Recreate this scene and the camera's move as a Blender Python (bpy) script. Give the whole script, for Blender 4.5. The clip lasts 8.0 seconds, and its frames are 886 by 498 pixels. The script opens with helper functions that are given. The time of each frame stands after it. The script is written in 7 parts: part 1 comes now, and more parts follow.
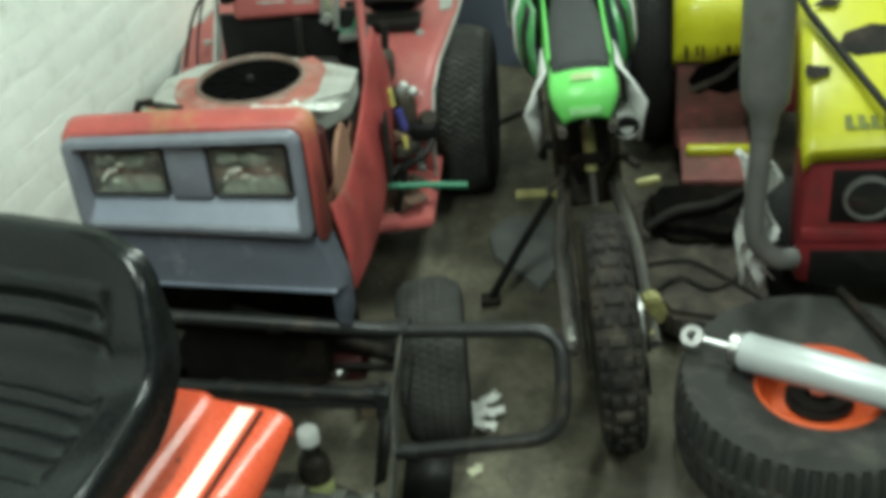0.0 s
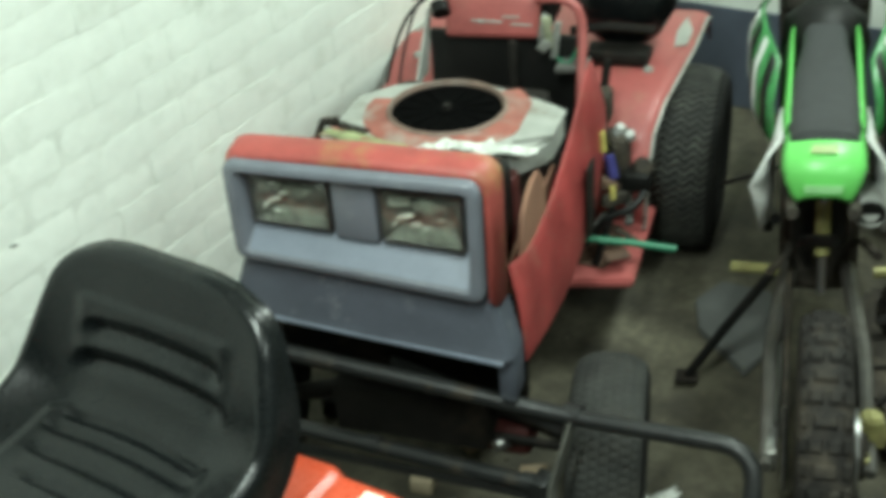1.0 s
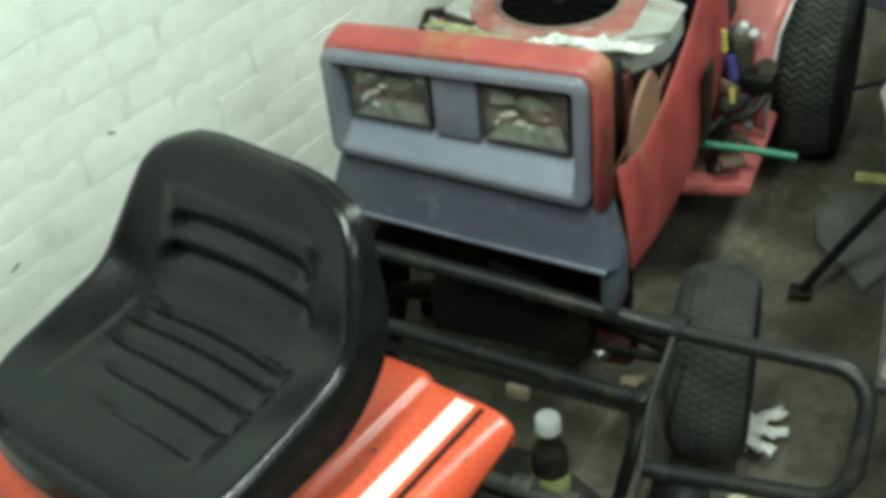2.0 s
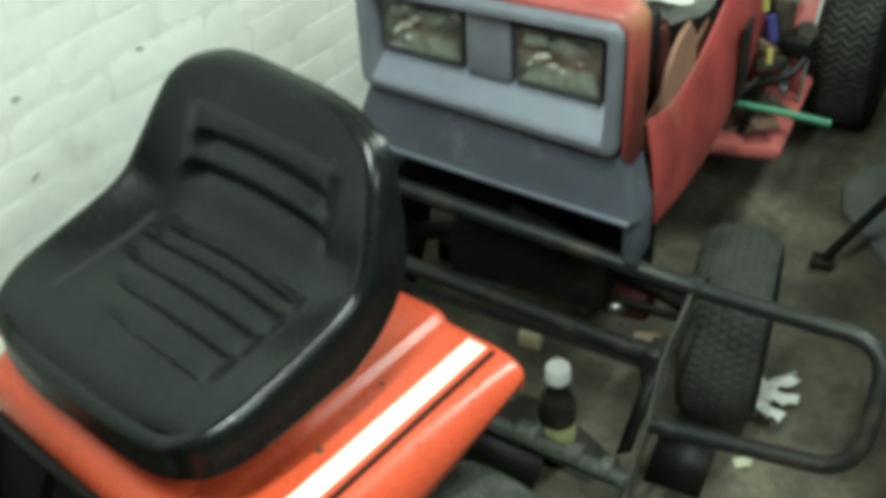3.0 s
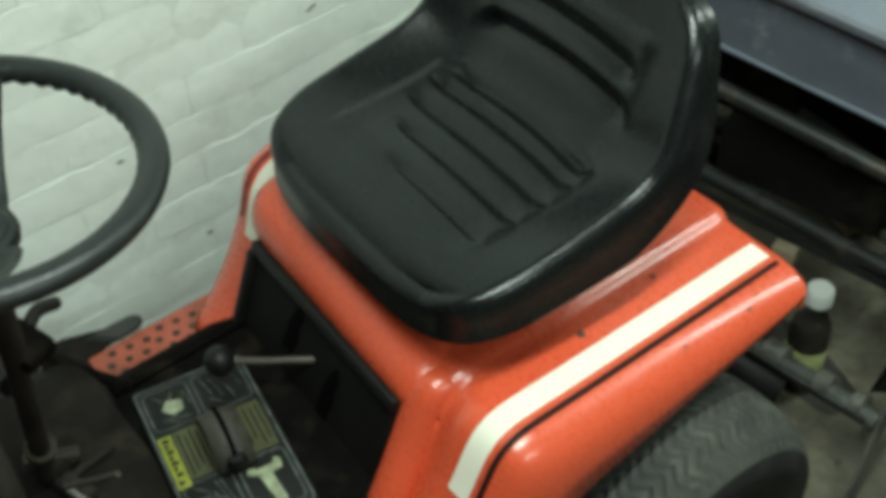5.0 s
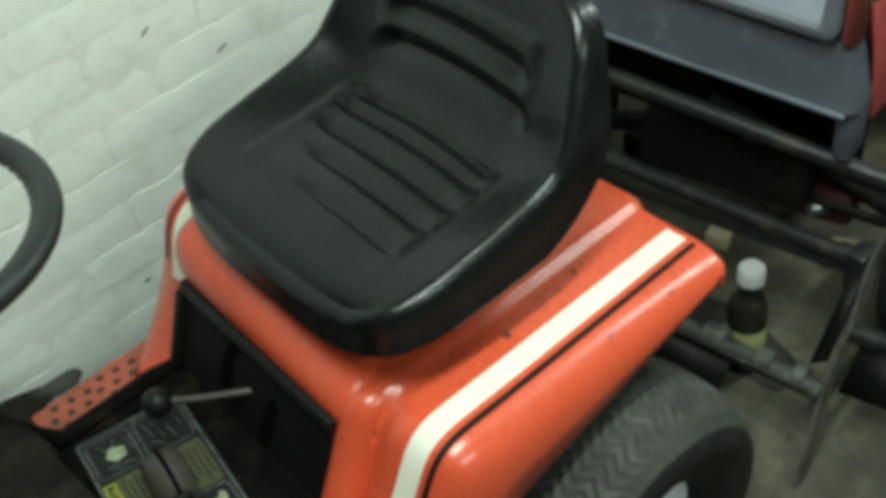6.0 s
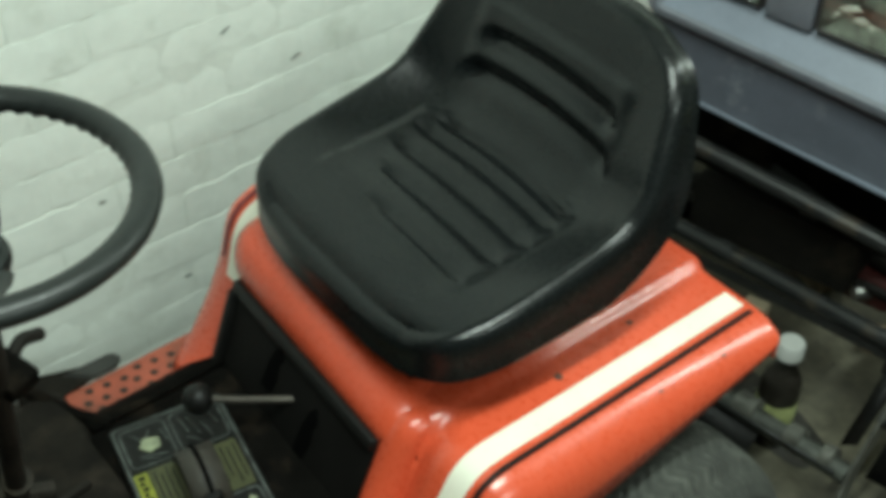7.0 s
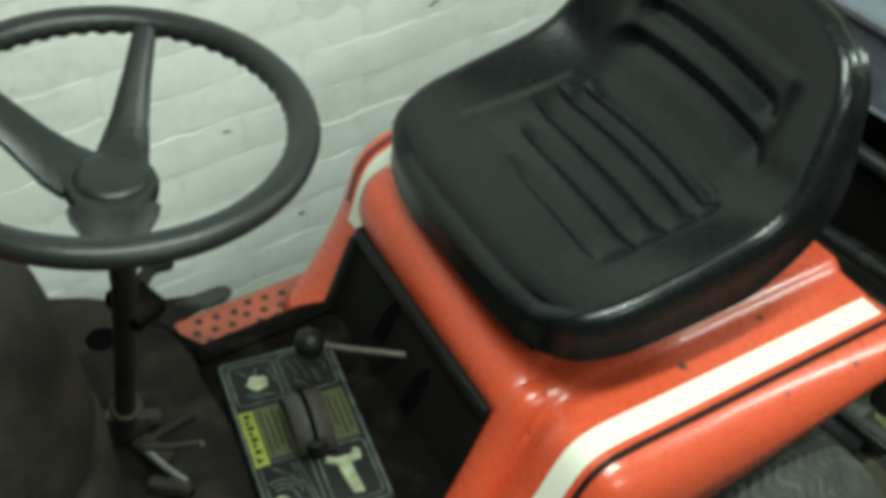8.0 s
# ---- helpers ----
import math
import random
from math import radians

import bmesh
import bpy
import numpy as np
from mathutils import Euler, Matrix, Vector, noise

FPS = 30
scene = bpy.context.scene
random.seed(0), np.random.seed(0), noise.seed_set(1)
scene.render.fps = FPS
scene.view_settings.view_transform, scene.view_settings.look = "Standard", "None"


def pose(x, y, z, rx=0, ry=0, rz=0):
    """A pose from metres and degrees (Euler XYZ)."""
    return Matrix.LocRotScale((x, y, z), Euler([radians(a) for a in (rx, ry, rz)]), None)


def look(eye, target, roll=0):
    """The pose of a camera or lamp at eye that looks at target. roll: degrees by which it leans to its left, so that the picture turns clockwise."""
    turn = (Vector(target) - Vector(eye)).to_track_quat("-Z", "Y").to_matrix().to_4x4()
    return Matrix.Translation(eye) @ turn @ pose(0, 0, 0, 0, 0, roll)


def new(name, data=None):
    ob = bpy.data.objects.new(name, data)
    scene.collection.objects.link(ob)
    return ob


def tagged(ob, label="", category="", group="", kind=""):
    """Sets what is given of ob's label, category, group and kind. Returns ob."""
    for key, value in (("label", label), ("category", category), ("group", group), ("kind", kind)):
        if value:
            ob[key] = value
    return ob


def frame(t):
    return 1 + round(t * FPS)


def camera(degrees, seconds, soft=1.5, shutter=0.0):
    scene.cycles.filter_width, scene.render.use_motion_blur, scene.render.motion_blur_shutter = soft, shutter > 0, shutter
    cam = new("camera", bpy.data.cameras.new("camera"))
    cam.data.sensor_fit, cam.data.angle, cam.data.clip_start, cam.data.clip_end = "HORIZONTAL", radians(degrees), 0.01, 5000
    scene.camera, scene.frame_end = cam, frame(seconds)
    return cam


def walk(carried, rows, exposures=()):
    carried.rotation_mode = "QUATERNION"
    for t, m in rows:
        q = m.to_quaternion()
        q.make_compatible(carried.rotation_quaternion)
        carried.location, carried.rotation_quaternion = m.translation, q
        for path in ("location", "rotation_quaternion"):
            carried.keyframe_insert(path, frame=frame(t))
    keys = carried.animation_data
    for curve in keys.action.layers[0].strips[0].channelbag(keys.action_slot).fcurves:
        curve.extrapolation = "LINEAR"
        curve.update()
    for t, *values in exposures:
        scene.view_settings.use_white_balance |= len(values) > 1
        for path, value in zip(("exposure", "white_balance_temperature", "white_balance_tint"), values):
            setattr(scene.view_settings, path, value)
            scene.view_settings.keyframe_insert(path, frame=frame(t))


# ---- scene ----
cam = camera(39.26, 8.0, soft=5.0, shutter=0.4)
PATH = [
    (0.0, (1.784, 1.805, 1.966), (1.207, 3.364, 0.855), -5.70),
    (0.1, (1.773, 1.838, 1.961), (1.183, 3.404, 0.867), -5.68),
    (0.2, (1.762, 1.871, 1.956), (1.154, 3.439, 0.876), -5.66),
    (0.3, (1.751, 1.903, 1.951), (1.087, 3.464, 0.892), -5.63),
    (0.4, (1.740, 1.936, 1.946), (1.005, 3.477, 0.906), -5.61),
    (0.5, (1.729, 1.969, 1.941), (0.946, 3.496, 0.914), -5.59),
    (0.7, (1.725, 2.044, 1.918), (0.896, 3.539, 0.880), -3.83),
    (1.0, (1.720, 2.126, 1.902), (0.822, 3.542, 0.813), -4.55),
    (1.5, (1.674, 2.179, 1.859), (0.641, 3.436, 0.695), -7.09),
    (1.7, (1.681, 2.193, 1.855), (0.676, 3.438, 0.655), -6.34),
    (2.8, (1.704, 2.201, 1.856), (0.674, 3.402, 0.632), -5.80),
    (3.0, (1.686, 2.200, 1.829), (0.682, 3.374, 0.559), -3.21),
    (3.5, (1.662, 2.217, 1.767), (0.694, 3.310, 0.399), -2.55),
    (4.0, (1.614, 2.211, 1.735), (0.645, 3.178, 0.277), -0.44),
    (4.5, (1.561, 2.175, 1.730), (0.533, 3.055, 0.257), 1.81),
    (5.0, (1.550, 2.165, 1.755), (0.416, 3.035, 0.357), -2.15),
    (5.2, (1.569, 2.183, 1.754), (0.436, 3.077, 0.369), -3.97),
    (6.3, (1.622, 2.197, 1.751), (0.494, 3.138, 0.394), -7.68),
    (6.5, (1.625, 2.176, 1.762), (0.505, 3.159, 0.429), -6.99),
    (6.6, (1.621, 2.163, 1.761), (0.472, 3.125, 0.437), -5.90),
    (6.7, (1.612, 2.153, 1.760), (0.452, 3.108, 0.440), -4.36),
    (6.8, (1.598, 2.144, 1.758), (0.440, 3.102, 0.438), -2.61),
    (7.0, (1.566, 2.131, 1.752), (0.411, 3.085, 0.426), 0.42),
    (7.5, (1.506, 2.110, 1.740), (0.343, 3.008, 0.385), 1.98),
    (8.0, (1.490, 2.103, 1.736), (0.310, 2.926, 0.347), 3.64),
]
walk(cam, [(t, look(eye, target, roll)) for t, eye, target, roll in PATH], exposures=[(0.0, -0.08), (0.5, 0.18), (1.5, -0.10), (2.8, 0.02), (3.5, -0.10), (4.5, -0.28), (5.0, -0.33), (7.5, -0.31), (8.0, -0.22)])

# ---- world, lamps ----
world = bpy.data.worlds.new("world")
scene.world = world
world.use_nodes = True
world.node_tree.nodes["Background"].inputs[0].default_value = (0.80, 0.92, 0.86, 1)
world.node_tree.nodes["Background"].inputs[1].default_value = 0.022


def tube_lamp(x, y, z, length, watts, yaw):
    data = bpy.data.lights.new("fluorescent_lamp", "AREA")
    data.shape, data.size, data.size_y, data.energy, data.color = "RECTANGLE", length, 0.09, watts, (0.848, 1.0, 0.905)
    ob = new("fluorescent_lamp", data)
    ob.matrix_basis = pose(x, y, z, 0, 0, yaw)
    return ob


tube_lamp(1.18, 2.55, 2.40, 1.2, 48, 90)
tube_lamp(2.85, 2.60, 2.40, 1.2, 34, 90)
tube_lamp(1.40, 4.85, 2.40, 1.2, 40, 90)


# ---- materials ----
def mat(name, color, rough=0.5, metal=0.0, vary=0.15, scale=6.0, fine=60.0, bump=0.1, dirt=None, dirt_amount=0.0,
        dirt_scale=3.0, coat=0.0, island=0.0, rand=0.0, bump_scale=None, spec=0.5):
    m = bpy.data.materials.new(name)
    m.use_nodes = True
    nt = m.node_tree
    N, L = nt.nodes, nt.links
    b = N["Principled BSDF"]
    b.inputs["Metallic"].default_value = metal
    b.inputs["Specular IOR Level"].default_value = spec
    if coat:
        b.inputs["Coat Weight"].default_value = coat
        b.inputs["Coat Roughness"].default_value = 0.12
    tc = N.new("ShaderNodeTexCoord")
    geo = N.new("ShaderNodeNewGeometry")
    pos = geo.outputs["Position"]

    def noise_node(s, detail=4.0, roughness=0.55):
        n = N.new("ShaderNodeTexNoise")
        n.inputs["Scale"].default_value, n.inputs["Detail"].default_value, n.inputs["Roughness"].default_value = s, detail, roughness
        L.new(pos, n.inputs["Vector"])
        return n

    def ramp(src, lo, hi, a, c):
        r = N.new("ShaderNodeMapRange")
        r.inputs[1].default_value, r.inputs[2].default_value, r.inputs[3].default_value, r.inputs[4].default_value = lo, hi, a, c
        L.new(src, r.inputs[0])
        return r.outputs[0]

    big, small = noise_node(scale), noise_node(fine, 3.0)
    mix = N.new("ShaderNodeMix")
    mix.data_type = "RGBA"
    mix.inputs[6].default_value = tuple(max(0, c * (1 - vary)) for c in color) + (1,)
    mix.inputs[7].default_value = tuple(min(1, c * (1 + vary)) for c in color) + (1,)
    L.new(ramp(big.outputs[0], 0.3, 0.7, 0, 1), mix.inputs[0])
    out = mix.outputs[2]
    mix2 = N.new("ShaderNodeMix")
    mix2.data_type, mix2.blend_type = "RGBA", "MULTIPLY"
    mix2.inputs[0].default_value = 1.0
    L.new(out, mix2.inputs[6])
    g = N.new("ShaderNodeCombineColor")
    v = ramp(small.outputs[0], 0.3, 0.7, 1 - vary * 0.6, 1 + vary * 0.3)
    for k in range(3):
        L.new(v, g.inputs[k])
    L.new(g.outputs[0], mix2.inputs[7])
    out = mix2.outputs[2]
    if dirt:
        d = noise_node(dirt_scale, 6.0, 0.65)
        m3 = N.new("ShaderNodeMix")
        m3.data_type = "RGBA"
        m3.inputs[7].default_value = dirt + (1,)
        L.new(out, m3.inputs[6])
        L.new(ramp(d.outputs[0], 0.62 - 0.3 * dirt_amount, 0.78 - 0.2 * dirt_amount, 0, min(1.0, 0.35 + dirt_amount)), m3.inputs[0])
        out = m3.outputs[2]
    if rand or island:
        src = N.new("ShaderNodeObjectInfo").outputs["Random"] if rand else geo.outputs["Random Per Island"]
        hs = N.new("ShaderNodeHueSaturation")
        L.new(ramp(src, 0, 1, 1 - (rand or island), 1 + (rand or island)), hs.inputs["Value"])
        L.new(out, hs.inputs["Color"])
        out = hs.outputs[0]
    L.new(out, b.inputs["Base Color"])
    L.new(ramp(small.outputs[0], 0.3, 0.7, max(0.03, rough - 0.08), min(1, rough + 0.1)), b.inputs["Roughness"])
    if bump:
        bp = N.new("ShaderNodeBump")
        bp.inputs["Strength"].default_value = bump
        bp.inputs["Distance"].default_value = 0.004
        if bump_scale:
            L.new(noise_node(bump_scale, 5.0).outputs[0], bp.inputs["Height"])
        else:
            L.new(small.outputs[0], bp.inputs["Height"])
        L.new(bp.outputs[0], b.inputs["Normal"])
    return m


def clear(name, color, rough, ior=1.45):
    m = bpy.data.materials.new(name)
    m.use_nodes = True
    b = m.node_tree.nodes["Principled BSDF"]
    b.inputs["Base Color"].default_value = color + (1,)
    b.inputs["Roughness"].default_value, b.inputs["IOR"].default_value = rough, ior
    b.inputs["Transmission Weight"].default_value = 1.0
    return m


ORANGE = mat("orange_paint", (0.66, 0.088, 0.036), 0.30, vary=0.05, scale=9, fine=140, bump=0.04, coat=0.25)
RED = mat("faded_red_paint", (0.41, 0.102, 0.095), 0.48, vary=0.16, scale=7, fine=90, bump=0.06, dirt=(0.34, 0.15, 0.11), dirt_amount=0.25, dirt_scale=9, coat=0.08)
# scuffed red for the side panels, deepened to carry their shade in the colour
RED_SIDE = mat("scuffed_shaded_red", (0.33, 0.050, 0.048), 0.5, vary=0.28, scale=8, fine=90, bump=0.08, dirt=(0.30, 0.15, 0.11), dirt_amount=0.22, dirt_scale=14)
RED_DARK = mat("dark_red_paint", (0.20, 0.020, 0.024), 0.42, vary=0.12, scale=7, dirt=(0.05, 0.025, 0.02), dirt_amount=0.2, dirt_scale=8)
OCHRE = mat("dusty_red_inner", (0.32, 0.16, 0.105), 0.7, vary=0.2, scale=10, dirt=(0.25, 0.15, 0.09), dirt_amount=0.4, dirt_scale=10)
GREY = mat("slate_grey_plastic", (0.068, 0.075, 0.094), 0.5, spec=0.2, vary=0.12, scale=12, fine=160, bump=0.08, dirt=(0.22, 0.23, 0.25), dirt_amount=0.12, dirt_scale=14)
GREY_LIGHT = mat("pale_grey_plastic", (0.19, 0.218, 0.272), 0.40, vary=0.1, scale=12, fine=160, bump=0.08, dirt=(0.16, 0.17, 0.2), dirt_amount=0.12, dirt_scale=14)
VINYL = mat("black_vinyl", (0.0050, 0.0064, 0.0068), 0.25, vary=0.15, scale=14, fine=420, bump=0.06, dirt=(0.025, 0.027, 0.024), dirt_amount=0.05, dirt_scale=12, spec=0.40)
BLACK = mat("black_plastic", (0.0065, 0.0065, 0.006), 0.5, vary=0.2, scale=14, fine=160, bump=0.12, dirt=(0.035, 0.03, 0.024), dirt_amount=0.12, dirt_scale=9, spec=0.25)
FOOTWELL = mat("grimy_floor_plastic", (0.0040, 0.0036, 0.0030), 0.85, vary=0.4, scale=18, fine=120, bump=0.25, dirt=(0.022, 0.016, 0.011), dirt_amount=0.35, dirt_scale=16, spec=0.05)
FLOORPAN = mat("dusty_brown_floor_plastic", (0.0135, 0.0115, 0.0092), 0.8, vary=0.5, scale=14, fine=110, bump=0.3, dirt=(0.042, 0.033, 0.025), dirt_amount=0.35, dirt_scale=11, spec=0.12)
WHEEL_BLACK = mat("grey_black_wheel_plastic", (0.011, 0.0132, 0.0126), 0.40, vary=0.1, scale=14, fine=200, bump=0.08, spec=0.38)
DARK = mat("grimy_dark_metal", (0.013, 0.0115, 0.0095), 0.72, metal=0.1, vary=0.35, scale=16, fine=120, bump=0.25, dirt=(0.055, 0.040, 0.027), dirt_amount=0.3, dirt_scale=10, spec=0.25)
TUBE = mat("black_painted_steel", (0.016, 0.017, 0.017), 0.42, metal=0.1, vary=0.2, scale=20, fine=150, bump=0.12, dirt=(0.10, 0.075, 0.05), dirt_amount=0.18, dirt_scale=13)
RUBBER = mat("tyre_rubber", (0.014, 0.014, 0.013), 0.75, vary=0.2, scale=10, fine=180, bump=0.2, dirt=(0.05, 0.045, 0.036), dirt_amount=0.25, dirt_scale=8, spec=0.25)
RUBBER_DUST = mat("dusty_tyre_rubber", (0.032, 0.033, 0.030), 0.85, vary=0.2, scale=12, fine=180, bump=0.2, dirt=(0.085, 0.080, 0.066), dirt_amount=0.4, dirt_scale=9)
TURF = mat("dusty_turf_rubber", (0.040, 0.042, 0.036), 0.85, vary=0.3, scale=14, fine=180, bump=0.2)
RUBBER_WORN = mat("worn_tread_crests", (0.068, 0.071, 0.060), 0.85, vary=0.6, scale=30, fine=180, bump=0.2, dirt=(0.034, 0.035, 0.031), dirt_amount=0.75, dirt_scale=13)
RUBBER_MUD = mat("muddy_tyre_rubber", (0.021, 0.019, 0.017), 0.8, vary=0.25, scale=14, fine=160, bump=0.3, dirt=(0.075, 0.062, 0.046), dirt_amount=0.42, dirt_scale=14, spec=0.25)
WHITE = mat("cream_decal", (0.80, 0.78, 0.66), 0.35, vary=0.04, scale=14, fine=200, bump=0.02, dirt=(0.5, 0.42, 0.3), dirt_amount=0.04, dirt_scale=20)
CREAM_RIM = mat("white_rim_paint", (0.80, 0.86, 0.92), 0.4, vary=0.08, dirt=(0.3, 0.25, 0.2), dirt_amount=0.2, dirt_scale=12)
STEEL = mat("grey_steel", (0.36, 0.36, 0.35), 0.36, metal=0.9, vary=0.15, scale=20, dirt=(0.15, 0.10, 0.06), dirt_amount=0.25, dirt_scale=14)
ALU = mat("brushed_aluminium", (0.66, 0.68, 0.68), 0.3, metal=0.85, vary=0.08, scale=25, dirt=(0.3, 0.3, 0.3), dirt_amount=0.1, dirt_scale=16)
PALE_METAL = mat("pale_cast_metal", (0.42, 0.43, 0.40), 0.5, metal=0.3, vary=0.15, scale=18, dirt=(0.20, 0.15, 0.10), dirt_amount=0.3, dirt_scale=12)
MUFFLER = mat("grey_silencer_paint", (0.16, 0.165, 0.155), 0.55, metal=0.3, vary=0.12, scale=14, dirt=(0.10, 0.075, 0.05), dirt_amount=0.2, dirt_scale=9)
YELLOW = mat("yellow_paint", (0.48, 0.475, 0.016), 0.36, vary=0.08, scale=8, dirt=(0.10, 0.09, 0.03), dirt_amount=0.16, dirt_scale=7, coat=0.2)
YELLOW_WARN = mat("yellow_label", (0.27, 0.29, 0.028), 0.45, vary=0.4, scale=40)
OLIVE = mat("olive_label", (0.055, 0.058, 0.020), 0.5, vary=0.2, scale=20)
GREEN_DARK = mat("green_rod_paint", (0.03, 0.20, 0.11), 0.45, vary=0.2, scale=20)
BIKE_WHITE = mat("grey_white_plastic", (0.50, 0.51, 0.49), 0.42, vary=0.1, scale=12, dirt=(0.2, 0.18, 0.15), dirt_amount=0.2, dirt_scale=10)
MUD = mat("muddy_engine_metal", (0.045, 0.039, 0.032), 0.75, metal=0.1, vary=0.4, scale=22, fine=130, bump=0.4, dirt=(0.11, 0.09, 0.065), dirt_amount=0.4, dirt_scale=12, spec=0.25)
SEAT_GREY = mat("charcoal_seat_cloth", (0.030, 0.032, 0.033), 0.8, vary=0.12, scale=20, fine=300, bump=0.2)
GOLD = mat("yellow_anodised_metal", (0.33, 0.31, 0.12), 0.5, metal=0.25, vary=0.25, scale=25, dirt=(0.15, 0.12, 0.06), dirt_amount=0.4, dirt_scale=18)
LIME_RIM = mat("orange_rim_paint", (0.72, 0.11, 0.028), 0.4, vary=0.08, dirt=(0.12, 0.06, 0.04), dirt_amount=0.16, dirt_scale=12)
PAPER = mat("white_paper", (0.60, 0.61, 0.57), 0.8, vary=0.05, dirt=(0.35, 0.33, 0.28), dirt_amount=0.12, dirt_scale=20)
RAG = mat("pale_cloth", (0.62, 0.63, 0.60), 0.9, vary=0.12, scale=14, fine=260, bump=0.3, dirt=(0.25, 0.22, 0.18), dirt_amount=0.2, dirt_scale=14)
CARD = mat("weathered_cardboard", (0.30, 0.23, 0.15), 0.85, vary=0.15, scale=14)
WOOD = mat("pale_wood_offcut", (0.46, 0.38, 0.26), 0.8, vary=0.15, scale=18)
SLAB = mat("concrete_slab", (0.12, 0.124, 0.12), 0.9, vary=0.15, scale=12, fine=120, bump=0.3)
WALL = mat("white_painted_brick", (0.85, 0.90, 0.84), 0.6, vary=0.055, scale=5, fine=38, bump=0.8, dirt=(0.56, 0.60, 0.52), dirt_amount=0.20, dirt_scale=8, bump_scale=18)
# mortar a tone darker than the bricks: joint shade put into its colour
JOINT = mat("shade_toned_mortar", (0.78, 0.825, 0.765), 0.7, vary=0.06, scale=7, fine=70, bump=0.4, dirt=(0.45, 0.49, 0.43), dirt_amount=0.10, dirt_scale=9, bump_scale=50)
LOW_BOUNCE = mat("low_bounce_grey", (0.20, 0.21, 0.20), 0.85, vary=0.2, scale=3, fine=40, bump=0.3, dirt=(0.10, 0.10, 0.09), dirt_amount=0.3, dirt_scale=2)
SMUT = mat("dark_pit_dirt", (0.20, 0.22, 0.20), 0.9, vary=0.3, scale=60)
PLINTH = mat("slate_blue_wall_paint", (0.085, 0.10, 0.135), 0.6, vary=0.15, scale=5, dirt=(0.15, 0.15, 0.15), dirt_amount=0.15, dirt_scale=6)
CEIL = mat("white_ceiling_paint", (0.78, 0.80, 0.76), 0.8, vary=0.05, scale=3)
FLOOR = mat("stained_concrete_floor", (0.112, 0.102, 0.071), 0.8, vary=0.55, scale=5, fine=48, bump=0.4, dirt=(0.034, 0.029, 0.022), dirt_amount=0.55, dirt_scale=4.2, bump_scale=30)
LENS = clear("lamp_glass", (0.95, 0.97, 0.93), 0.06)
PET = clear("clear_bottle_plastic", (0.93, 0.95, 0.93), 0.08, 1.35)
OIL = mat("dark_liquid", (0.012, 0.010, 0.008), 0.2, vary=0.1, bump=0)


# ---- mesh helpers ----
def part(name, bm, material, parent=None, label="", smooth=True, m=None):
    """Links a bmesh as one mesh object under a thing or a part."""
    bmesh.ops.recalc_face_normals(bm, faces=bm.faces)
    me = bpy.data.meshes.new(name)
    for f in bm.faces:
        f.smooth = smooth
    if smooth:
        for e in bm.edges:
            if len(e.link_faces) == 2 and e.calc_face_angle(0) > 0.7:
                e.smooth = False
    bm.to_mesh(me)
    bm.free()
    me.materials.append(material)
    ob = new(name, me)
    if parent:
        ob.parent = parent
    if m:
        ob.matrix_basis = m
    if label:
        ob["label"] = label
    return ob


def thing(name, m, label, category, group="", kind=""):
    ob = new(name)
    ob.empty_display_size = 0.05
    ob.matrix_basis = m
    return tagged(ob, label, category, group, kind)


def add_box(bm, lo, hi, bevel=0.0, m=None, seg=2):
    r = bmesh.ops.create_cube(bm, size=1.0)
    vs = r["verts"]
    c = [(a + b) / 2 for a, b in zip(lo, hi)]
    s = [abs(b - a) for a, b in zip(lo, hi)]
    for v in vs:
        v.co = Vector((v.co.x * s[0] + c[0], v.co.y * s[1] + c[1], v.co.z * s[2] + c[2]))
    if bevel:
        es = list({e for v in vs for e in v.link_edges})
        r = bmesh.ops.bevel(bm, geom=es, offset=min(bevel, min(s) * 0.45), segments=seg, profile=0.5, affect="EDGES")
        vs = list({v for f in r["faces"] for v in f.verts} | {v for v in vs if v.is_valid})
    if m:
        bmesh.ops.transform(bm, matrix=m, verts=vs)
    return vs


def box(lo, hi, bevel=0.0, m=None, seg=2):
    bm = bmesh.new()
    add_box(bm, lo, hi, bevel, m, seg)
    return bm


def smooth_path(pts, n=8, closed=False):
    """Points along a rounded curve through pts."""
    P = [Vector(p) for p in pts]
    out = []
    k = len(P)
    for i in range(k if closed else k - 1):
        p0 = P[(i - 1) % k] if closed or i > 0 else P[i] * 2 - P[i + 1]
        p1, p2 = P[i], P[(i + 1) % k]
        p3 = P[(i + 2) % k] if closed or i + 2 < k else P[i + 1] * 2 - P[i]
        for j in range(n):
            t = j / n
            out.append(0.5 * (2 * p1 + (p2 - p0) * t + (2 * p0 - 5 * p1 + 4 * p2 - p3) * t * t + (3 * p1 - p0 - 3 * p2 + p3) * t ** 3))
    if not closed:
        out.append(P[-1])
    return out


def fillet(pts, r, n=6):
    """A polyline with its inner corners rounded."""
    P = [Vector(p) for p in pts]
    out = [P[0]]
    for i in range(1, len(P) - 1):
        a, b = (P[i - 1] - P[i]), (P[i + 1] - P[i])
        rr = min(r, a.length * 0.45, b.length * 0.45)
        s, e = P[i] + a.normalized() * rr, P[i] + b.normalized() * rr
        for j in range(n + 1):
            t = j / n
            out.append(s * (1 - t) ** 2 + P[i] * 2 * t * (1 - t) + e * t * t)
    out.append(P[-1])
    return out


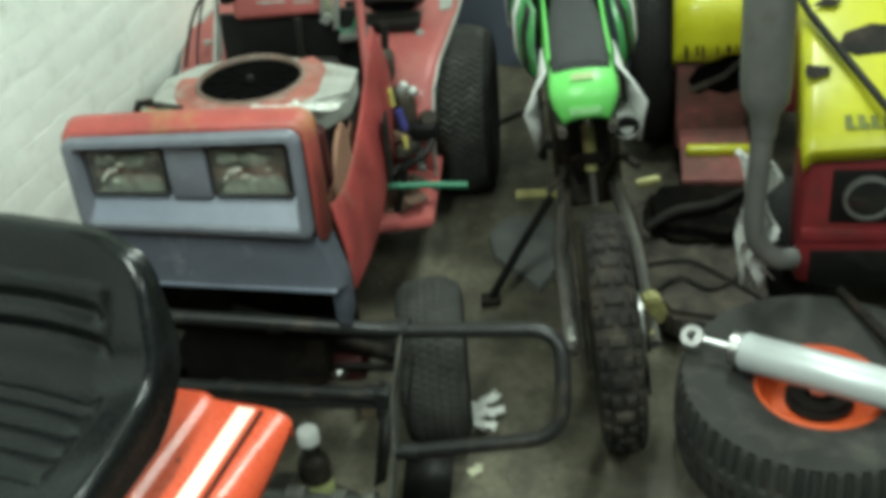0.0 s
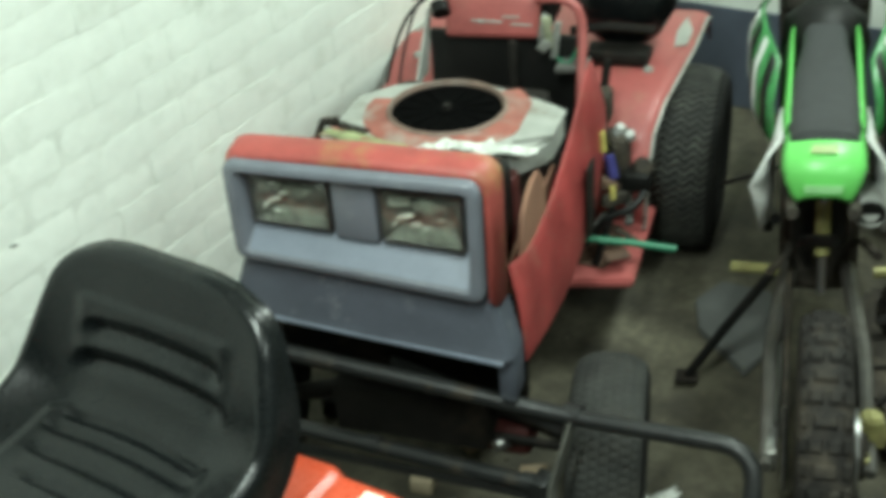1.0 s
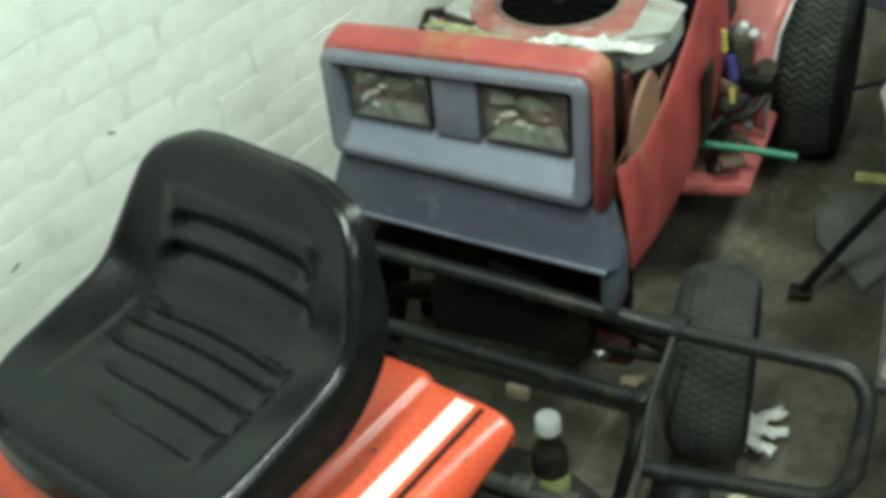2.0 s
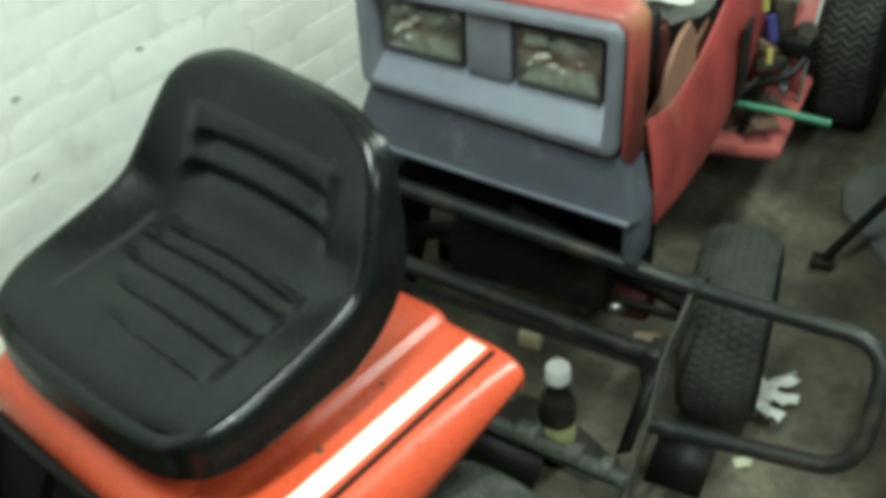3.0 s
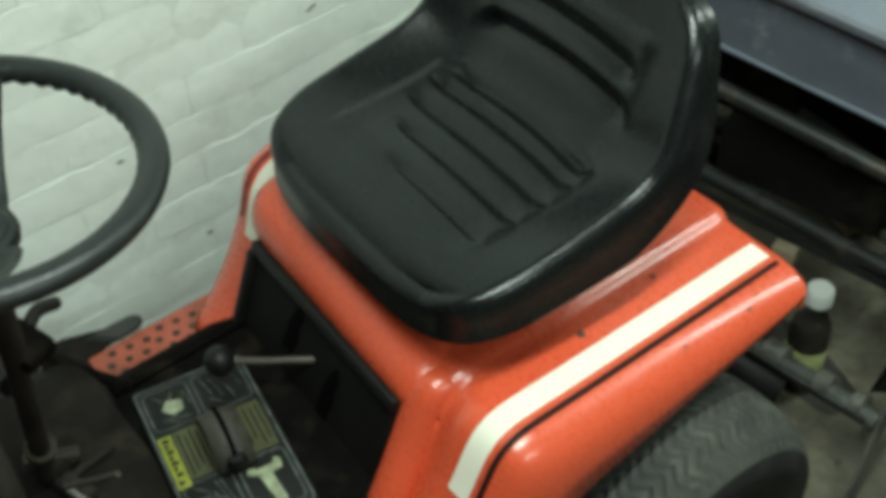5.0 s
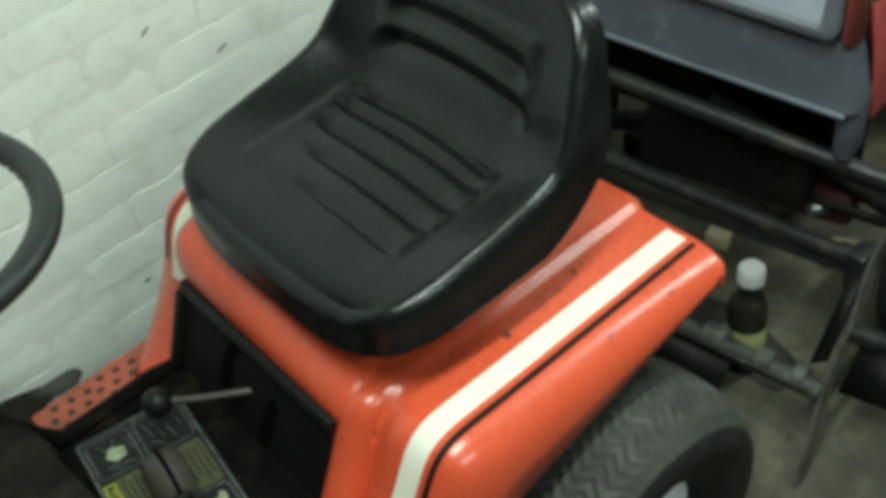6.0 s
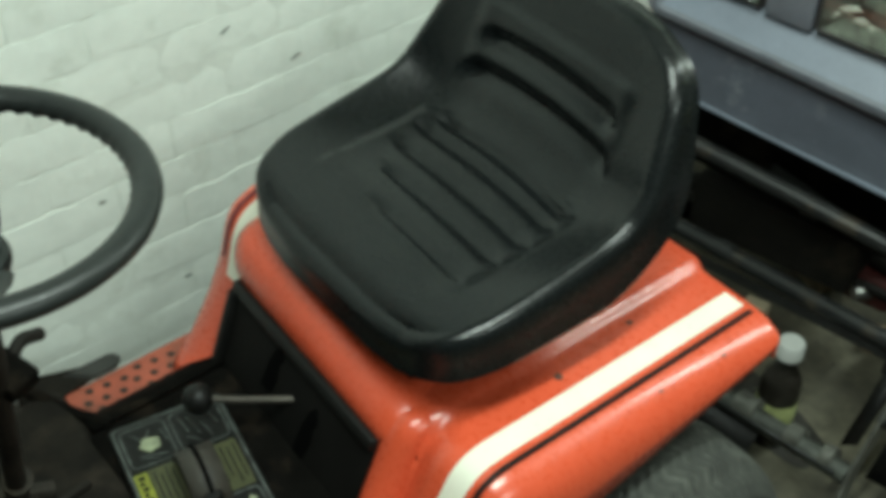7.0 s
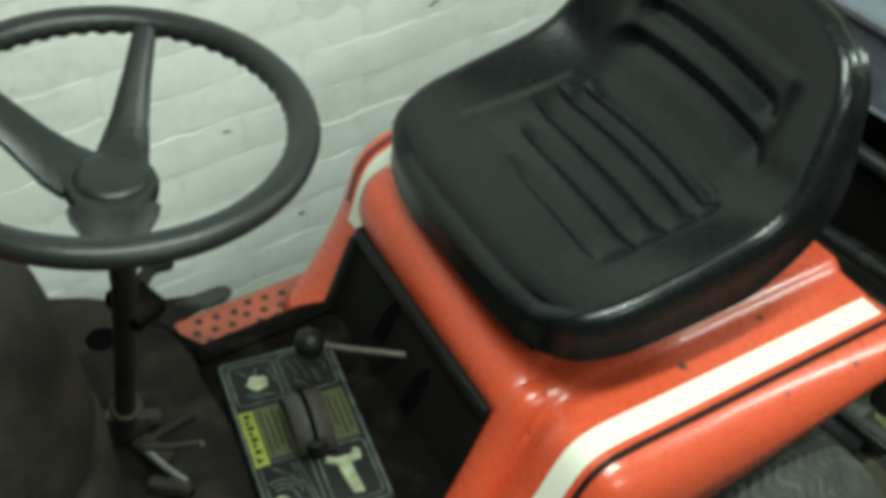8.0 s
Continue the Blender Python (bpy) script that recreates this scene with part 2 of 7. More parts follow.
def add_tube(bm, pts, r, seg=10, closed=False, cap=True):
    P = [Vector(p) for p in pts]
    k = len(P)
    rs = r if isinstance(r, (list, tuple)) else [r] * k
    rings, ref = [], None
    for i in range(k):
        a = P[(i + 1) % k] if closed or i + 1 < k else P[i]
        b = P[(i - 1) % k] if closed or i > 0 else P[i]
        t = (a - b).normalized()
        if ref is None:
            ref = t.orthogonal().normalized()
        ref = (ref - t * ref.dot(t))
        ref = ref.normalized() if ref.length > 1e-6 else t.orthogonal().normalized()
        w = t.cross(ref)
        rings.append([bm.verts.new(P[i] + (ref * math.cos(2 * math.pi * j / seg) + w * math.sin(2 * math.pi * j / seg)) * rs[i]) for j in range(seg)])
    for i in range(k if closed else k - 1):
        A, B = rings[i], rings[(i + 1) % k]
        for j in range(seg):
            bm.faces.new((A[j], A[(j + 1) % seg], B[(j + 1) % seg], B[j]))
    if cap and not closed:
        bm.faces.new(list(reversed(rings[0])))
        bm.faces.new(rings[-1])
    return [v for q in rings for v in q]


def tube(pts, r, seg=10, closed=False, cap=True):
    bm = bmesh.new()
    add_tube(bm, pts, r, seg, closed, cap)
    return bm


def add_lathe(bm, profile, seg=32, m=None, arc=2 * math.pi):
    """Turns a profile of (radius, height) round the z axis; full turns close."""
    full = abs(arc - 2 * math.pi) < 1e-6
    n = seg if full else seg + 1
    rings = []
    for r, h in profile:
        ring = []
        for j in range(n):
            a = arc * j / seg
            p = Vector((r * math.cos(a), r * math.sin(a), h))
            ring.append(bm.verts.new(m @ p if m else p))
        rings.append(ring)
    for A, B in zip(rings, rings[1:]):
        for j in range(seg):
            bm.faces.new((A[j], A[(j + 1) % n], B[(j + 1) % n], B[j]))
    return rings


def lathe(profile, seg=32, m=None, closed=False, caps=True):
    bm = bmesh.new()
    rings = add_lathe(bm, profile + ([profile[0]] if closed else []), seg, m)
    if caps and not closed:
        for ring, flip in ((rings[0], True), (rings[-1], False)):
            if (ring[0].co - ring[1].co).length > 1e-5:
                bm.faces.new(list(reversed(ring)) if flip else ring)
    bmesh.ops.remove_doubles(bm, verts=bm.verts, dist=1e-6)
    return bm


def plate(outline, z0, z1, m=None, bevel=0.0):
    """A flat plate of the outline's shape between two heights."""
    bm = bmesh.new()
    lo = [bm.verts.new((x, y, z0)) for x, y in outline]
    hi = [bm.verts.new((x, y, z1)) for x, y in outline]
    n = len(outline)
    bm.faces.new(list(reversed(lo)))
    bm.faces.new(hi)
    for i in range(n):
        bm.faces.new((lo[i], lo[(i + 1) % n], hi[(i + 1) % n], hi[i]))
    if bevel:
        bmesh.ops.bevel(bm, geom=list(bm.edges), offset=bevel, segments=2, affect="EDGES")
    if m:
        bmesh.ops.transform(bm, matrix=m, verts=bm.verts)
    return bm


def grid(rows, close_u=False):
    """A sheet from rows of points."""
    bm = bmesh.new()
    V = [[bm.verts.new(p) for p in row] for row in rows]
    for A, B in zip(V, V[1:]):
        n = len(A)
        for j in range(n if close_u else n - 1):
            bm.faces.new((A[j], A[(j + 1) % n], B[(j + 1) % n], B[j]))
    return bm


def solid(ob, thickness, offset=-1.0, bevel=0.0):
    md = ob.modifiers.new("thickness", "SOLIDIFY")
    md.thickness, md.offset = thickness, offset
    if bevel:
        b = ob.modifiers.new("rounding", "BEVEL")
        b.width, b.segments, b.limit_method = bevel, 2, "ANGLE"
    return ob


def lerp(x, xs, ys):
    return float(np.interp(x, xs, ys))


X90 = pose(0, 0, 0, 0, 90, 0)   # turns an axis along z into one along x


def tread_height(kind, a, x):
    """Relief of the tread at angle a (in turns) and place x across (-1 to 1)."""
    ax = abs(x)
    if kind == "turf":
        if ax > 0.93:
            return 0.0
        n = 72
        zig = 0.9 * abs(((x * 4.6 + 8.0) % 2.0) - 1.0)
        q = (a * n + zig) % 1.0
        return -0.0030 if q < 0.42 else 0.0
    if kind == "rib":
        n = 64
        lane = int((x + 1) * 3.5)
        q = (a * n + 0.5 * (lane % 2)) % 1.0
        gap = abs(((x + 1) * 3.5) % 1.0 - 0.5) > 0.42
        return 0.0 if ax > 0.92 else (-0.0024 if gap or q < 0.22 else 0.0)
    if kind == "knob":
        n = 38
        q = (a * n) % 1.0
        row = int(a * n) % 2
        if ax > 0.62:
            return 0.009 if 0.1 < q < 0.66 and ax < 0.98 else 0.0
        inside = ax < 0.42 if row else 0.12 < ax < 0.60
        return 0.009 if inside and 0.2 < q < 0.72 else 0.0
    if kind == "lug":
        n = 22
        q = (a * n + 0.9 * ax + (0.5 if x > 0 else 0.0)) % 1.0
        return 0.012 if q < 0.34 and 0.06 < ax < 0.97 else 0.0
    if kind == "shoulder":
        q = (a * 58) % 1.0
        return -0.011 if q < 0.42 and ax > 0.18 else 0.0
    return 0.0


SEGMENTS = {"turf": 768, "rib": 256, "knob": 304, "lug": 176, "shoulder": 280, "plain": 72}


def tyre_mesh(R, w, rim_r, kind):
    s = (0.06 if kind == "shoulder" else 0.22) * (R - rim_r)
    seg = SEGMENTS[kind]
    across = 44 if kind in ("turf", "rib") else 26
    side = [(rim_r - 0.006, 0.5), (rim_r, 0.72), (rim_r + 0.012, 0.80), (rim_r + 0.35 * (R - rim_r), 0.955), (rim_r + 0.40 * (R - rim_r), 0.968), (R - 2.2 * s, 1.0), (R - 1.6 * s, 0.985)]
    prof = [(r, -x, None) for r, x in side]
    for k in range(across + 1):
        x = -1 + 2 * k / across
        prof.append((R - s * 1.0 * abs(x) ** 3.2, x * 0.93, x))
    prof += [(r, x, None) for r, x in reversed(side)]
    verts, faces, worn = [], [], []
    n = len(prof)
    for j in range(seg):
        a = j / seg
        c, q = math.cos(2 * math.pi * a), math.sin(2 * math.pi * a)
        for r, x, t in prof:
            rr = r + (tread_height(kind, a, t) if t is not None else 0.0)
            verts.append((x * w, rr * c, rr * q))
    for j in range(seg):
        A, B = j * n, ((j + 1) % seg) * n
        for k in range(n):
            faces.append((A + k, A + (k + 1) % n, B + (k + 1) % n, B + k))
            x0, x1 = prof[k][2], prof[(k + 1) % n][2]
            worn.append(2 if kind == "turf" and (x0 is None or x1 is None) else 1 if (kind == "rib" and (x0 is None or x1 is None)) or kind == "turf" and x0 is not None and x1 is not None and abs(x0) < 0.8 and tread_height(kind, (j + 0.5) / seg, (x0 + x1) / 2) > -0.001 else 0)
    me = bpy.data.meshes.new("tyre")
    me.from_pydata(verts, [], faces)
    me.polygons.foreach_set("material_index", worn)
    bm = bmesh.new()
    bm.from_mesh(me)
    bpy.data.meshes.remove(me)
    return bm


def wheel(parent, m, R, width, rim_r, rubber, rim_mat, tread="turf", hub_depth=0.03, label="", rim_label="", bolts=False):
    """A wheel whose axle runs along x, with tyre and rim; outer side at +x."""
    w = width / 2
    tyre = part("tyre", tyre_mesh(R, w, rim_r, tread), rubber, parent, label, m=m)
    if tread == "turf":
        tyre.data.materials.append(RUBBER_WORN)
        tyre.data.materials.append(RUBBER)
    elif tread == "rib":
        tyre.data.materials.append(RUBBER)
    d = w * (0.50 if tread == "turf" else 0.72)
    rp = [(rim_r + 0.004, d), (rim_r - 0.006, d + 0.004), (rim_r - 0.014, d - 0.006), (rim_r - 0.018, d - hub_depth), (rim_r * 0.72, d - hub_depth - 0.012), (rim_r * 0.42, d - hub_depth - 0.004),
          (rim_r * 0.36, d - hub_depth + 0.012), (rim_r * 0.20, d - hub_depth + 0.016), (rim_r * 0.19, d - hub_depth + 0.03), (0.0005, d - hub_depth + 0.032)]
    rim = part("rim", lathe(rp, 40, X90, caps=False), rim_mat, parent, rim_label, m=m)
    for k in range(4 if bolts else 0):
        a = math.pi / 2 * k + 0.4
        q = X90 @ Matrix.Translation((rim_r * 0.28 * math.cos(a), rim_r * 0.28 * math.sin(a), d - hub_depth + 0.012))
        part("wheel_bolt", lathe([(0.0005, 0.012), (0.008, 0.012), (0.008, 0)], 6, q), STEEL, rim)
    bm = lathe([(rim_r - 0.004, -d), (rim_r - 0.02, -d + 0.01), (rim_r - 0.02, d - hub_depth - 0.02)], 32, X90, caps=False)
    part("rim_barrel", bm, DARK, rim)
    return tyre


# ---- the room ----
def slab_part(name, lo, hi, material, label, category):
    ob = part(name, box(lo, hi), material, smooth=False)
    return tagged(ob, label, category, kind="structure")


Y0, Y1, X1, H = -0.9, 5.75, 3.7, 2.5
slab_part("floor", (-0.25, Y0 - 0.2, -0.15), (X1 + 0.2, Y1 + 0.2, 0.0), FLOOR, "stained brown-grey concrete workshop floor", "floor")
slab_part("ceiling", (-0.25, Y0 - 0.2, H), (X1 + 0.2, Y1 + 0.2, H + 0.12), CEIL, "plain white painted workshop ceiling", "ceiling")
wall_w = slab_part("wall_west", (-0.25, Y0 - 0.2, 0.0), (-0.0017, Y1, H), JOINT, "white painted brick wall with joints toned darker as shade", "wall")
slab_part("wall_north", (-0.25, Y1, 0.0), (X1 + 0.2, Y1 + 0.2, H), WALL, "white painted end wall above a slate blue dado", "wall")
# the east and south walls are unseen; their grey keeps bounced light low
slab_part("wall_east", (X1, Y0, 0.0), (X1 + 0.2, Y1, H), LOW_BOUNCE, "unseen plain wall, grey to bounce less light", "wall")
slab_part("wall_south", (-0.0017, Y0 - 0.2, 0.0), (X1 + 0.2, Y0, H), LOW_BOUNCE, "unseen plain wall, grey to bounce less light", "wall")
tagged(part("dado", box((0.0, Y1 - 0.012, 0.0), (X1, Y1 - 0.001, 0.34), 0.004), PLINTH, smooth=False), "slate blue painted dado on the end wall", "wall trim", kind="structure")

# ---- the orange ride-on mower ----
mower = thing("ride_on_mower", pose(0.655, 2.75, 0), "orange ride-on mower with black seat and cream stripes", "lawn mower")

PROFILE = [(0.462, 0.560), (0.464, 0.582), (0.458, 0.597), (0.445, 0.602), (0.36, 0.605), (0.24, 0.609), (0.12, 0.613), (0.03, 0.617), (0.0, 0.616), (-0.018, 0.610), (-0.032, 0.598),
           (-0.045, 0.577), (-0.069, 0.530), (-0.104, 0.474), (-0.144, 0.415), (-0.152, 0.400)]


def path_normals(path, passes=14):
    out = []
    for i, p in enumerate(path):
        a, b = path[max(0, i - 1)], path[min(len(path) - 1, i + 1)]
        dv, dz = b[0] - a[0], b[1] - a[1]
        k = math.hypot(dv, dz)
        out.append((dz / k, -dv / k))
    for _ in range(passes):
        out = [tuple((out[max(0, i - 1)][c] + 2 * out[i][c] + out[min(len(out) - 1, i + 1)][c]) / 4 for c in (0, 1)) for i in range(len(out))]
    return out


def finer(path):
    return [(p.y, p.z) for p in smooth_path([(0, v, z) for v, z in path], 3)]


# the deck stands a little higher on the wall side
PROFILE_LEFT = [(0.462, 0.610), (0.464, 0.630), (0.458, 0.643), (0.445, 0.648), (0.36, 0.652), (0.24, 0.658), (0.15, 0.663), (0.085, 0.666), (0.055, 0.664), (0.030, 0.656), (0.008, 0.643),
                (-0.010, 0.615), (-0.028, 0.553), (-0.052, 0.50), (-0.092, 0.44), (-0.128, 0.402)]
# between the fenders the deck is a flat beam with a tight front edge
PROFILE_MID = PROFILE[:7] + [(0.03, 0.606), (0.0, 0.603), (-0.020, 0.600), (-0.038, 0.593)] + PROFILE[11:]
LINE_RIGHT, LINE_LEFT, LINE_MID = finer(PROFILE), finer(PROFILE_LEFT), finer(PROFILE_MID)
NORM_RIGHT, NORM_LEFT, NORM_MID = path_normals(LINE_RIGHT), path_normals(LINE_LEFT), path_normals(LINE_MID)
NORM_DEEP = path_normals(LINE_RIGHT, 110)   # for the low edge of the skirt


def ease(x):
    x = min(1.0, max(0.0, x))
    return x * x * (3 - 2 * x)


BEND = 33   # row at which the deck turns into the front pillars


def deck_point(i, u, d):
    """A point of the deck: row i, u from the middle (left is minus), d below the top."""
    q, r = ease((-u - 0.192) / 0.045), ease((u - 0.07) / 0.06)
    mixed = [a * r + b * q + c * (1 - q - r) for a, b, c in zip(LINE_RIGHT[i] + NORM_RIGHT[i], LINE_LEFT[i] + NORM_LEFT[i], LINE_MID[i] + NORM_MID[i])]
    v, z, nv, nz = mixed
    w = ease((d - 0.01) / 0.06) if u > 0.2 else 0.0
    nv, nz = nv * (1 - w) + NORM_DEEP[i][0] * w, nz * (1 - w) + NORM_DEEP[i][1] * w
    v += (1 - q - r) * (0.007 - 0.068 * (u + 0.074)) * ease((0.05 - v) / 0.05)
    k = math.hypot(nv, nz)
    return Vector((u, v - nv / k * d, z - nz / k * d))



LEFT = 0.034   # the deck reaches this much further towards the wall


def skirt(v):
    return lerp(v, [-0.15, -0.07, 0.0, 0.13, 0.3, 0.44, 0.47], [0.112, 0.124, 0.120, 0.099, 0.062, 0.030, 0.02])


def section(v, inner, side=1):
    """Half of a fender's cross-section: how far from the middle, how deep below the top."""
    k = min(1.0, max(0.0, (v + 0.02) / 0.08))
    g = 0.013 * ease((0.035 - v) / 0.06)
    if side < 0:
        k = g = 0.0
    if inner is None:
        pts = [(0.0, -0.009 * k), (0.08, -0.009 * k), (0.130, -0.0105 * k), (0.146, g * 0.2 - 0.0105 * k), (0.151, g * 0.35 - 0.0095 * k), (0.158, g * 0.7 - 0.0055 * k), (0.164, g - 0.0012 * k), (0.178, g * 0.75)]
    elif inner < 0.16:
        pts = [(inner, 0.075), (inner + 0.001, 0.02), (inner + 0.004, 0.006), (inner + 0.010, 0.0), (max(0.132, inner + 0.012), 0.0), (max(0.150, inner + 0.016), g * 0.25), (max(0.164, inner + 0.022), g), (0.178, g * 0.75)]
    else:
        pts = [(inner, 0.075), (inner + 0.001, 0.02), (inner + 0.004, 0.006), (inner + 0.010, 0.0), (inner + 0.014, 0.0)]
    s = max(skirt(v), 0.02)
    return pts + ([(0.192, 0.0), (0.205, 0.0), (0.216, 0.0), (0.248, 0.0)] if inner is None or inner < 0.16 else [(0.248, 0.0)]) + [(u, d * min(1.0, s / 0.080)) for u, d in ((0.260, 0.001), (0.272, 0.004), (0.284, 0.009), (0.295, 0.017), (0.303, 0.029), (0.309, 0.046), (0.312, 0.068))] + [(0.313, s)]


def narrowing(i, inner):
    """The front pillar narrows towards its foot."""
    return inner + 0.018 * ease((i - BEND) / 12) if inner and inner < 0.13 else inner


def fender_row(i, inner, side):
    return [deck_point(i, side * u - (LEFT if side < 0 and u > 0.05 else 0.0), d) for u, d in section(LINE_RIGHT[i][0], narrowing(i, inner), side)]


def low_edge(side):
    """The last points of every row, evened out along the fender, so that the edge runs in one sweep."""
    rows = [fender_row(i, None, side)[-5:] for i in range(len(LINE_RIGHT))]
    for _ in range(60):
        rows = [rows[0]] + [[(a + b * 2 + c) / 4 for a, b, c in zip(*rows[i - 1:i + 2])] for i in range(1, len(rows) - 1)] + [rows[-1]]
    return rows


LOW_EDGE = {side: low_edge(side) for side in (-1, 1)}


def fender_rows(indices, inner, side):
    return [fender_row(i, inner, side)[:-5] + [p.lerp(q, w * ease((i - 5) / 9)) for p, q, w in zip(fender_row(i, inner, side)[-5:], LOW_EDGE[side][i], (0.25, 0.5, 0.8, 1.0, 1.0))] for i in indices]


bm = bmesh.new()
for side in (-1, 1):
    for rows in (fender_rows(range(0, BEND + 1), None, side), fender_rows(range(BEND, len(LINE_RIGHT)), 0.212 if side < 0 else 0.118, side)):
        V = [[bm.verts.new(p) for p in row] for row in rows]
        for A, B in zip(V, V[1:]):
            for j in range(len(A) - 1):
                bm.faces.new((A[j], A[j + 1], B[j + 1], B[j]))
# the front beam under the seat rolls down behind the dark panel
V = [[bm.verts.new(deck_point(BEND, u, 0.0) + Vector((0, dv, dz))) for u in (-0.238, -0.215, -0.192, -0.07, 0.07, 0.118)] for dv, dz in ((0, 0), (0.004, -0.012), (0.016, -0.035), (0.04, -0.05))]
for A, B in zip(V, V[1:]):
    for j in range(5):
        bm.faces.new((A[j], A[j + 1], B[j + 1], B[j]))
bmesh.ops.remove_doubles(bm, verts=bm.verts, dist=0.0006)
solid(part("fender", bm, ORANGE, mower, "glossy orange pressed-steel fender"), 0.004, 0.0)

BEAM_L = [(0.075, 0.660), (0.03, 0.664), (0.0, 0.661), (-0.022, 0.649), (-0.034, 0.627), (-0.038, 0.600), (-0.034, 0.570)]
BEAM_R = [(0.06, 0.618), (0.02, 0.621), (-0.012, 0.622), (-0.036, 0.614), (-0.050, 0.600), (-0.057, 0.584), (-0.056, 0.562)]
rows = []
for u, sink in ((-0.256, 0.012), (-0.240, 0.003), (-0.222, 0.0), (-0.15, 0.0), (-0.07, 0.0), (0.01, 0.0), (0.08, 0.0), (0.106, 0.0), (0.120, 0.002), (0.134, 0.007), (0.146, 0.015)):
    k = (u + 0.222) / 0.346
    ends = [Vector((u, a[0] * (1 - k) + b[0] * k, a[1] * (1 - k) + b[1] * k)) for a, b in zip(BEAM_L, BEAM_R)]
    rows.append([p + Vector((0, sink * 0.7 * (j / 6), -sink)) for j, p in zip(np.linspace(0, 6, 25), smooth_path(ends, 4))])
solid(part("front_beam", grid(rows), ORANGE, mower, "rolled orange front edge of the deck"), 0.004, -1.0)

# rounded pillar that runs from the beam down beside the dark panel
rows = []
for i in range(22, len(LINE_RIGHT)):
    h = 0.013 * ease((i - 22) / 8)
    rows.append([deck_point(i, narrowing(i, 0.118) + 0.014 + 0.027 * math.cos(t), -0.001 - h * math.sin(t) + (0.006 if t > 1.57 else 0.015) * (1 - math.sin(t))) for t in np.linspace(math.pi, 0, 17)])
solid(part("pillar", grid(rows), ORANGE, mower, "rounded orange front pillar"), 0.003, -1.0)


def stripe(name, u0, u1, material, lift, start, stop, label=""):
    shift = LEFT if u0 < 0 else 0
    rows = [[deck_point(i, u - shift, -lift) for u in (u0, (u0 + u1) / 2, u1)] for i in range(start, stop)]
    return part(name, grid(rows), material, mower, label)


MAROON = mat("maroon_decal", (0.14, 0.012, 0.016), 0.4, vary=0.1)
for side in (-1, 1):
    stripe("stripe", side * 0.218, side * 0.250, WHITE, 0.0030, 9, 37, "cream decal stripe")
    stripe("pinstripe", side * 0.259, side * 0.267, BLACK if side > 0 else MAROON, 0.0030, 9, 38 if side > 0 else 36, "thin dark pinstripe")

BOLT = mat("dull_bolt", (0.11, 0.105, 0.07), 0.55, metal=0.3, vary=0.3, scale=60)
CHIP = mat("bare_rusty_chip", (0.085, 0.045, 0.03), 0.7, vary=0.3, scale=60)
# small paint chips on the deck
for cu, cv, s in ((0.195, 0.16, 0.006), (0.18, 0.30, 0.004), (0.29, 0.36, 0.004), (-0.10, 0.02, 0.004), (0.285, 0.25, 0.003)):
    z = lerp(cv, [p[0] for p in reversed(PROFILE[3:9])], [p[1] for p in reversed(PROFILE[3:9])]) + 0.0024 - (0.009 if cu > 0.27 else 0)
    part("paint_chip", plate([(s * (0.7 + 0.5 * random.random()) * math.cos(k), s * (0.7 + 0.5 * random.random()) * math.sin(k)) for k in (0, 0.9, 1.8, 2.7, 3.6, 4.5, 5.4)], 0, 0.0008,
                             Matrix.Translation((cu, cv, z))), CHIP, mower, "brown paint chip")
# bolt on the front of the fender
part("fender_bolt", lathe([(0.0005, 0.006), (0.007, 0.005), (0.010, 0.0)], 14, pose(0.219, -0.093, 0.500, 52, 0, 0)), BOLT, mower, "dull greenish-grey bolt head")

# dark panel under the seat, with slots, leaning forward towards its foot
PANEL = mat("dull_black_plastic", (0.0062, 0.0058, 0.0052), 0.7, vary=0.2, scale=14, fine=160, bump=0.12, spec=0.08)
PT = pose(-0.074, -0.046, 0.572, -20, 0, -3.9)
panel = part("front_panel", box((-0.168, -0.004, -0.27), (0.186, 0.012, -0.004), 0.005, PT), PANEL, mower, "black plastic seat-box panel")
part("panel_lip", box((-0.170, -0.010, -0.014), (0.184, 0.016, 0.006), 0.005, PT, 3), BLACK, panel, "thick rounded black lip")
part("panel_edge", box((-0.172, -0.014, -0.27), (-0.156, 0.01, -0.010), 0.005, PT), BLACK, panel)
# near-black for flat pieces that stand for the shade inside openings
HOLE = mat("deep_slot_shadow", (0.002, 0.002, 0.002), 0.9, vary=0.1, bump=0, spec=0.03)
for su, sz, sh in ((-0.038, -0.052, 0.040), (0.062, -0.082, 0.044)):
    part("slot", plate([(-0.011, -sh), (0.010, -sh * 0.9), (0.013, -0.01), (0.006, 0.012), (0.011, sh * 0.6), (0.0, sh), (-0.009, sh * 0.7), (-0.013, 0.0)], 0.0, 0.002, PT @ pose(su, -0.0045, sz, 90, 0, 0) @ pose(0, 0, 0, 0, 0, -8)), HOLE, panel, "near-black plate for the shaded inside of a slot")
part("seat_box", box((-0.14, 0.02, 0.28), (0.14, 0.40, 0.565), 0.01), DARK, mower)


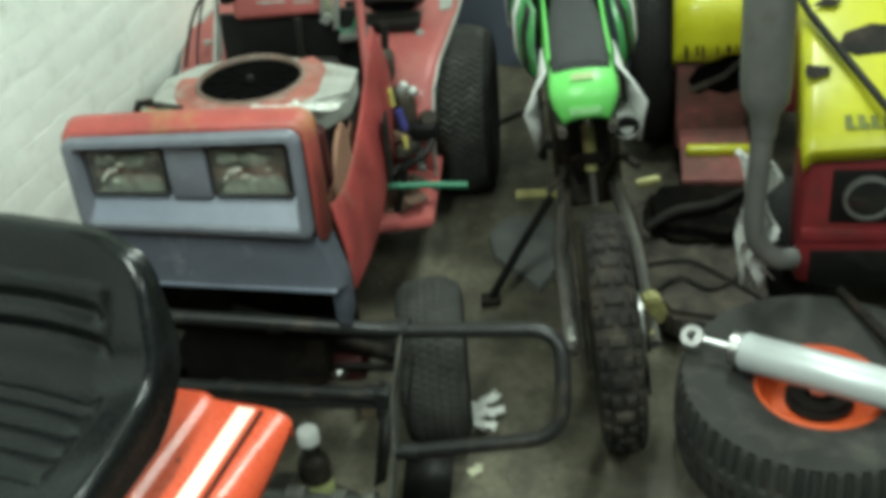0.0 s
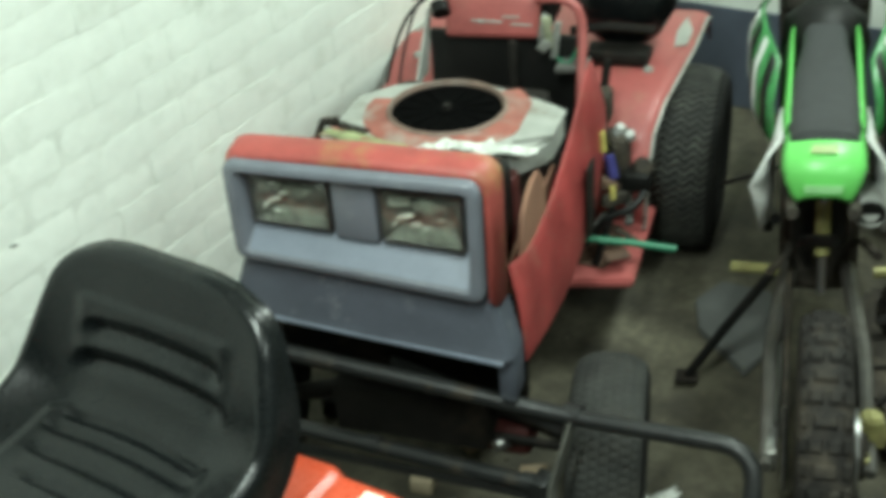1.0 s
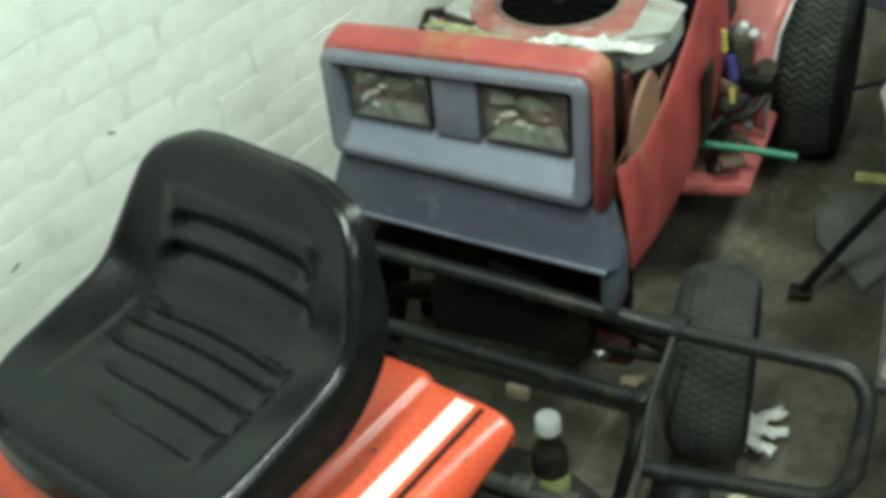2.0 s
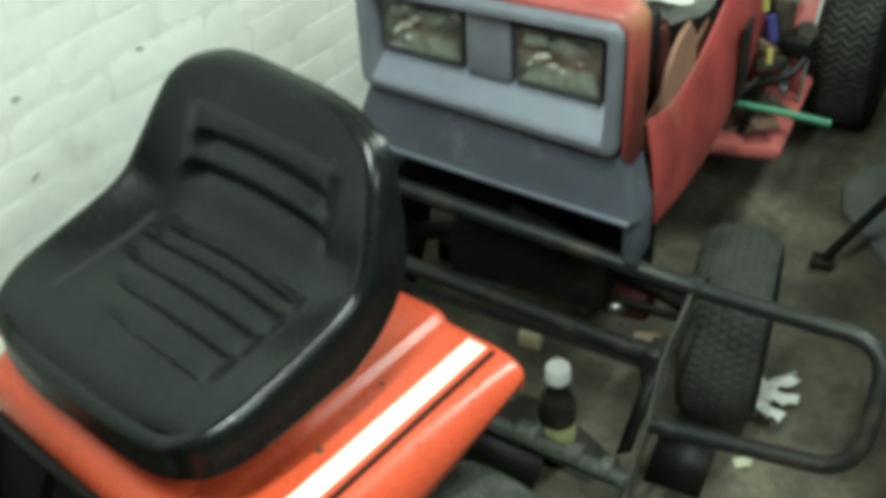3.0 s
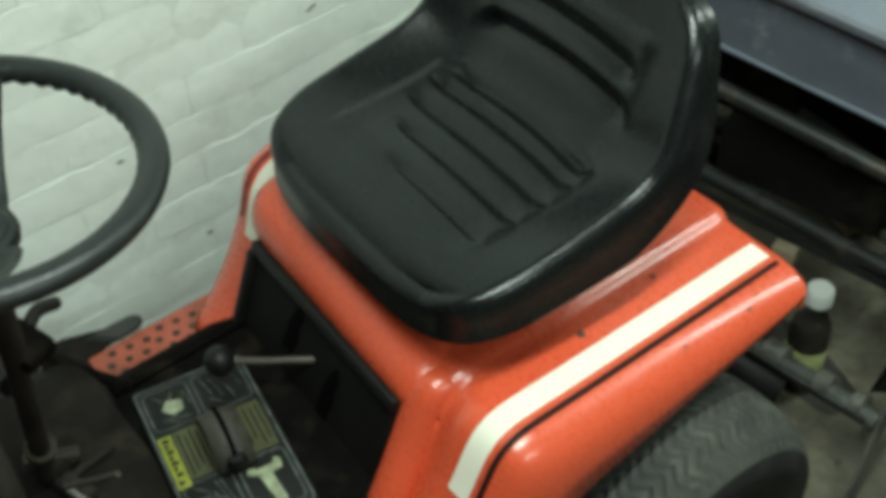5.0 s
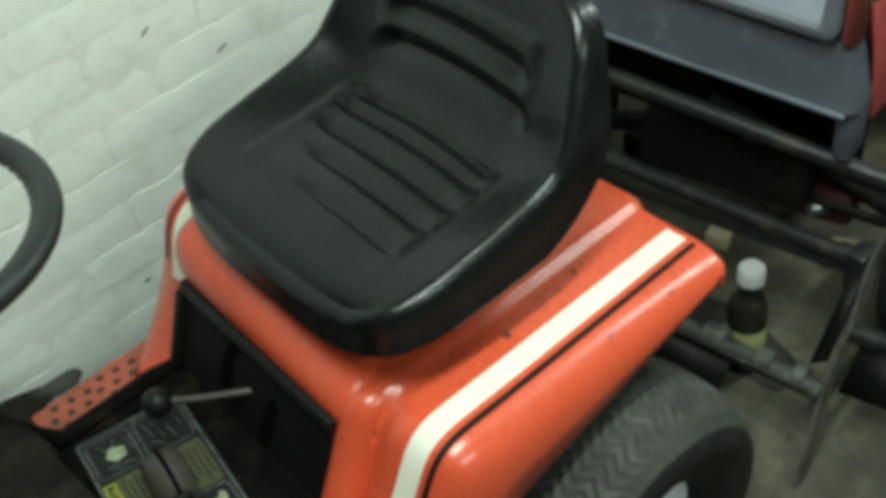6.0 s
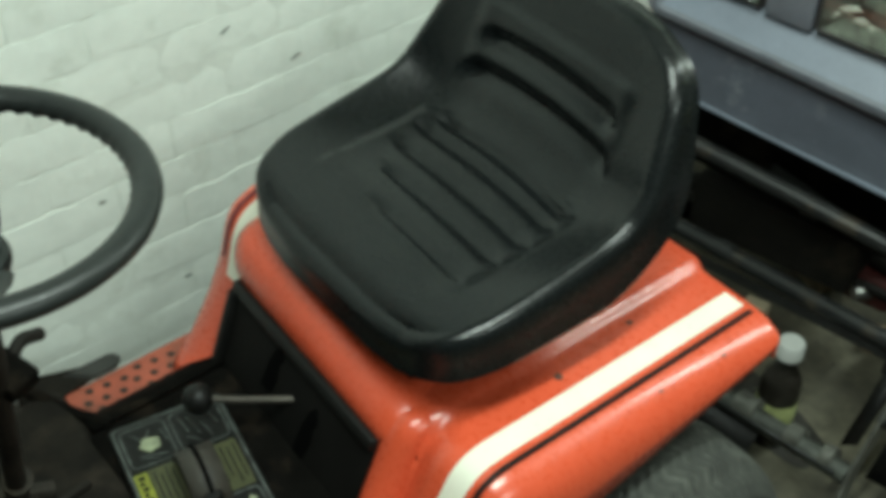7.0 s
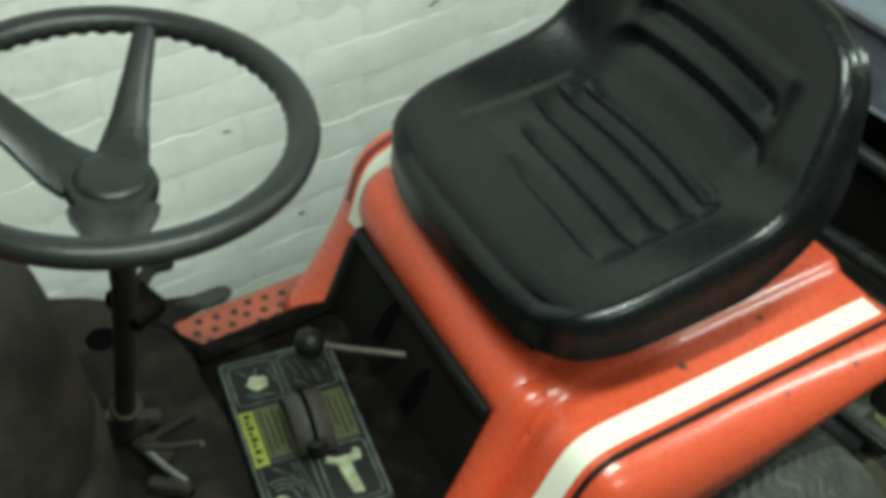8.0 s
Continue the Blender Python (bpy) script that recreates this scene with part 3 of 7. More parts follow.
# the moulded bucket seat: rows run from the front lip over the pan up to the top of the back;
# each gives the middle (v, z) and the rim (half width, v, z)
SEAT_ROWS = [((-0.014, 0.744), (0.140, -0.008, 0.747)), ((-0.004, 0.759), (0.171, 0.000, 0.760)), ((0.016, 0.769), (0.194, 0.018, 0.771)), ((0.06, 0.773), (0.208, 0.060, 0.782)),
             ((0.12, 0.771), (0.212, 0.12, 0.792)), ((0.18, 0.771), (0.213, 0.18, 0.802)), ((0.225, 0.777), (0.213, 0.222, 0.811)), ((0.262, 0.791), (0.213, 0.250, 0.824)),
             ((0.286, 0.815), (0.211, 0.272, 0.848)), ((0.301, 0.850), (0.203, 0.289, 0.876)), ((0.317, 0.892), (0.193, 0.307, 0.908)), ((0.333, 0.935), (0.181, 0.325, 0.940)),
             ((0.346, 0.968), (0.158, 0.339, 0.963)), ((0.353, 0.986), (0.116, 0.350, 0.980))]
SEAT_MID = smooth_path([(0, v, z) for (v, z), _ in SEAT_ROWS], 22)
SEAT_RIM = smooth_path([r for _, r in SEAT_ROWS], 22)
# grooves: place along the pan or up the back at the middle, bow towards the ends, left end, right end, depth
PAN_GROOVES = [(0.246, -0.010, -0.108, 0.130, 0.0095), (0.218, -0.008, -0.128, 0.136, 0.0062), (0.174, -0.006, -0.118, 0.138, 0.0064), (0.127, -0.005, -0.085, 0.140, 0.0060), (0.075, -0.004, -0.035, 0.138, 0.0052)]
BACK_GROOVES = [(0.845, -0.008, -0.126, 0.128, 0.0150), (0.890, -0.009, -0.118, 0.120, 0.0135)]


def groove(u, v, z, back):
    """Depth of the pressed grooves, less the padding between them."""
    d = 0.0
    for g, bow, u0, u1, deep in BACK_GROOVES if back else PAN_GROOVES:
        x = (z if back else v) - g - bow * (u / 0.13) ** 2
        along = ease((u - u0 + 0.026) / 0.052) * ease((u1 + 0.018 - u) / 0.036)
        wide = 0.0125 if back else 0.0072
        d += deep * along * (math.exp(-(x / wide) ** 2) + 0.20 * math.exp(-(x / 0.016) ** 2))
    if back:
        d -= 0.0065 * ease((0.150 - abs(u)) / 0.030) * ease((z - 0.825) / 0.020) * ease((0.938 - z) / 0.016)
    else:
        d -= 0.0048 * ease((0.154 - abs(u)) / 0.014) * ease((v - 0.045) / 0.04) * ease((0.258 - v + 0.6 * min(0.0, 0.12 - abs(u))) / 0.014)
    return d


NA = 128
rows = []
for mid, (w, rv, rz) in zip(SEAT_MID, SEAT_RIM):
    row = []
    for j in range(NA + 1):
        a = -1 + 2 * j / NA
        k = max(0.0, (abs(a) - 0.50) / 0.50) ** 1.7 + 0.05 * a * a * (1 - abs(a))
        row.append(Vector((a * w, mid.y + (rv - mid.y) * k, mid.z + (rz - mid.z) * k)))
    rows.append(row)
NB = len(rows) - 1
carved = []
for i in range(NB + 1):
    row = []
    for j in range(NA + 1):
        p = rows[i][j]
        du = rows[i][min(NA, j + 1)] - rows[i][max(0, j - 1)]
        dv = rows[min(NB, i + 1)][j] - rows[max(0, i - 1)][j]
        row.append(p - du.cross(dv).normalized() * groove(p.x, p.y, p.z, i > 171))
    carved.append(row)
bm = grid(carved)
loop, ups, deeps = [], [], []
for i, j in [(0, j) for j in range(NA + 1)] + [(i, NA) for i in range(1, NB + 1)] + [(NB, j) for j in range(NA - 1, -1, -1)] + [(i, 0) for i in range(NB - 1, 0, -1)]:
    k = ease((i / 22 - 5.8) / 4)
    loop.append(carved[i][j])
    ups.append((Vector((0, -0.06, 1.0)) * (1 - k) + Vector((0, -0.95, 0.32)) * k).normalized())
    deeps.append(lerp(i / 22, [0, 2, 6, 8, 10.5, 13], [0.060, 0.068, 0.098, 0.080, 0.045, 0.034]))
n = len(loop)
outs = []
for i, p in enumerate(loop):
    o = (loop[(i + 1) % n] - loop[(i - 1) % n]).normalized().cross(ups[i]).normalized()
    outs.append(-o if o.dot(p - Vector((0, 0.2, 0.82))) < 0 else o)
for _ in range(14):
    outs = [(outs[i - 1] + outs[i] * 2 + outs[(i + 1) % n]).normalized() for i in range(n)]
rings = [[bm.verts.new(p) for p in loop]]
for out, down in ((0.004, 0.0004), (0.008, 0.0016), (0.012, 0.0042), (0.0152, 0.0082), (0.0174, 0.0136), (0.0185, 0.0200), (0.0187, 0.50), (0.0184, 0.80), (0.0200, 0.90), (0.0205, 0.95), (0.018, 1.0), (-0.03, 1.02)):
    rings.append([bm.verts.new(p + o * out - up * (down if down < 0.1 else down * deep)) for p, o, up, deep in zip(loop, outs, ups, deeps)])
for level, (A, B) in enumerate(zip(rings, rings[1:])):
    for i in range(n):
        bm.faces.new((A[i], A[(i + 1) % n], B[(i + 1) % n], B[i])).material_index = 1 if level > 10 else 0
bmesh.ops.remove_doubles(bm, verts=bm.verts, dist=0.0002)
SEAT_POSE = pose(-0.0206, 0.2, 0.75, 0, 0.94, -1.56) @ Matrix.Translation((0, -0.2, -0.75))
seat = part("seat", bm, VINYL, mower, "moulded black vinyl bucket seat with ribbed grooves", m=SEAT_POSE)
seat.data.materials.append(FOOTWELL)
under = [[Vector((p.x * 0.88, p.y + 0.030 * ease((i - 5.8) / 4), p.z - 0.050 + 0.040 * ease((i - 5.8) / 4))) for p in row[::8]] for i, row in enumerate(rows[6:-6:22])]
solid(part("seat_shell", grid(under), BLACK, seat, m=None), 0.004)
# near-black block added in place of the shade between seat and deck
part("seat_base", plate([(-0.222, 0.032), (0.080, 0.000), (0.100, 0.020), (0.120, 0.30), (-0.190, 0.32)], 0.56, 0.705, None, 0.012), FOOTWELL, mower, "near-black block standing for the shade under the seat")

TOWER = mat("grimy_brown_black_plastic", (0.023, 0.020, 0.0165), 0.75, vary=0.45, scale=10, fine=120, bump=0.2, dirt=(0.035, 0.028, 0.02), dirt_amount=0.25, dirt_scale=12, spec=0.15)
WORN_ROD = mat("worn_rod_steel", (0.10, 0.088, 0.075), 0.5, metal=0.5, vary=0.25, scale=30)
# steering wheel: ribbed rim, three spokes, hub
SW = pose(0.005, -0.419, 1.075, -5, 0, 0)
R_S = 0.1645
rows = []
for i in range(240):
    a = 2 * math.pi * i / 240
    ring = []
    for k in range(16):
        q = 2 * math.pi * k / 16
        inner = max(0.0, math.cos(q - math.pi - 0.9)) ** 2
        r = 0.0126 + 0.0030 * inner * (0.5 + 0.5 * math.cos(56 * a)) + 0.0015 * math.cos(q) ** 2
        ring.append(SW @ Vector(((R_S + r * math.cos(q)) * math.cos(a), (R_S + r * math.cos(q)) * math.sin(a), 0.92 * r * math.sin(q))))
    rows.append(ring)
wheel_root = part("steering_wheel", grid(rows + [rows[0]], True), WHEEL_BLACK, mower, "dark grey plastic steering wheel with finger ridges")
SPOKES = [(146, 0.0, 0.33), (219, 0.008, 0.38), (341, 0.014, 0.50)]   # bearing, extra half width, spread of the root
for ang, more, _ in SPOKES:
    a = math.radians(ang)
    d = Vector((math.cos(a), math.sin(a), 0))
    s = Vector((-math.sin(a), math.cos(a), 0))
    rows = []
    for r, w, h, dz in ((0.03, 0.026, 0.007, -0.067), (0.05, 0.023, 0.0075, -0.062), (0.075, 0.0178, 0.0075, -0.049), (0.11, 0.0136, 0.007, -0.026), (0.145, 0.0114, 0.007, -0.006), (0.163, 0.0125, 0.008, 0.002)):
        c = d * r + Vector((0, 0, dz))
        w += more
        # a flat top with bevelled flanks
        rows.append([SW @ (c + s * (w * x) + Vector((0, 0, h * z))) for x, z in ((1.0, -0.3), (0.93, 0.35), (0.62, 0.92), (0.3, 1.0), (-0.3, 1.0), (-0.62, 0.92), (-0.93, 0.35), (-1.0, -0.3), (-0.8, -1.0), (0.8, -1.0))])
    part("spoke", grid(rows, True), WHEEL_BLACK, wheel_root)
rows = []
for k in range(121):
    th = 2 * math.pi * k / 120
    reach = 0.041
    for ang, more, spread in SPOKES:
        off = (th - math.radians(ang) + math.pi) % (2 * math.pi) - math.pi
        reach += (0.033 if more == 0 else 0.036) * math.exp(-(off / spread) ** 2)
    ring = []
    for f, down in ((0.05, 0.0), (0.4, 0.0), (0.65, 0.0), (0.85, 0.001), (0.95, 0.004), (1.0, 0.010), (0.98, 0.018), (0.6, 0.022)):
        r = reach * f
        ring.append(SW @ Vector((r * math.cos(th), r * math.sin(th), lerp(r, [0.0, 0.03, 0.05, 0.075, 0.11], [-0.059, -0.0595, -0.0545, -0.0425, -0.020]) - down)))
    rows.append(ring)
part("hub_web", grid(rows), WHEEL_BLACK, wheel_root)
part("hub", lathe([(0.0005, -0.053), (0.024, -0.053), (0.030, -0.0545), (0.0335, -0.059), (0.0345, -0.069), (0.036, -0.078), (0.034, -0.09), (0.020, -0.12), (0.0005, -0.13)], 32, SW, caps=False), WHEEL_BLACK, wheel_root, "round hub cap")
part("steering_column", tube([(0.0, -0.424, 0.99), (-0.02, -0.424, 0.86), (-0.07, -0.422, 0.73), (-0.139, -0.42, 0.537), (-0.160, -0.42, 0.46)], [0.016, 0.013, 0.012, 0.013, 0.013], 12), TOWER, mower, "grimy steering column")
part("column_collar", tube([(-0.150, -0.418, 0.525), (-0.136, -0.418, 0.548)], 0.019, 16), MUD, mower, "worn collar at the column's foot")
for k, (x, y, z, l, w, h, yaw, lean) in enumerate(((-0.175, -0.405, 0.470, 0.07, 0.018, 0.020, 70, 10), (-0.120, -0.400, 0.462, 0.06, 0.024, 0.014, 15, -8), (-0.060, -0.405, 0.462, 0.05, 0.016, 0.022, 50, 0), (-0.145, -0.375, 0.458, 0.09, 0.010, 0.012, 100, 4))):
    part("pedal_linkage", box((-l / 2, -w / 2, -h / 2), (l / 2, w / 2, h / 2), 0.004, pose(x, y, z, 0, lean, yaw)), (MUD, TOWER)[k % 2], mower, "grimy pedal linkage")
part("dull_rod", tube([(-0.092, -0.416, 0.510), (-0.05, -0.390, 0.545), (-0.02, -0.370, 0.572)], 0.004, 8), WORN_ROD, mower, "dull thin link rod")
part("column_bracket", box((-0.030, -0.022, -0.012), (0.022, 0.020, 0.012), 0.006, pose(-0.050, -0.405, 0.795, 0, 12, 20)), FOOTWELL, mower)
part("ignition_lever", tube(smooth_path([(-0.05, -0.41, 0.80), (-0.085, -0.38, 0.80), (-0.11, -0.35, 0.775)], 5), 0.008, 8), DARK, mower)

SLAB_DARK = mat("dark_grey_flap_rubber", (0.034, 0.035, 0.032), 0.85, vary=0.4, scale=14)
# dash tower and floor tunnel
part("dash_tower", lathe([(0.0005, 0.60), (0.085, 0.596), (0.118, 0.580), (0.138, 0.545), (0.148, 0.50), (0.156, 0.44), (0.162, 0.405), (0.158, 0.396), (0.152, 0.392), (0.152, 0.378), (0.162, 0.372), (0.170, 0.35), (0.172, 0.20), (0.175, 0.0)], 44, pose(-0.03, -0.63, 0.36) @ Matrix.Diagonal((1.12, 0.93, 1.0, 1.0))), TOWER, mower, "grimy brown-black dash tower")
part("bonnet", box((-0.20, -1.25, 0.40), (0.20, -0.70, 0.80), 0.05, seg=4), ORANGE, mower, "orange bonnet")
tunnel = part("floor_tunnel", box((-0.232, -0.300, 0.20), (0.152, -0.08, 0.455), 0.014), FOOTWELL, mower, "black plastic floor tunnel")
part("tunnel_front", box((-0.345, -0.60, 0.20), (0.12, -0.285, 0.4505), 0.02, seg=3), FLOORPAN, tunnel, "grimy sloping floor plate")
side_cover = part("side_cover", plate([(-0.225, -0.290), (-0.255, -0.300), (-0.310, -0.345), (-0.375, -0.362), (-0.395, -0.345), (-0.412, -0.350), (-0.418, -0.378), (-0.452, -0.415), (-0.46, -0.62), (-0.20, -0.62)], 0.30, 0.450, None, 0.006), TOWER, mower, "grimy brown-black side cover")
# no real hole: a near-black disc paints its shade
part("cover_hole", lathe([(0.0005, 0.4505), (0.016, 0.4510), (0.019, 0.4525), (0.022, 0.4500)], 18, Matrix.Translation((-0.339, -0.385, 0)), caps=False), HOLE, side_cover, "near-black disc for the shaded inside of a hole")
part("rubber_flap", plate([(-0.400, -0.262), (-0.394, -0.226), (-0.399, -0.190), (-0.394, -0.178), (-0.380, -0.174), (-0.366, -0.190), (-0.366, -0.225)], 0.394, 0.4035, None, 0.003), SLAB_DARK, mower, "dark grey rubber flap")
part("pedal_shaft", tube([(-0.17, -0.42, 0.452), (-0.10, -0.405, 0.47), (-0.04, -0.385, 0.46)], 0.007, 8), DARK, mower)
part("shaft_collar", tube([(-0.178, -0.41, 0.455), (-0.150, -0.405, 0.462)], 0.016, 12), DARK, mower)
part("front_lip", tube(smooth_path([(-0.225, -0.262, 0.452), (-0.29, -0.292, 0.440), (-0.345, -0.318, 0.446), (-0.372, -0.330, 0.452)], 6), 0.010, 8), FOOTWELL, mower, "black rubber lip")
part("heel_plate", plate([(-0.428, -0.33), (-0.375, -0.42), (-0.262, -0.40), (-0.255, -0.27), (-0.300, -0.279), (-0.366, -0.279), (-0.372, -0.215), (-0.400, -0.215), (-0.422, -0.285)], 0.392, 0.3985, None, 0.003), FLOORPAN, mower, "dark plate ahead of the footboard")
part("link_rod", tube([(-0.385, -0.335, 0.43), (-0.33, -0.355, 0.436), (-0.25, -0.40, 0.44)], 0.0045, 8), STEEL, mower, "thin grey link rod")

# control plate: x runs along it towards the driver's feet, y across
DP = pose(-0.070, -0.222, 0.464, 0, 0, -11) @ Matrix.Translation((-0.121, -0.080, 0)) @ Matrix.Diagonal((1.0, 1.12, 1.0, 1.0))
decal = part("control_plate", box((0.0, 0.0, -0.006), (0.274, 0.140, 0.003), 0.003, DP), BLACK, mower, "black control plate with white pictograms")
LINE = mat("white_print", (0.075, 0.086, 0.080), 0.5, vary=0.5, scale=60)
PALE_PRINT = mat("pale_yellow_print", (0.27, 0.30, 0.19), 0.5, vary=0.3, scale=60)


def frame_lines(x0, y0, x1, y1, w=0.0022, corner=0.008):
    pts = fillet([(x0 + (x1 - x0) / 2, y0, 0), (x1, y0, 0), (x1, y1, 0), (x0, y1, 0), (x0, y0, 0), (x0 + (x1 - x0) / 2, y0, 0)], corner, 4)
    bm = bmesh.new()
    for p, q in zip(pts, pts[1:]):
        d = (q - p)
        if d.length < 1e-6:
            continue
        s = Vector((-d.y, d.x, 0)).normalized() * w / 2
        vs = [bm.verts.new(DP @ Vector((c.x, c.y, 0.0042))) for c in (p - s, q - s, q + s, p + s)]
        bm.faces.new(vs)
    return bm


def print_line(pts, r=0.0011, material=None):
    part("print_line", tube([DP @ Vector((x, y, 0.0040)) for x, y in pts], r, 5), material or LINE, decal)


for x0, y0, x1, y1, w in ((0.004, 0.004, 0.270, 0.136, 0.0026), (0.012, 0.010, 0.080, 0.064, 0.0018), (0.012, 0.071, 0.080, 0.130, 0.0018), (0.176, 0.010, 0.262, 0.066, 0.0018), (0.176, 0.074, 0.262, 0.130, 0.0022)):
    part("pictogram_frame", frame_lines(x0, y0, x1, y1, w), LINE, decal)
part("olive_field", box((0.088, 0.024, 0.0028), (0.170, 0.064, 0.0038), m=DP), OLIVE, decal)
part("olive_field", box((0.088, 0.088, 0.0028), (0.170, 0.130, 0.0038), m=DP), OLIVE, decal)
warn = part("warning_label", box((0.090, 0.0065, 0.0038), (0.178, 0.0225, 0.0046), 0.001, DP), YELLOW_WARN, decal, "yellow warning strip")
for k in range(7):
    part("print_bar", box((0.095 + 0.0095 * k, 0.0105, 0.0046), (0.1015 + 0.0095 * k, 0.0185 - 0.003 * (k % 2), 0.0050), m=DP), BLACK, warn)
part("print_triangle", plate([(0.164, 0.0095), (0.175, 0.0095), (0.1695, 0.019)], 0.0046, 0.0050, DP), BLACK, warn)
# spanner-like tool, a pale cube, a grass tuft, arcs and tally marks
part("tool_pictogram", plate([(0.190, 0.084), (0.198, 0.080), (0.206, 0.092), (0.252, 0.098), (0.254, 0.110), (0.208, 0.107), (0.205, 0.120), (0.192, 0.122), (0.186, 0.116), (0.195, 0.112), (0.196, 0.094)], 0.0036, 0.0046, DP), PALE_PRINT, decal, "pale spanner-like pictogram")
part("cube_pictogram", plate([(0.034, 0.034), (0.048, 0.026), (0.060, 0.036), (0.056, 0.050), (0.040, 0.052)], 0.0036, 0.0046, DP), PALE_PRINT, decal)
part("dot_pictogram", plate([(0.236 + 0.009 * math.cos(t), 0.022 + 0.008 * math.sin(t)) for t in np.linspace(0, 5.5, 9)], 0.0036, 0.0046, DP), PALE_PRINT, decal)
for x0, y0, x1, y1 in ((0.020, 0.020, 0.034, 0.030), (0.022, 0.044, 0.036, 0.036), (0.062, 0.024, 0.072, 0.056), (0.066, 0.022, 0.075, 0.044), (0.028, 0.056, 0.050, 0.060),
                       (0.020, 0.080, 0.050, 0.086), (0.024, 0.090, 0.060, 0.098), (0.040, 0.104, 0.070, 0.110), (0.030, 0.116, 0.052, 0.122), (0.058, 0.082, 0.074, 0.096),
                       (0.186, 0.052, 0.254, 0.060), (0.186, 0.046, 0.246, 0.055), (0.200, 0.040, 0.228, 0.048), (0.180, 0.018, 0.200, 0.036), (0.214, 0.034, 0.252, 0.044)):
    print_line(((x0, y0), ((x0 + x1) / 2, (y0 + y1) / 2 + 0.001), (x1, y1)))
for r in (0.014, 0.021, 0.028):
    print_line([(0.232 + r * math.cos(t), 0.026 + r * math.sin(t)) for t in np.linspace(1.7, 3.6, 10)])
for k in range(5):
    print_line(((0.096 + 0.004 * (k % 2), 0.095 + 0.0075 * k), (0.162 - 0.007 * (k % 3), 0.095 + 0.0075 * k)), 0.0014, BLACK)
    print_line(((0.094 + 0.006 * (k % 2), 0.030 + 0.007 * k), (0.166 - 0.006 * (k % 3), 0.030 + 0.007 * k)), 0.0014, BLACK)
QUADRANT = mat("dusty_brown_plastic", (0.040, 0.036, 0.029), 0.6, vary=0.35, scale=30)
# arched quadrant with its lever, and a ball-ended lever from the seat panel
bm = bmesh.new()
arc = [DP @ Vector((0.138 - 0.048 * math.cos(t), 0.076, 0.004 + 0.044 * math.sin(t))) for t in np.linspace(0.05, math.pi - 0.05, 18)]
side_way = (DP.to_3x3() @ Vector((0, 1, 0))) * 0.0215
for p, q in zip(arc, arc[1:]):
    vs = []
    for c in (p, q):
        vs.append([bm.verts.new(c + side_way * k) for k in (-1, 1)])
    bm.faces.new((vs[0][0], vs[0][1], vs[1][1], vs[1][0]))
bmesh.ops.remove_doubles(bm, verts=bm.verts, dist=0.0004)
solid(part("lever_quadrant", bm, QUADRANT, mower, "dark arched lever quadrant"), 0.004)
# near-black strip on the arch paints the shade of a slot
part("quadrant_slot", tube([p + Vector((0, 0, 0.0022)) for p in arc[3:-2]], 0.0032, 6), HOLE, mower, "near-black strip for the shade in the quadrant's slot")
part("quadrant_knob", lathe([(0.0005, 0.012), (0.010, 0.010), (0.014, 0.0), (0.011, -0.012), (0.0005, -0.014)], 18, DP @ Matrix.Translation((0.180, 0.076, 0.018)), caps=False), BLACK, mower, "small black lever knob")
lever = part("height_lever", tube([(-0.055, -0.062, 0.512), (-0.10, -0.12, 0.512), (-0.135, -0.158, 0.510)], 0.0048, 10), WORN_ROD, mower, "worn steel lever with a black ball knob")
part("ball_knob", lathe([(0.0005, -0.021), (0.012, -0.018), (0.019, -0.008), (0.021, 0.002), (0.018, 0.012), (0.010, 0.019), (0.0005, 0.021)], 24, Matrix.Translation((-0.142, -0.168, 0.510)), caps=False), BLACK, lever)
part("pedal_rod", tube([(-0.095, -0.415, 0.50), (-0.06, -0.405, 0.50), (-0.033, -0.391, 0.495)], 0.0045, 8), STEEL, mower, "bare silver pedal rod")


# dark brown discs lie on the board, painting the shade inside its holes
HOLE_BROWN = mat("brown_hole_shade", (0.045, 0.026, 0.018), 0.8, vary=0.4, scale=60)
SCUFFED_TRIM = mat("scuffed_grey_trim", (0.10, 0.10, 0.085), 0.55, metal=0.3, vary=0.35, scale=24)
BOARD = mat("dirty_orange_paint", (0.38, 0.085, 0.048), 0.55, vary=0.2, scale=14, fine=120, bump=0.12, dirt=(0.10, 0.055, 0.035), dirt_amount=0.4, dirt_scale=22)


# footboards with punched drain holes
def footboard(side):
    x0, x1 = sorted((side * 0.20, side * 0.366))
    ob = part("footboard", box((x0, -0.276 if side < 0 else -0.60, 0.385), (x1, -0.06, 0.397), 0.004), BOARD, mower, "orange steel footboard with round holes")
    rows = [[(side * u, v, z) for u, z in ((0.297, 0.398), (0.296, 0.410), (0.288, 0.420), (0.245, 0.455), (0.228, 0.457))] for v in (-0.288, -0.25, -0.20, -0.12, -0.07)]
    if side < 0:
        solid(part("rubber_edge", grid(rows), FOOTWELL, ob, "black rubber edge"), 0.005, -1.0)
    for k in range(6):
        for q in range(3):
            part("hole", lathe([(0.0005, 0.3978), (0.0052, 0.3978), (0.0062, 0.3973), (0.0062, 0.396)], 12, Matrix.Translation((side * (0.304 + 0.021 * q + 0.004 * ((k * 7) % 3 - 1)), -0.112 - 0.026 * k - (0.012 if q == 1 else 0), 0)), caps=False), HOLE_BROWN, ob, "dark brown disc for the shaded inside of a punched hole")


for side in (-1, 1):
    footboard(side)
part("board_trim", box((-0.0065, -0.061, -0.014), (0.0065, 0.061, 0.003), 0.003, pose(0.152, -0.219, 0.456, 0, 0, -5.7)), SCUFFED_TRIM, mower, "scuffed grey edge trim")

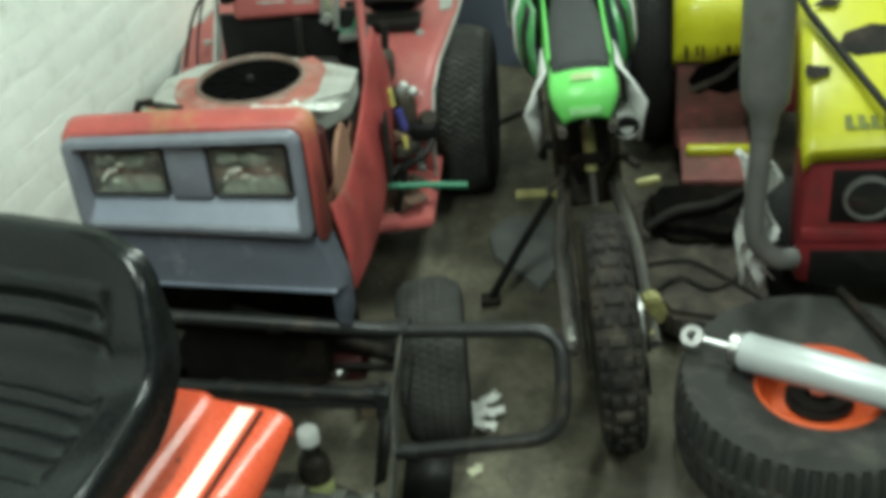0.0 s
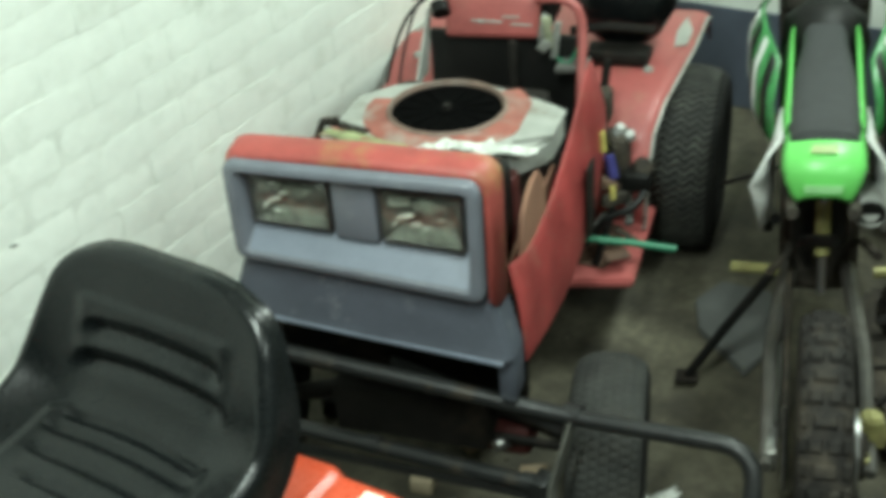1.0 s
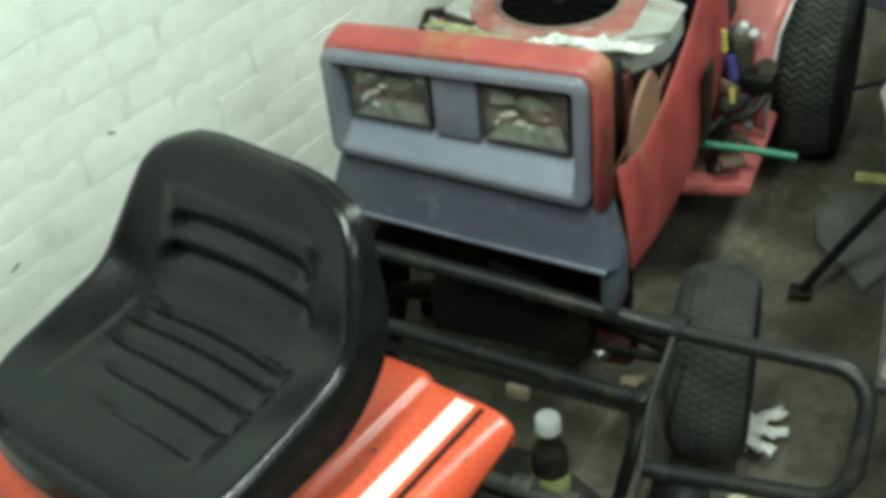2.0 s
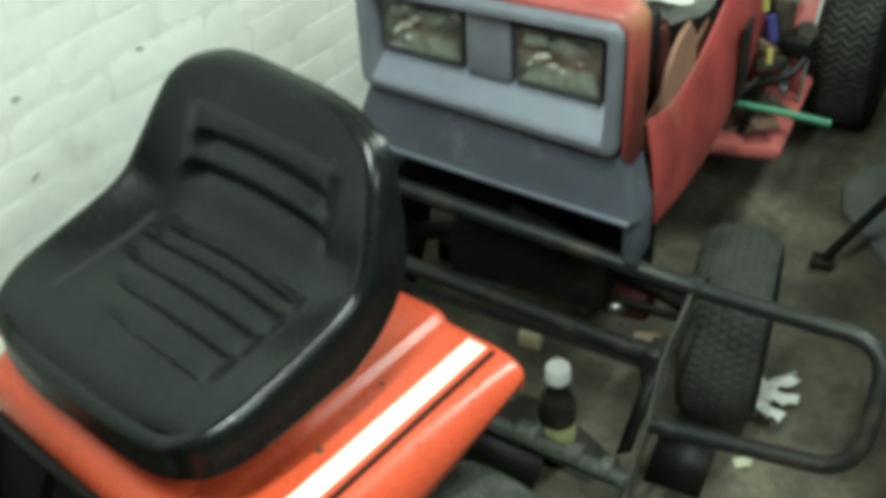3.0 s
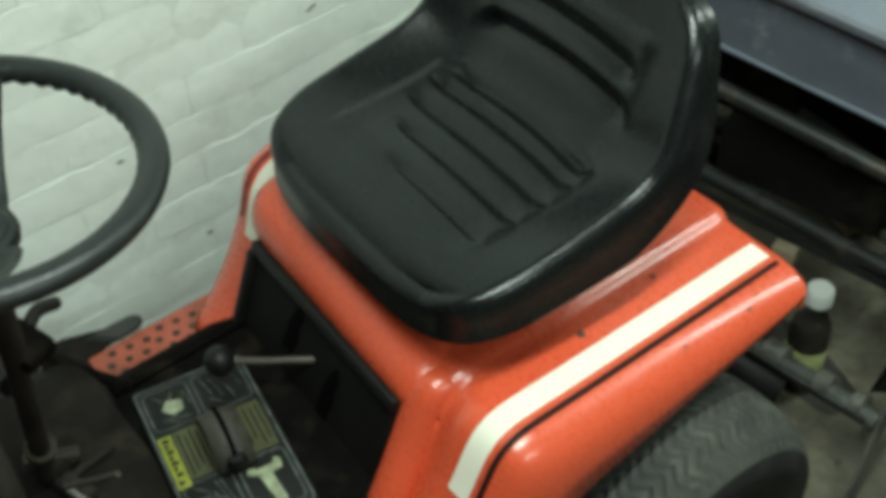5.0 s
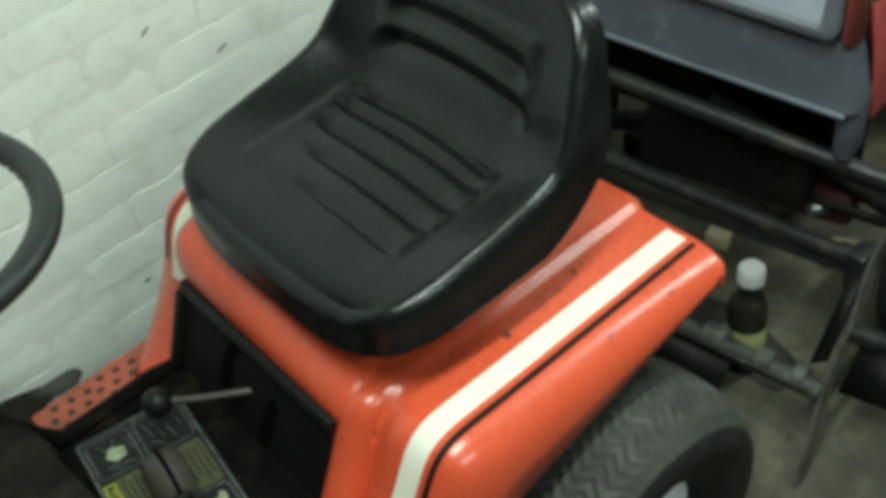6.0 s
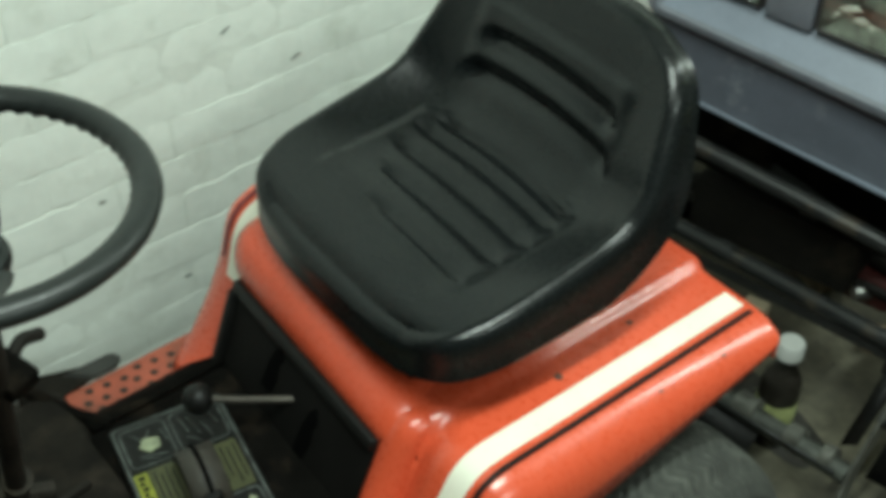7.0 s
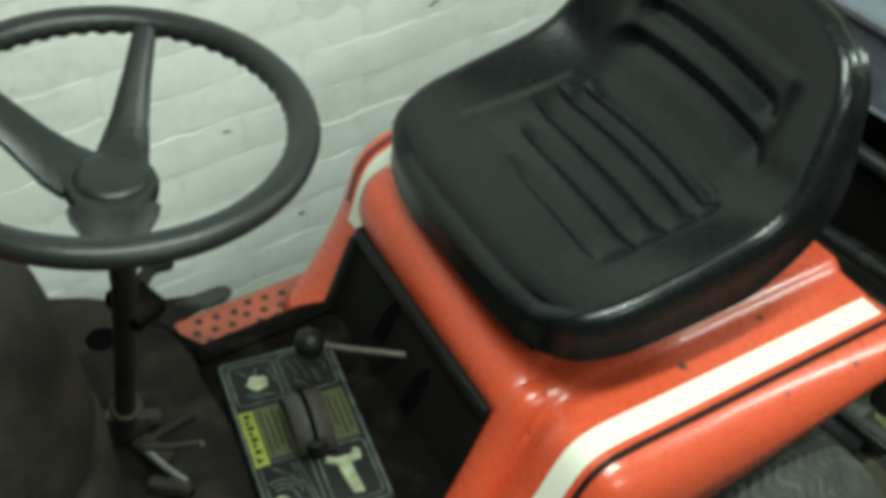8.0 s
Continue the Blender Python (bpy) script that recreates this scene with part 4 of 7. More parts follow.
part("chassis", box((-0.16, -1.2, 0.16), (0.16, 0.44, 0.26), 0.01), DARK, mower)
part("rear_plate", box((-0.22, 0.40, 0.20), (0.22, 0.425, 0.50), 0.006), DARK, mower, "grimy dark rear plate")
part("tow_hitch", box((-0.05, 0.42, 0.20), (0.05, 0.52, 0.215), 0.004), DARK, mower)
part("axle", tube([(-0.46, 0.24, 0.235), (0.36, 0.24, 0.235)], 0.022, 12), DARK, mower)
for side in (-1, 1):
    wheel(mower, pose(side * 0.300 - (LEFT if side < 0 else 0), 0.235, 0.241, 0, 0, 0 if side > 0 else 180), 0.236, 0.20, 0.108, TURF, CREAM_RIM, "turf", 0.010, label="dusty turf tyre with zigzag tread", rim_label="white painted wheel rim")
for side in (-1, 1):
    wheel(mower, pose(side * 0.30, -1.02, 0.18, 0, 0, 0 if side > 0 else 180), 0.175, 0.13, 0.08, RUBBER_DUST, CREAM_RIM, "rib")

# ---- black tube frame leaning between the mowers ----
RAIL = mat("scuffed_grey_green_rail", (0.060, 0.064, 0.055), 0.55, metal=0.1, vary=0.5, scale=24, dirt=(0.018, 0.017, 0.014), dirt_amount=0.45, dirt_scale=18)
WORN = mat("worn_bar_paint", (0.11, 0.11, 0.095), 0.5, metal=0.2, vary=0.4, scale=18, dirt=(0.03, 0.028, 0.024), dirt_amount=0.35, dirt_scale=22)
rack = thing("steel_tube_frame", pose(0, 0, 0), "black painted steel tube frame leaning behind the mower", "metal frame")
FP = lambda x, z: (x, 3.37 + 0.62 * z, z)
part("loop_tube", tube(fillet([(0.10, 3.441, 0.536), (0.60, 3.563, 0.479), FP(0.999, 0.443), FP(1.325, 0.478), FP(1.345, 0.30), FP(1.04, 0.238), FP(1.0, 0.232)], 0.07, 8), 0.0155, 12), TUBE, rack, "bent black tube")
part("cross_tube", tube([FP(0.10, 0.235), FP(0.43, 0.287), FP(0.979, 0.328)], 0.0155, 12), TUBE, rack)
# dark flanges, guessed as angle iron, also stand for shade under the tubes
for (x0, z0), (x1, z1), deep in (((0.12, 0.237), (0.979, 0.328), 0.012), ((0.62, 0.462), (0.985, 0.440), 0.014)):
    ends = [FP(x0, z0 - 0.010), FP(x1, z1 - 0.010), FP(x1, z1 - 0.012 - deep), FP(x0, z0 - 0.012 - deep)]
    bm = bmesh.new()
    bm.faces.new([bm.verts.new(p) for p in ends])
    solid(part("rail_flange", bm, BLACK, rack, "dark flange under the tube, also standing for its shade", smooth=False), 0.005, 0.0)
part("lower_tube", tube([FP(0.20, 0.075), FP(0.70, 0.112), FP(1.005, 0.136)], 0.0185, 14), RAIL, rack)
bm = bmesh.new()
flat = [Vector(FP(1.035, 0.0)), Vector(FP(1.008, 0.15)), Vector(FP(1.006, 0.24)), Vector(FP(0.992, 0.33)), Vector(FP(1.002, 0.455))]
V = [[bm.verts.new(p + Vector((dx, dy * 0.85, dy * -0.5))) for dx, dy in ((-0.003, -0.016), (0.003, -0.016), (0.003, 0.016), (-0.003, 0.016))] for p in flat]
for A, B in zip(V, V[1:]):
    for j in range(4):
        bm.faces.new((A[j], A[(j + 1) % 4], B[(j + 1) % 4], B[j]))
bm.faces.new(V[0]), bm.faces.new(V[-1])
part("flat_bar", bm, WORN, rack, "flat steel upright", smooth=False)
part("joint_plate", box((0.955, 3.555, 0.27), (0.985, 3.60, 0.345), 0.004), TUBE, rack)
for x, z, w in ((0.80, 0.128, 0.020), (0.90, 0.134, 0.014), (0.965, 0.140, 0.010)):
    part("rail_clip", tube([FP(x - w, z - 0.002), FP(x + w, z + 0.002)], 0.0225, 12), WORN, rack, "scuffed pale clip")
for x, z in ((0.999, 0.448), (0.72, 0.426), (0.95, 0.327), (1.04, 0.238), (0.62, 0.302)):
    part("weld_collar", tube([FP(x - 0.016, z - 0.001), FP(x + 0.016, z + 0.001)], 0.0185, 12), TUBE, rack, "scuffed weld collar")

bm = bmesh.new()
V = [[bm.verts.new(Vector(FP(x, z)) + Vector((0, dy * 0.85, dy * -0.5))) for dy in (-0.02, 0.02)] for x, z in ((0.62, 0.105), (0.80, 0.118), (0.99, 0.135))]
for A, B in zip(V, V[1:]):
    bm.faces.new((A[0], A[1], B[1], B[0]))
solid(part("flat_rail", bm, TUBE, rack, "scuffed flat steel rail"), 0.006)
for x0, x1, z0, z1 in ((1.03, 1.13, 0.150, 0.226), (0.55, 0.84, 0.02, 0.095), (0.968, 0.992, 0.165, 0.318)):
    bm = bmesh.new()
    bm.faces.new([bm.verts.new(FP(x, z)) for x, z in ((x0, z0), (x1, z0 + 0.015), (x1, z1 + 0.015), (x0, z1))])
    solid(part("web_plate", bm, BLACK, rack, "black steel web plate"), 0.005)

RUBBER_GREY = mat("worn_tyre_rubber", (0.028, 0.029, 0.026), 0.85, vary=0.45, scale=12, fine=180, bump=0.2, dirt=(0.055, 0.052, 0.044), dirt_amount=0.35, dirt_scale=9)
STRIP = mat("pale_green_strip", (0.42, 0.44, 0.30), 0.7, vary=0.25, scale=20)
SWING_GREY = mat("dull_grey_steel", (0.15, 0.15, 0.14), 0.55, metal=0.3, vary=0.25, scale=20, dirt=(0.05, 0.04, 0.03), dirt_amount=0.35, dirt_scale=18)
RED_GRIME = mat("grimy_dark_red", (0.10, 0.020, 0.018), 0.6, vary=0.3, scale=14, dirt=(0.02, 0.012, 0.01), dirt_amount=0.3, dirt_scale=14)
RED_CAP = mat("sun_faded_red", (0.40, 0.080, 0.068), 0.5, vary=0.2, scale=9, fine=90, bump=0.06, dirt=(0.36, 0.25, 0.09), dirt_amount=0.34, dirt_scale=8)
DULL_YELLOW = mat("dull_yellow_tape", (0.42, 0.37, 0.10), 0.6, vary=0.2, scale=30)
DULL_BLUE = mat("dull_blue_tape", (0.035, 0.035, 0.17), 0.6, vary=0.2, scale=30)
RUST_BROWN = mat("rusty_brown_metal", (0.13, 0.075, 0.05), 0.7, vary=0.35, scale=20, dirt=(0.05, 0.035, 0.025), dirt_amount=0.35, dirt_scale=18)
RING = mat("dusty_cowl_ring", (0.22, 0.15, 0.12), 0.6, vary=0.25, scale=12, dirt=(0.30, 0.28, 0.25), dirt_amount=0.35, dirt_scale=9)
BAND = mat("worn_red_cowl_paint", (0.33, 0.105, 0.080), 0.6, vary=0.3, scale=14, dirt=(0.34, 0.32, 0.28), dirt_amount=0.42, dirt_scale=13)
GLASS_WHITE = mat("lamp_glint_white", (0.40, 0.42, 0.38), 0.45, metal=0.2, vary=0.35, scale=40, bump=0.5, bump_scale=80)
GLASS_GREY = mat("lamp_reflection_grey", (0.12, 0.13, 0.11), 0.5, metal=0.0, vary=0.45, scale=45, bump=0.6, bump_scale=90, dirt=(0.05, 0.05, 0.04), dirt_amount=0.35, dirt_scale=50)
BEZEL = mat("weathered_grey_plastic", (0.152, 0.165, 0.196), 0.45, vary=0.12, scale=12, fine=160, bump=0.08, dirt=(0.24, 0.26, 0.26), dirt_amount=0.18, dirt_scale=14)
RUST_GREY = mat("tarnished_lamp_rim", (0.085, 0.088, 0.082), 0.4, metal=0.5, vary=0.4, scale=40)
BROWN_DARK = mat("tarnished_lamp_bowl", (0.10, 0.103, 0.092), 0.35, metal=0.5, vary=0.6, scale=38, bump=0.9, bump_scale=45)

# ---- the red ride-on mower without its bonnet ----
red = thing("red_ride_on_mower", pose(0.66, 3.527, 0, 0, 0, 13.04), "faded red ride-on mower, bonnet removed, slate grey grille", "lawn mower")


def rect_loop(hw, z0, z1, f, r, n=5):
    out = []
    for cx, cz, a0 in ((hw - r, z1 - r, 0), (-hw + r, z1 - r, 90), (-hw + r, z0 + r, 180), (hw - r, z0 + r, 270)):
        for k in range(n + 1):
            a = math.radians(a0 + 90 * k / n)
            out.append((cx + r * math.cos(a), f, cz + r * math.sin(a)))
    return out


loops = [rect_loop(0.222, 0.712, 0.924, 0.055, 0.022), rect_loop(0.225, 0.708, 0.924, 0.014, 0.024), rect_loop(0.222, 0.711, 0.921, 0.004, 0.022), rect_loop(0.216, 0.717, 0.915, 0.0, 0.018),
         rect_loop(0.205, 0.728, 0.906, 0.0, 0.012), rect_loop(0.201, 0.732, 0.902, 0.004, 0.010), rect_loop(0.192, 0.776, 0.892, 0.046, 0.008)]
bm = grid(loops, True)
bm.verts.ensure_lookup_table()
n = len(loops[0])
bm.faces.new([bm.verts[len(loops) * n - n + k] for k in range(n)])
bezel = part("headlamp_bezel", bm, BEZEL, red, "weathered slate grey plastic headlamp surround", m=Matrix.Translation((-0.006, 0, 0)))
shelf = grid([[(x, f, z) for x in (-0.197, -0.06, 0.0, 0.06, 0.197)] for f, z in ((0.0045, 0.7345), (0.043, 0.7775))])
part("lower_shelf", shelf, GREY_LIGHT, bezel, "pale grey sloping shelf")
part("bezel_post", box((-0.040, 0.022, 0.779), (0.039, 0.05, 0.895), 0.008), BEZEL, bezel)
part("shelf_notch", box((-0.02, -0.0015, 0.722), (0.014, 0.004, 0.732), 0.003), BEZEL, bezel)
for side in (-1, 1):
    c = 0.111 if side > 0 else -0.122
    lamp = part("headlamp", box((c - 0.073, 0.034, 0.785), (c + 0.073, 0.052, 0.890), 0.004), BROWN_DARK, red, "rectangular headlamp with glints painted behind its glass")

    def facet(pts, material, lift=0.0, tilt=0):
        q = pose(c, 0.033 - lift, 0.8375, 90, 0, 0)
        return part("reflector_facet", plate([(a * 0.068, b * 0.047) for a, b in pts], 0.0, 0.0016, q @ pose(0, 0, 0, tilt, 0, 0)), material, lamp, smooth=False)

    # white and grey plates paint glints and reflections inside the lamp
    facet([(-0.92, -0.95), (0.95, -0.95), (0.80, -0.22), (0.2, -0.30), (-0.45, -0.22)], GLASS_GREY)
    facet([(-0.78, -0.50), (-0.50, -0.12), (-0.18, 0.05), (-0.30, 0.18), (-0.55, 0.06), (-0.72, -0.22)], GLASS_WHITE, 0.003)
    for k in range(11):
        a0, b0, r = random.uniform(-0.8, 0.8), random.uniform(-0.8, 0.8), random.uniform(0.05, 0.16)
        pts = [(a0 + r * random.uniform(0.6, 1.8) * math.cos(g), b0 + r * random.uniform(0.5, 1.0) * math.sin(g)) for g in (0.2, 1.3, 2.5, 3.7, 5.0)]
        facet(pts, GLASS_WHITE if k in (1, 5, 8) else (GLASS_GREY, BROWN_DARK)[k % 2], 0.0035 + 0.0002 * k)
    facet([(-0.2, 0.25), (0.3, 0.18), (0.62, 0.5), (0.1, 0.72), (-0.2, 0.6)], GLASS_GREY, 0.001)
    facet([(-0.95, 0.84), (-0.2, 0.90), (0.95, 0.86), (0.95, 1.0), (-0.95, 1.0)], GLASS_WHITE, 0.004)
    facet([(-0.85, 0.30), (-0.30, 0.40), (-0.25, 0.75), (-0.80, 0.72)], GLASS_GREY, 0.002)
    gl = part("lens", box((c - 0.068, 0.022, 0.7915), (c + 0.068, 0.0255, 0.8835), 0.0015), LENS, lamp, "clear lamp glass")
    gl.visible_shadow = False
    part("lamp_trim", grid([rect_loop(0.0715, 0.789, 0.886, 0.034, 0.006), rect_loop(0.0715, 0.789, 0.886, 0.022, 0.006), rect_loop(0.068, 0.792, 0.883, 0.022, 0.004), rect_loop(0.068, 0.792, 0.883, 0.033, 0.004)], True), RUST_GREY, lamp, m=Matrix.Translation((c, 0, 0)))

# red nose cap over the bezel
rows = []
for f, hw, zt, zs in ((0.018, 0.222, 0.920, 0.712), (0.022, 0.229, 0.930, 0.700), (0.034, 0.234, 0.937, 0.694), (0.070, 0.237, 0.939, 0.690), (0.080, 0.236, 0.935, 0.692), (0.084, 0.229, 0.925, 0.696)):
    r = 0.032
    arcs = [(-hw, f, zs)] + [(-hw + r - r * math.cos(a), f, zt - r + r * math.sin(a)) for a in np.linspace(0, math.pi / 2, 6)] + [(-0.08, f, zt + 0.002), (0, f, zt + 0.003), (0.08, f, zt + 0.002)] + [(hw - r + r * math.sin(a), f, zt - r + r * math.cos(a)) for a in np.linspace(0, math.pi / 2, 6)] + [(hw, f, zs)]
    rows.append(arcs)
solid(part("nose_cap", grid(rows), RED_CAP, red, "faded red bonnet nose"), 0.003, 0.0)

# skirt and dark air intake below the bezel
rows = []
for hw, z, f in ((0.226, 0.716, 0.03), (0.232, 0.69, 0.022), (0.256, 0.612, 0.010), (0.262, 0.600, 0.004), (0.262, 0.592, 0.006), (0.255, 0.589, 0.020)):
    rows.append([(-hw, f + 0.07, z), (-hw, f + 0.012, z), (-hw + 0.012, f, z), (0, f - 0.004, z), (hw - 0.012, f, z), (hw, f + 0.012, z), (hw, f + 0.07, z)])
skirt_ob = part("lower_skirt", grid(rows), GREY, red, "slate grey lower grille skirt")
# paler strip paints the highlight along the skirt's lower edge
part("skirt_edge", box((-0.25, -0.001, 0.5885), (0.246, 0.008, 0.5975), 0.003), GREY_LIGHT, skirt_ob, "lower lip with its highlight painted in paler grey")
part("intake", box((-0.225, 0.13, 0.44), (0.225, 0.17, 0.62), 0.004), FOOTWELL, red, "black air intake")
for side in (-1, 1):
    x0, x1 = sorted((side * 0.230, side * 0.262))
    part("grille_post", box((x0, 0.016, 0.498), (x1, 0.085, 0.592), 0.008), GREY, red, "slate grey grille post")
part("bumper", box((-0.24, 0.14, 0.36), (0.24, 0.20, 0.47), 0.012), FOOTWELL, red)


# the plastic front hangs a little askew: its foot is turned against its top
for ob in [o for o in red.children_recursive if o.type == "MESH"]:
    shift = ob.matrix_basis.translation.x
    for v in ob.data.vertices:
        v.co.z -= 0.085 * min(1.1, max(0.0, (0.92 - v.co.z) / 0.19)) * (v.co.x + shift)


def side_panel(side):
    top = [(0.105, 0.705), (0.150, 0.688), (0.22, 0.660), (0.30, 0.648), (0.40, 0.652), (0.52, 0.672), (0.64, 0.706), (0.74, 0.752), (0.82, 0.765)]
    bot = [(0.100, 0.505), (0.20, 0.475), (0.30, 0.450), (0.40, 0.430), (0.50, 0.425), (0.60, 0.430), (0.70, 0.440), (0.78, 0.46), (0.84, 0.54)]
    if side < 0:
        top = [(f, min(z, 0.69 - 0.05 * max(0, f - 0.6))) for f, z in top]
    rows = []
    for q in np.linspace(0, 1, 9):
        rows.append([(side * (0.234 + 0.016 * math.sin(math.pi * q) * (0.3 + f0 * 0.8) + 0.026 * q), f0 * (1 - q) + f1 * q, z0 * (1 - q) + z1 * q) for (f0, z0), (f1, z1) in zip(top, bot)])
    return solid(part("side_panel", grid(rows), RED_SIDE, red, "curved red engine side panel, scuffed"), 0.006, 0.0, 0.002)


for side in (-1, 1):
    side_panel(side)
    part("inner_panel", box((side * 0.20 - 0.004, 0.16, 0.44), (side * 0.20 + 0.004, 0.60, 0.63), 0.003), OCHRE, red, "dusty inner panel")
part("dusty_flange", plate([(-0.115, -0.16), (-0.105, -0.02), (-0.088, 0.022), (-0.055, 0.045), (-0.010, 0.055), (0.035, 0.052), (0.070, 0.020), (0.095, -0.06), (0.10, -0.16)], -0.004, 0.004, pose(0.230, 0.300, 0.715, 90, 0, 90), 0.003), OCHRE, red, "dusty rounded inner flange")
part("rubber_block", box((-0.044, -0.030, -0.045), (0.044, 0.030, 0.022), 0.012, pose(0.146, 0.215, 0.822, 0, 0, 12), 3), BLACK, red, "black rubber block behind the nose")
part("block_bracket", box((0.128, 0.205, 0.62), (0.164, 0.225, 0.79), 0.004), DARK, red)
part("vent_slot", box((0.268, 0.60, 0.45), (0.276, 0.66, 0.62), 0.003, pose(0, 0, 0)), DARK, red)

# engine with its round cooling cowl
part("engine_block", box((-0.17, 0.30, 0.36), (0.17, 0.74, 0.735), 0.02), DARK, red, "grimy engine block")
cowl_xy = [(-0.215, 0.43), (-0.195, 0.395), (0.12, 0.385), (0.175, 0.378), (0.232, 0.45), (0.236, 0.56), (0.16, 0.625), (0.06, 0.668), (-0.06, 0.672), (-0.15, 0.64), (-0.212, 0.57)]
part("engine_cowl", plate(cowl_xy, 0.715, 0.768, None, 0.008), PALE_METAL, red, "pale dusty engine cowl")
RC = Matrix.Translation((0.0, 0.532, 0))
part("cowl_ring", lathe([(0.125, 0.766), (0.124, 0.776), (0.121, 0.781), (0.118, 0.783), (0.115, 0.781), (0.113, 0.772)], 56, RC, caps=False), RING, red, "worn red ring round the flywheel screen")
bm = bmesh.new()
add_lathe(bm, [(0.124, 0.777), (0.146, 0.774), (0.170, 0.770), (0.176, 0.760)], 40, RC @ pose(0, 0, 0, 0, 0, 170), math.radians(235))
part("cowl_band", bm, BAND, red, "red paint band on the cowl")
# screen and blades near-black: the shade down in the cowl put into colour
fan = part("flywheel_screen", lathe([(0.0005, 0.776), (0.022, 0.776), (0.024, 0.7725), (0.095, 0.7705), (0.114, 0.7705)], 40, RC, caps=False), HOLE, red, "flywheel screen coloured near-black for the shade in the cowl")
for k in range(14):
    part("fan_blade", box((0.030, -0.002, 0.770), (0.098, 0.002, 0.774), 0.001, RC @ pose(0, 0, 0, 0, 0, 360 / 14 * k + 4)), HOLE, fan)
part("screen_bolt", lathe([(0.0005, 0.786), (0.009, 0.785), (0.011, 0.774)], 6, RC, caps=False), DARK, fan)


def crumple(name, x, f, z, l, w, yaw, rough, material, label, seed, tilt=0.0):
    """A creased scrap of sheet with a torn outline."""
    rnd = random.Random(seed)
    q = pose(x, f, z, tilt, 0, yaw)
    n, k = 9, 5
    rows = []
    for i in range(n):
        a = i / (n - 1) - 0.5
        wide = w * (0.65 + 0.5 * rnd.random()) * (1 - 0.5 * abs(2 * a) ** 3)
        off = rnd.uniform(-0.15, 0.15) * w
        rows.append([q @ Vector((a * l + rnd.uniform(-0.02, 0.02) * l, off + wide * (j / (k - 1) - 0.5), rough * rnd.uniform(-1, 1))) for j in range(k)])
    ob = part(name, grid(rows), material, red, label, smooth=False)
    return solid(ob, 0.0016, 0.0)


FOIL = mat("crumpled_pale_foil", (0.62, 0.64, 0.60), 0.45, metal=0.2, vary=0.15, scale=30, dirt=(0.30, 0.20, 0.14), dirt_amount=0.25, dirt_scale=24)
OLIVE_STRIP = mat("olive_green_strip", (0.30, 0.33, 0.17), 0.7, vary=0.3, scale=24, dirt=(0.16, 0.14, 0.09), dirt_amount=0.3, dirt_scale=20)
for k, (x, f, z, l, w, yaw, rough, material) in enumerate(((0.150, 0.372, 0.782, 0.15, 0.050, 6, 0.007, FOIL), (0.085, 0.372, 0.780, 0.12, 0.040, -8, 0.007, FOIL), (0.030, 0.366, 0.779, 0.09, 0.030, 14, 0.006, FOIL),
                                                      (-0.110, 0.366, 0.780, 0.20, 0.026, -13, 0.004, OLIVE_STRIP), (-0.035, 0.345, 0.782, 0.17, 0.020, -7, 0.004, OLIVE_STRIP), (0.020, 0.335, 0.784, 0.06, 0.022, 4, 0.006, FOIL),
                                                      (-0.150, 0.392, 0.778, 0.11, 0.030, -24, 0.005, BAND), (0.070, 0.395, 0.776, 0.10, 0.022, 3, 0.004, BAND))):
    crumple("sheet_scrap", x, f, z, l, w, yaw, rough, material, "crumpled torn sheet on the engine", 40 + k)
part("engine_shroud", box((0.05, 0.33, 0.52), (0.19, 0.375, 0.745), 0.012, pose(0, 0, 0), 2), RED_GRIME, red, "grimy dark red engine shroud")
part("cowl_corner", plate([(0.165, 0.42), (0.235, 0.455), (0.238, 0.56), (0.165, 0.60)], 0.769, 0.777), PALE_METAL, red)
for k, (x, f, a, l) in enumerate(((-0.13, 0.385, -14, 0.20), (-0.06, 0.365, -10, 0.24), (-0.02, 0.350, -4, 0.16), (-0.17, 0.41, -20, 0.10))):
    part("strip", box((-l / 2, -0.012, 0.764 + 0.005 * k), (l / 2, 0.012, 0.769 + 0.005 * k), 0.002, pose(x, f, 0, 0, 0, a)), (WOOD, STRIP, PALE_METAL, DARK)[k], red, "dusty loose strip on the engine")
part("air_filter", box((0.07, 0.19, 0.62), (0.185, 0.34, 0.792), 0.022, seg=3), BLACK, red, "black air filter housing")
part("carburettor", lathe([(0.0005, 0.06), (0.035, 0.06), (0.045, 0.04), (0.045, 0), (0.03, -0.05)], 18, pose(0.13, 0.25, 0.56)), DARK, red)
part("cowl_bracket", tube([(-0.24, 0.40, 0.74), (-0.22, 0.41, 0.79), (-0.19, 0.42, 0.79)], 0.008, 8), DARK, red)

# dash panel, steering and clutter behind the engine
part("firewall", box((-0.19, 1.0, 0.30), (0.17, 1.02, 0.735), 0.006), BLACK, red)
part("bay_floor", box((-0.19, 0.66, 0.42), (0.19, 1.02, 0.44), 0.004), DARK, red)
part("dash_strut", box((0.022, 0.93, 0.44), (0.040, 0.95, 0.745), 0.004), DARK, red)
dash = part("dash_panel", box((-0.140, -0.012, -0.050), (0.085, 0.018, 0.050), 0.014, pose(0.0, 0.985, 0.785, -14, -2, 0), 3), RED, red, "scratched red dash panel")
for x, z, l, a in ((-0.03, -0.012, 0.06, 8), (-0.055, -0.022, 0.03, 85), (0.02, 0.0, 0.04, -20), (0.045, -0.015, 0.05, 5)):
    part("dash_scratch", box((x - l / 2, -0.0145, z - 0.0025), (x + l / 2, -0.0115, z + 0.0025), 0.001, pose(0.0, 0.985, 0.785, -14, a * 0.12, 0)), PALE_METAL, dash)
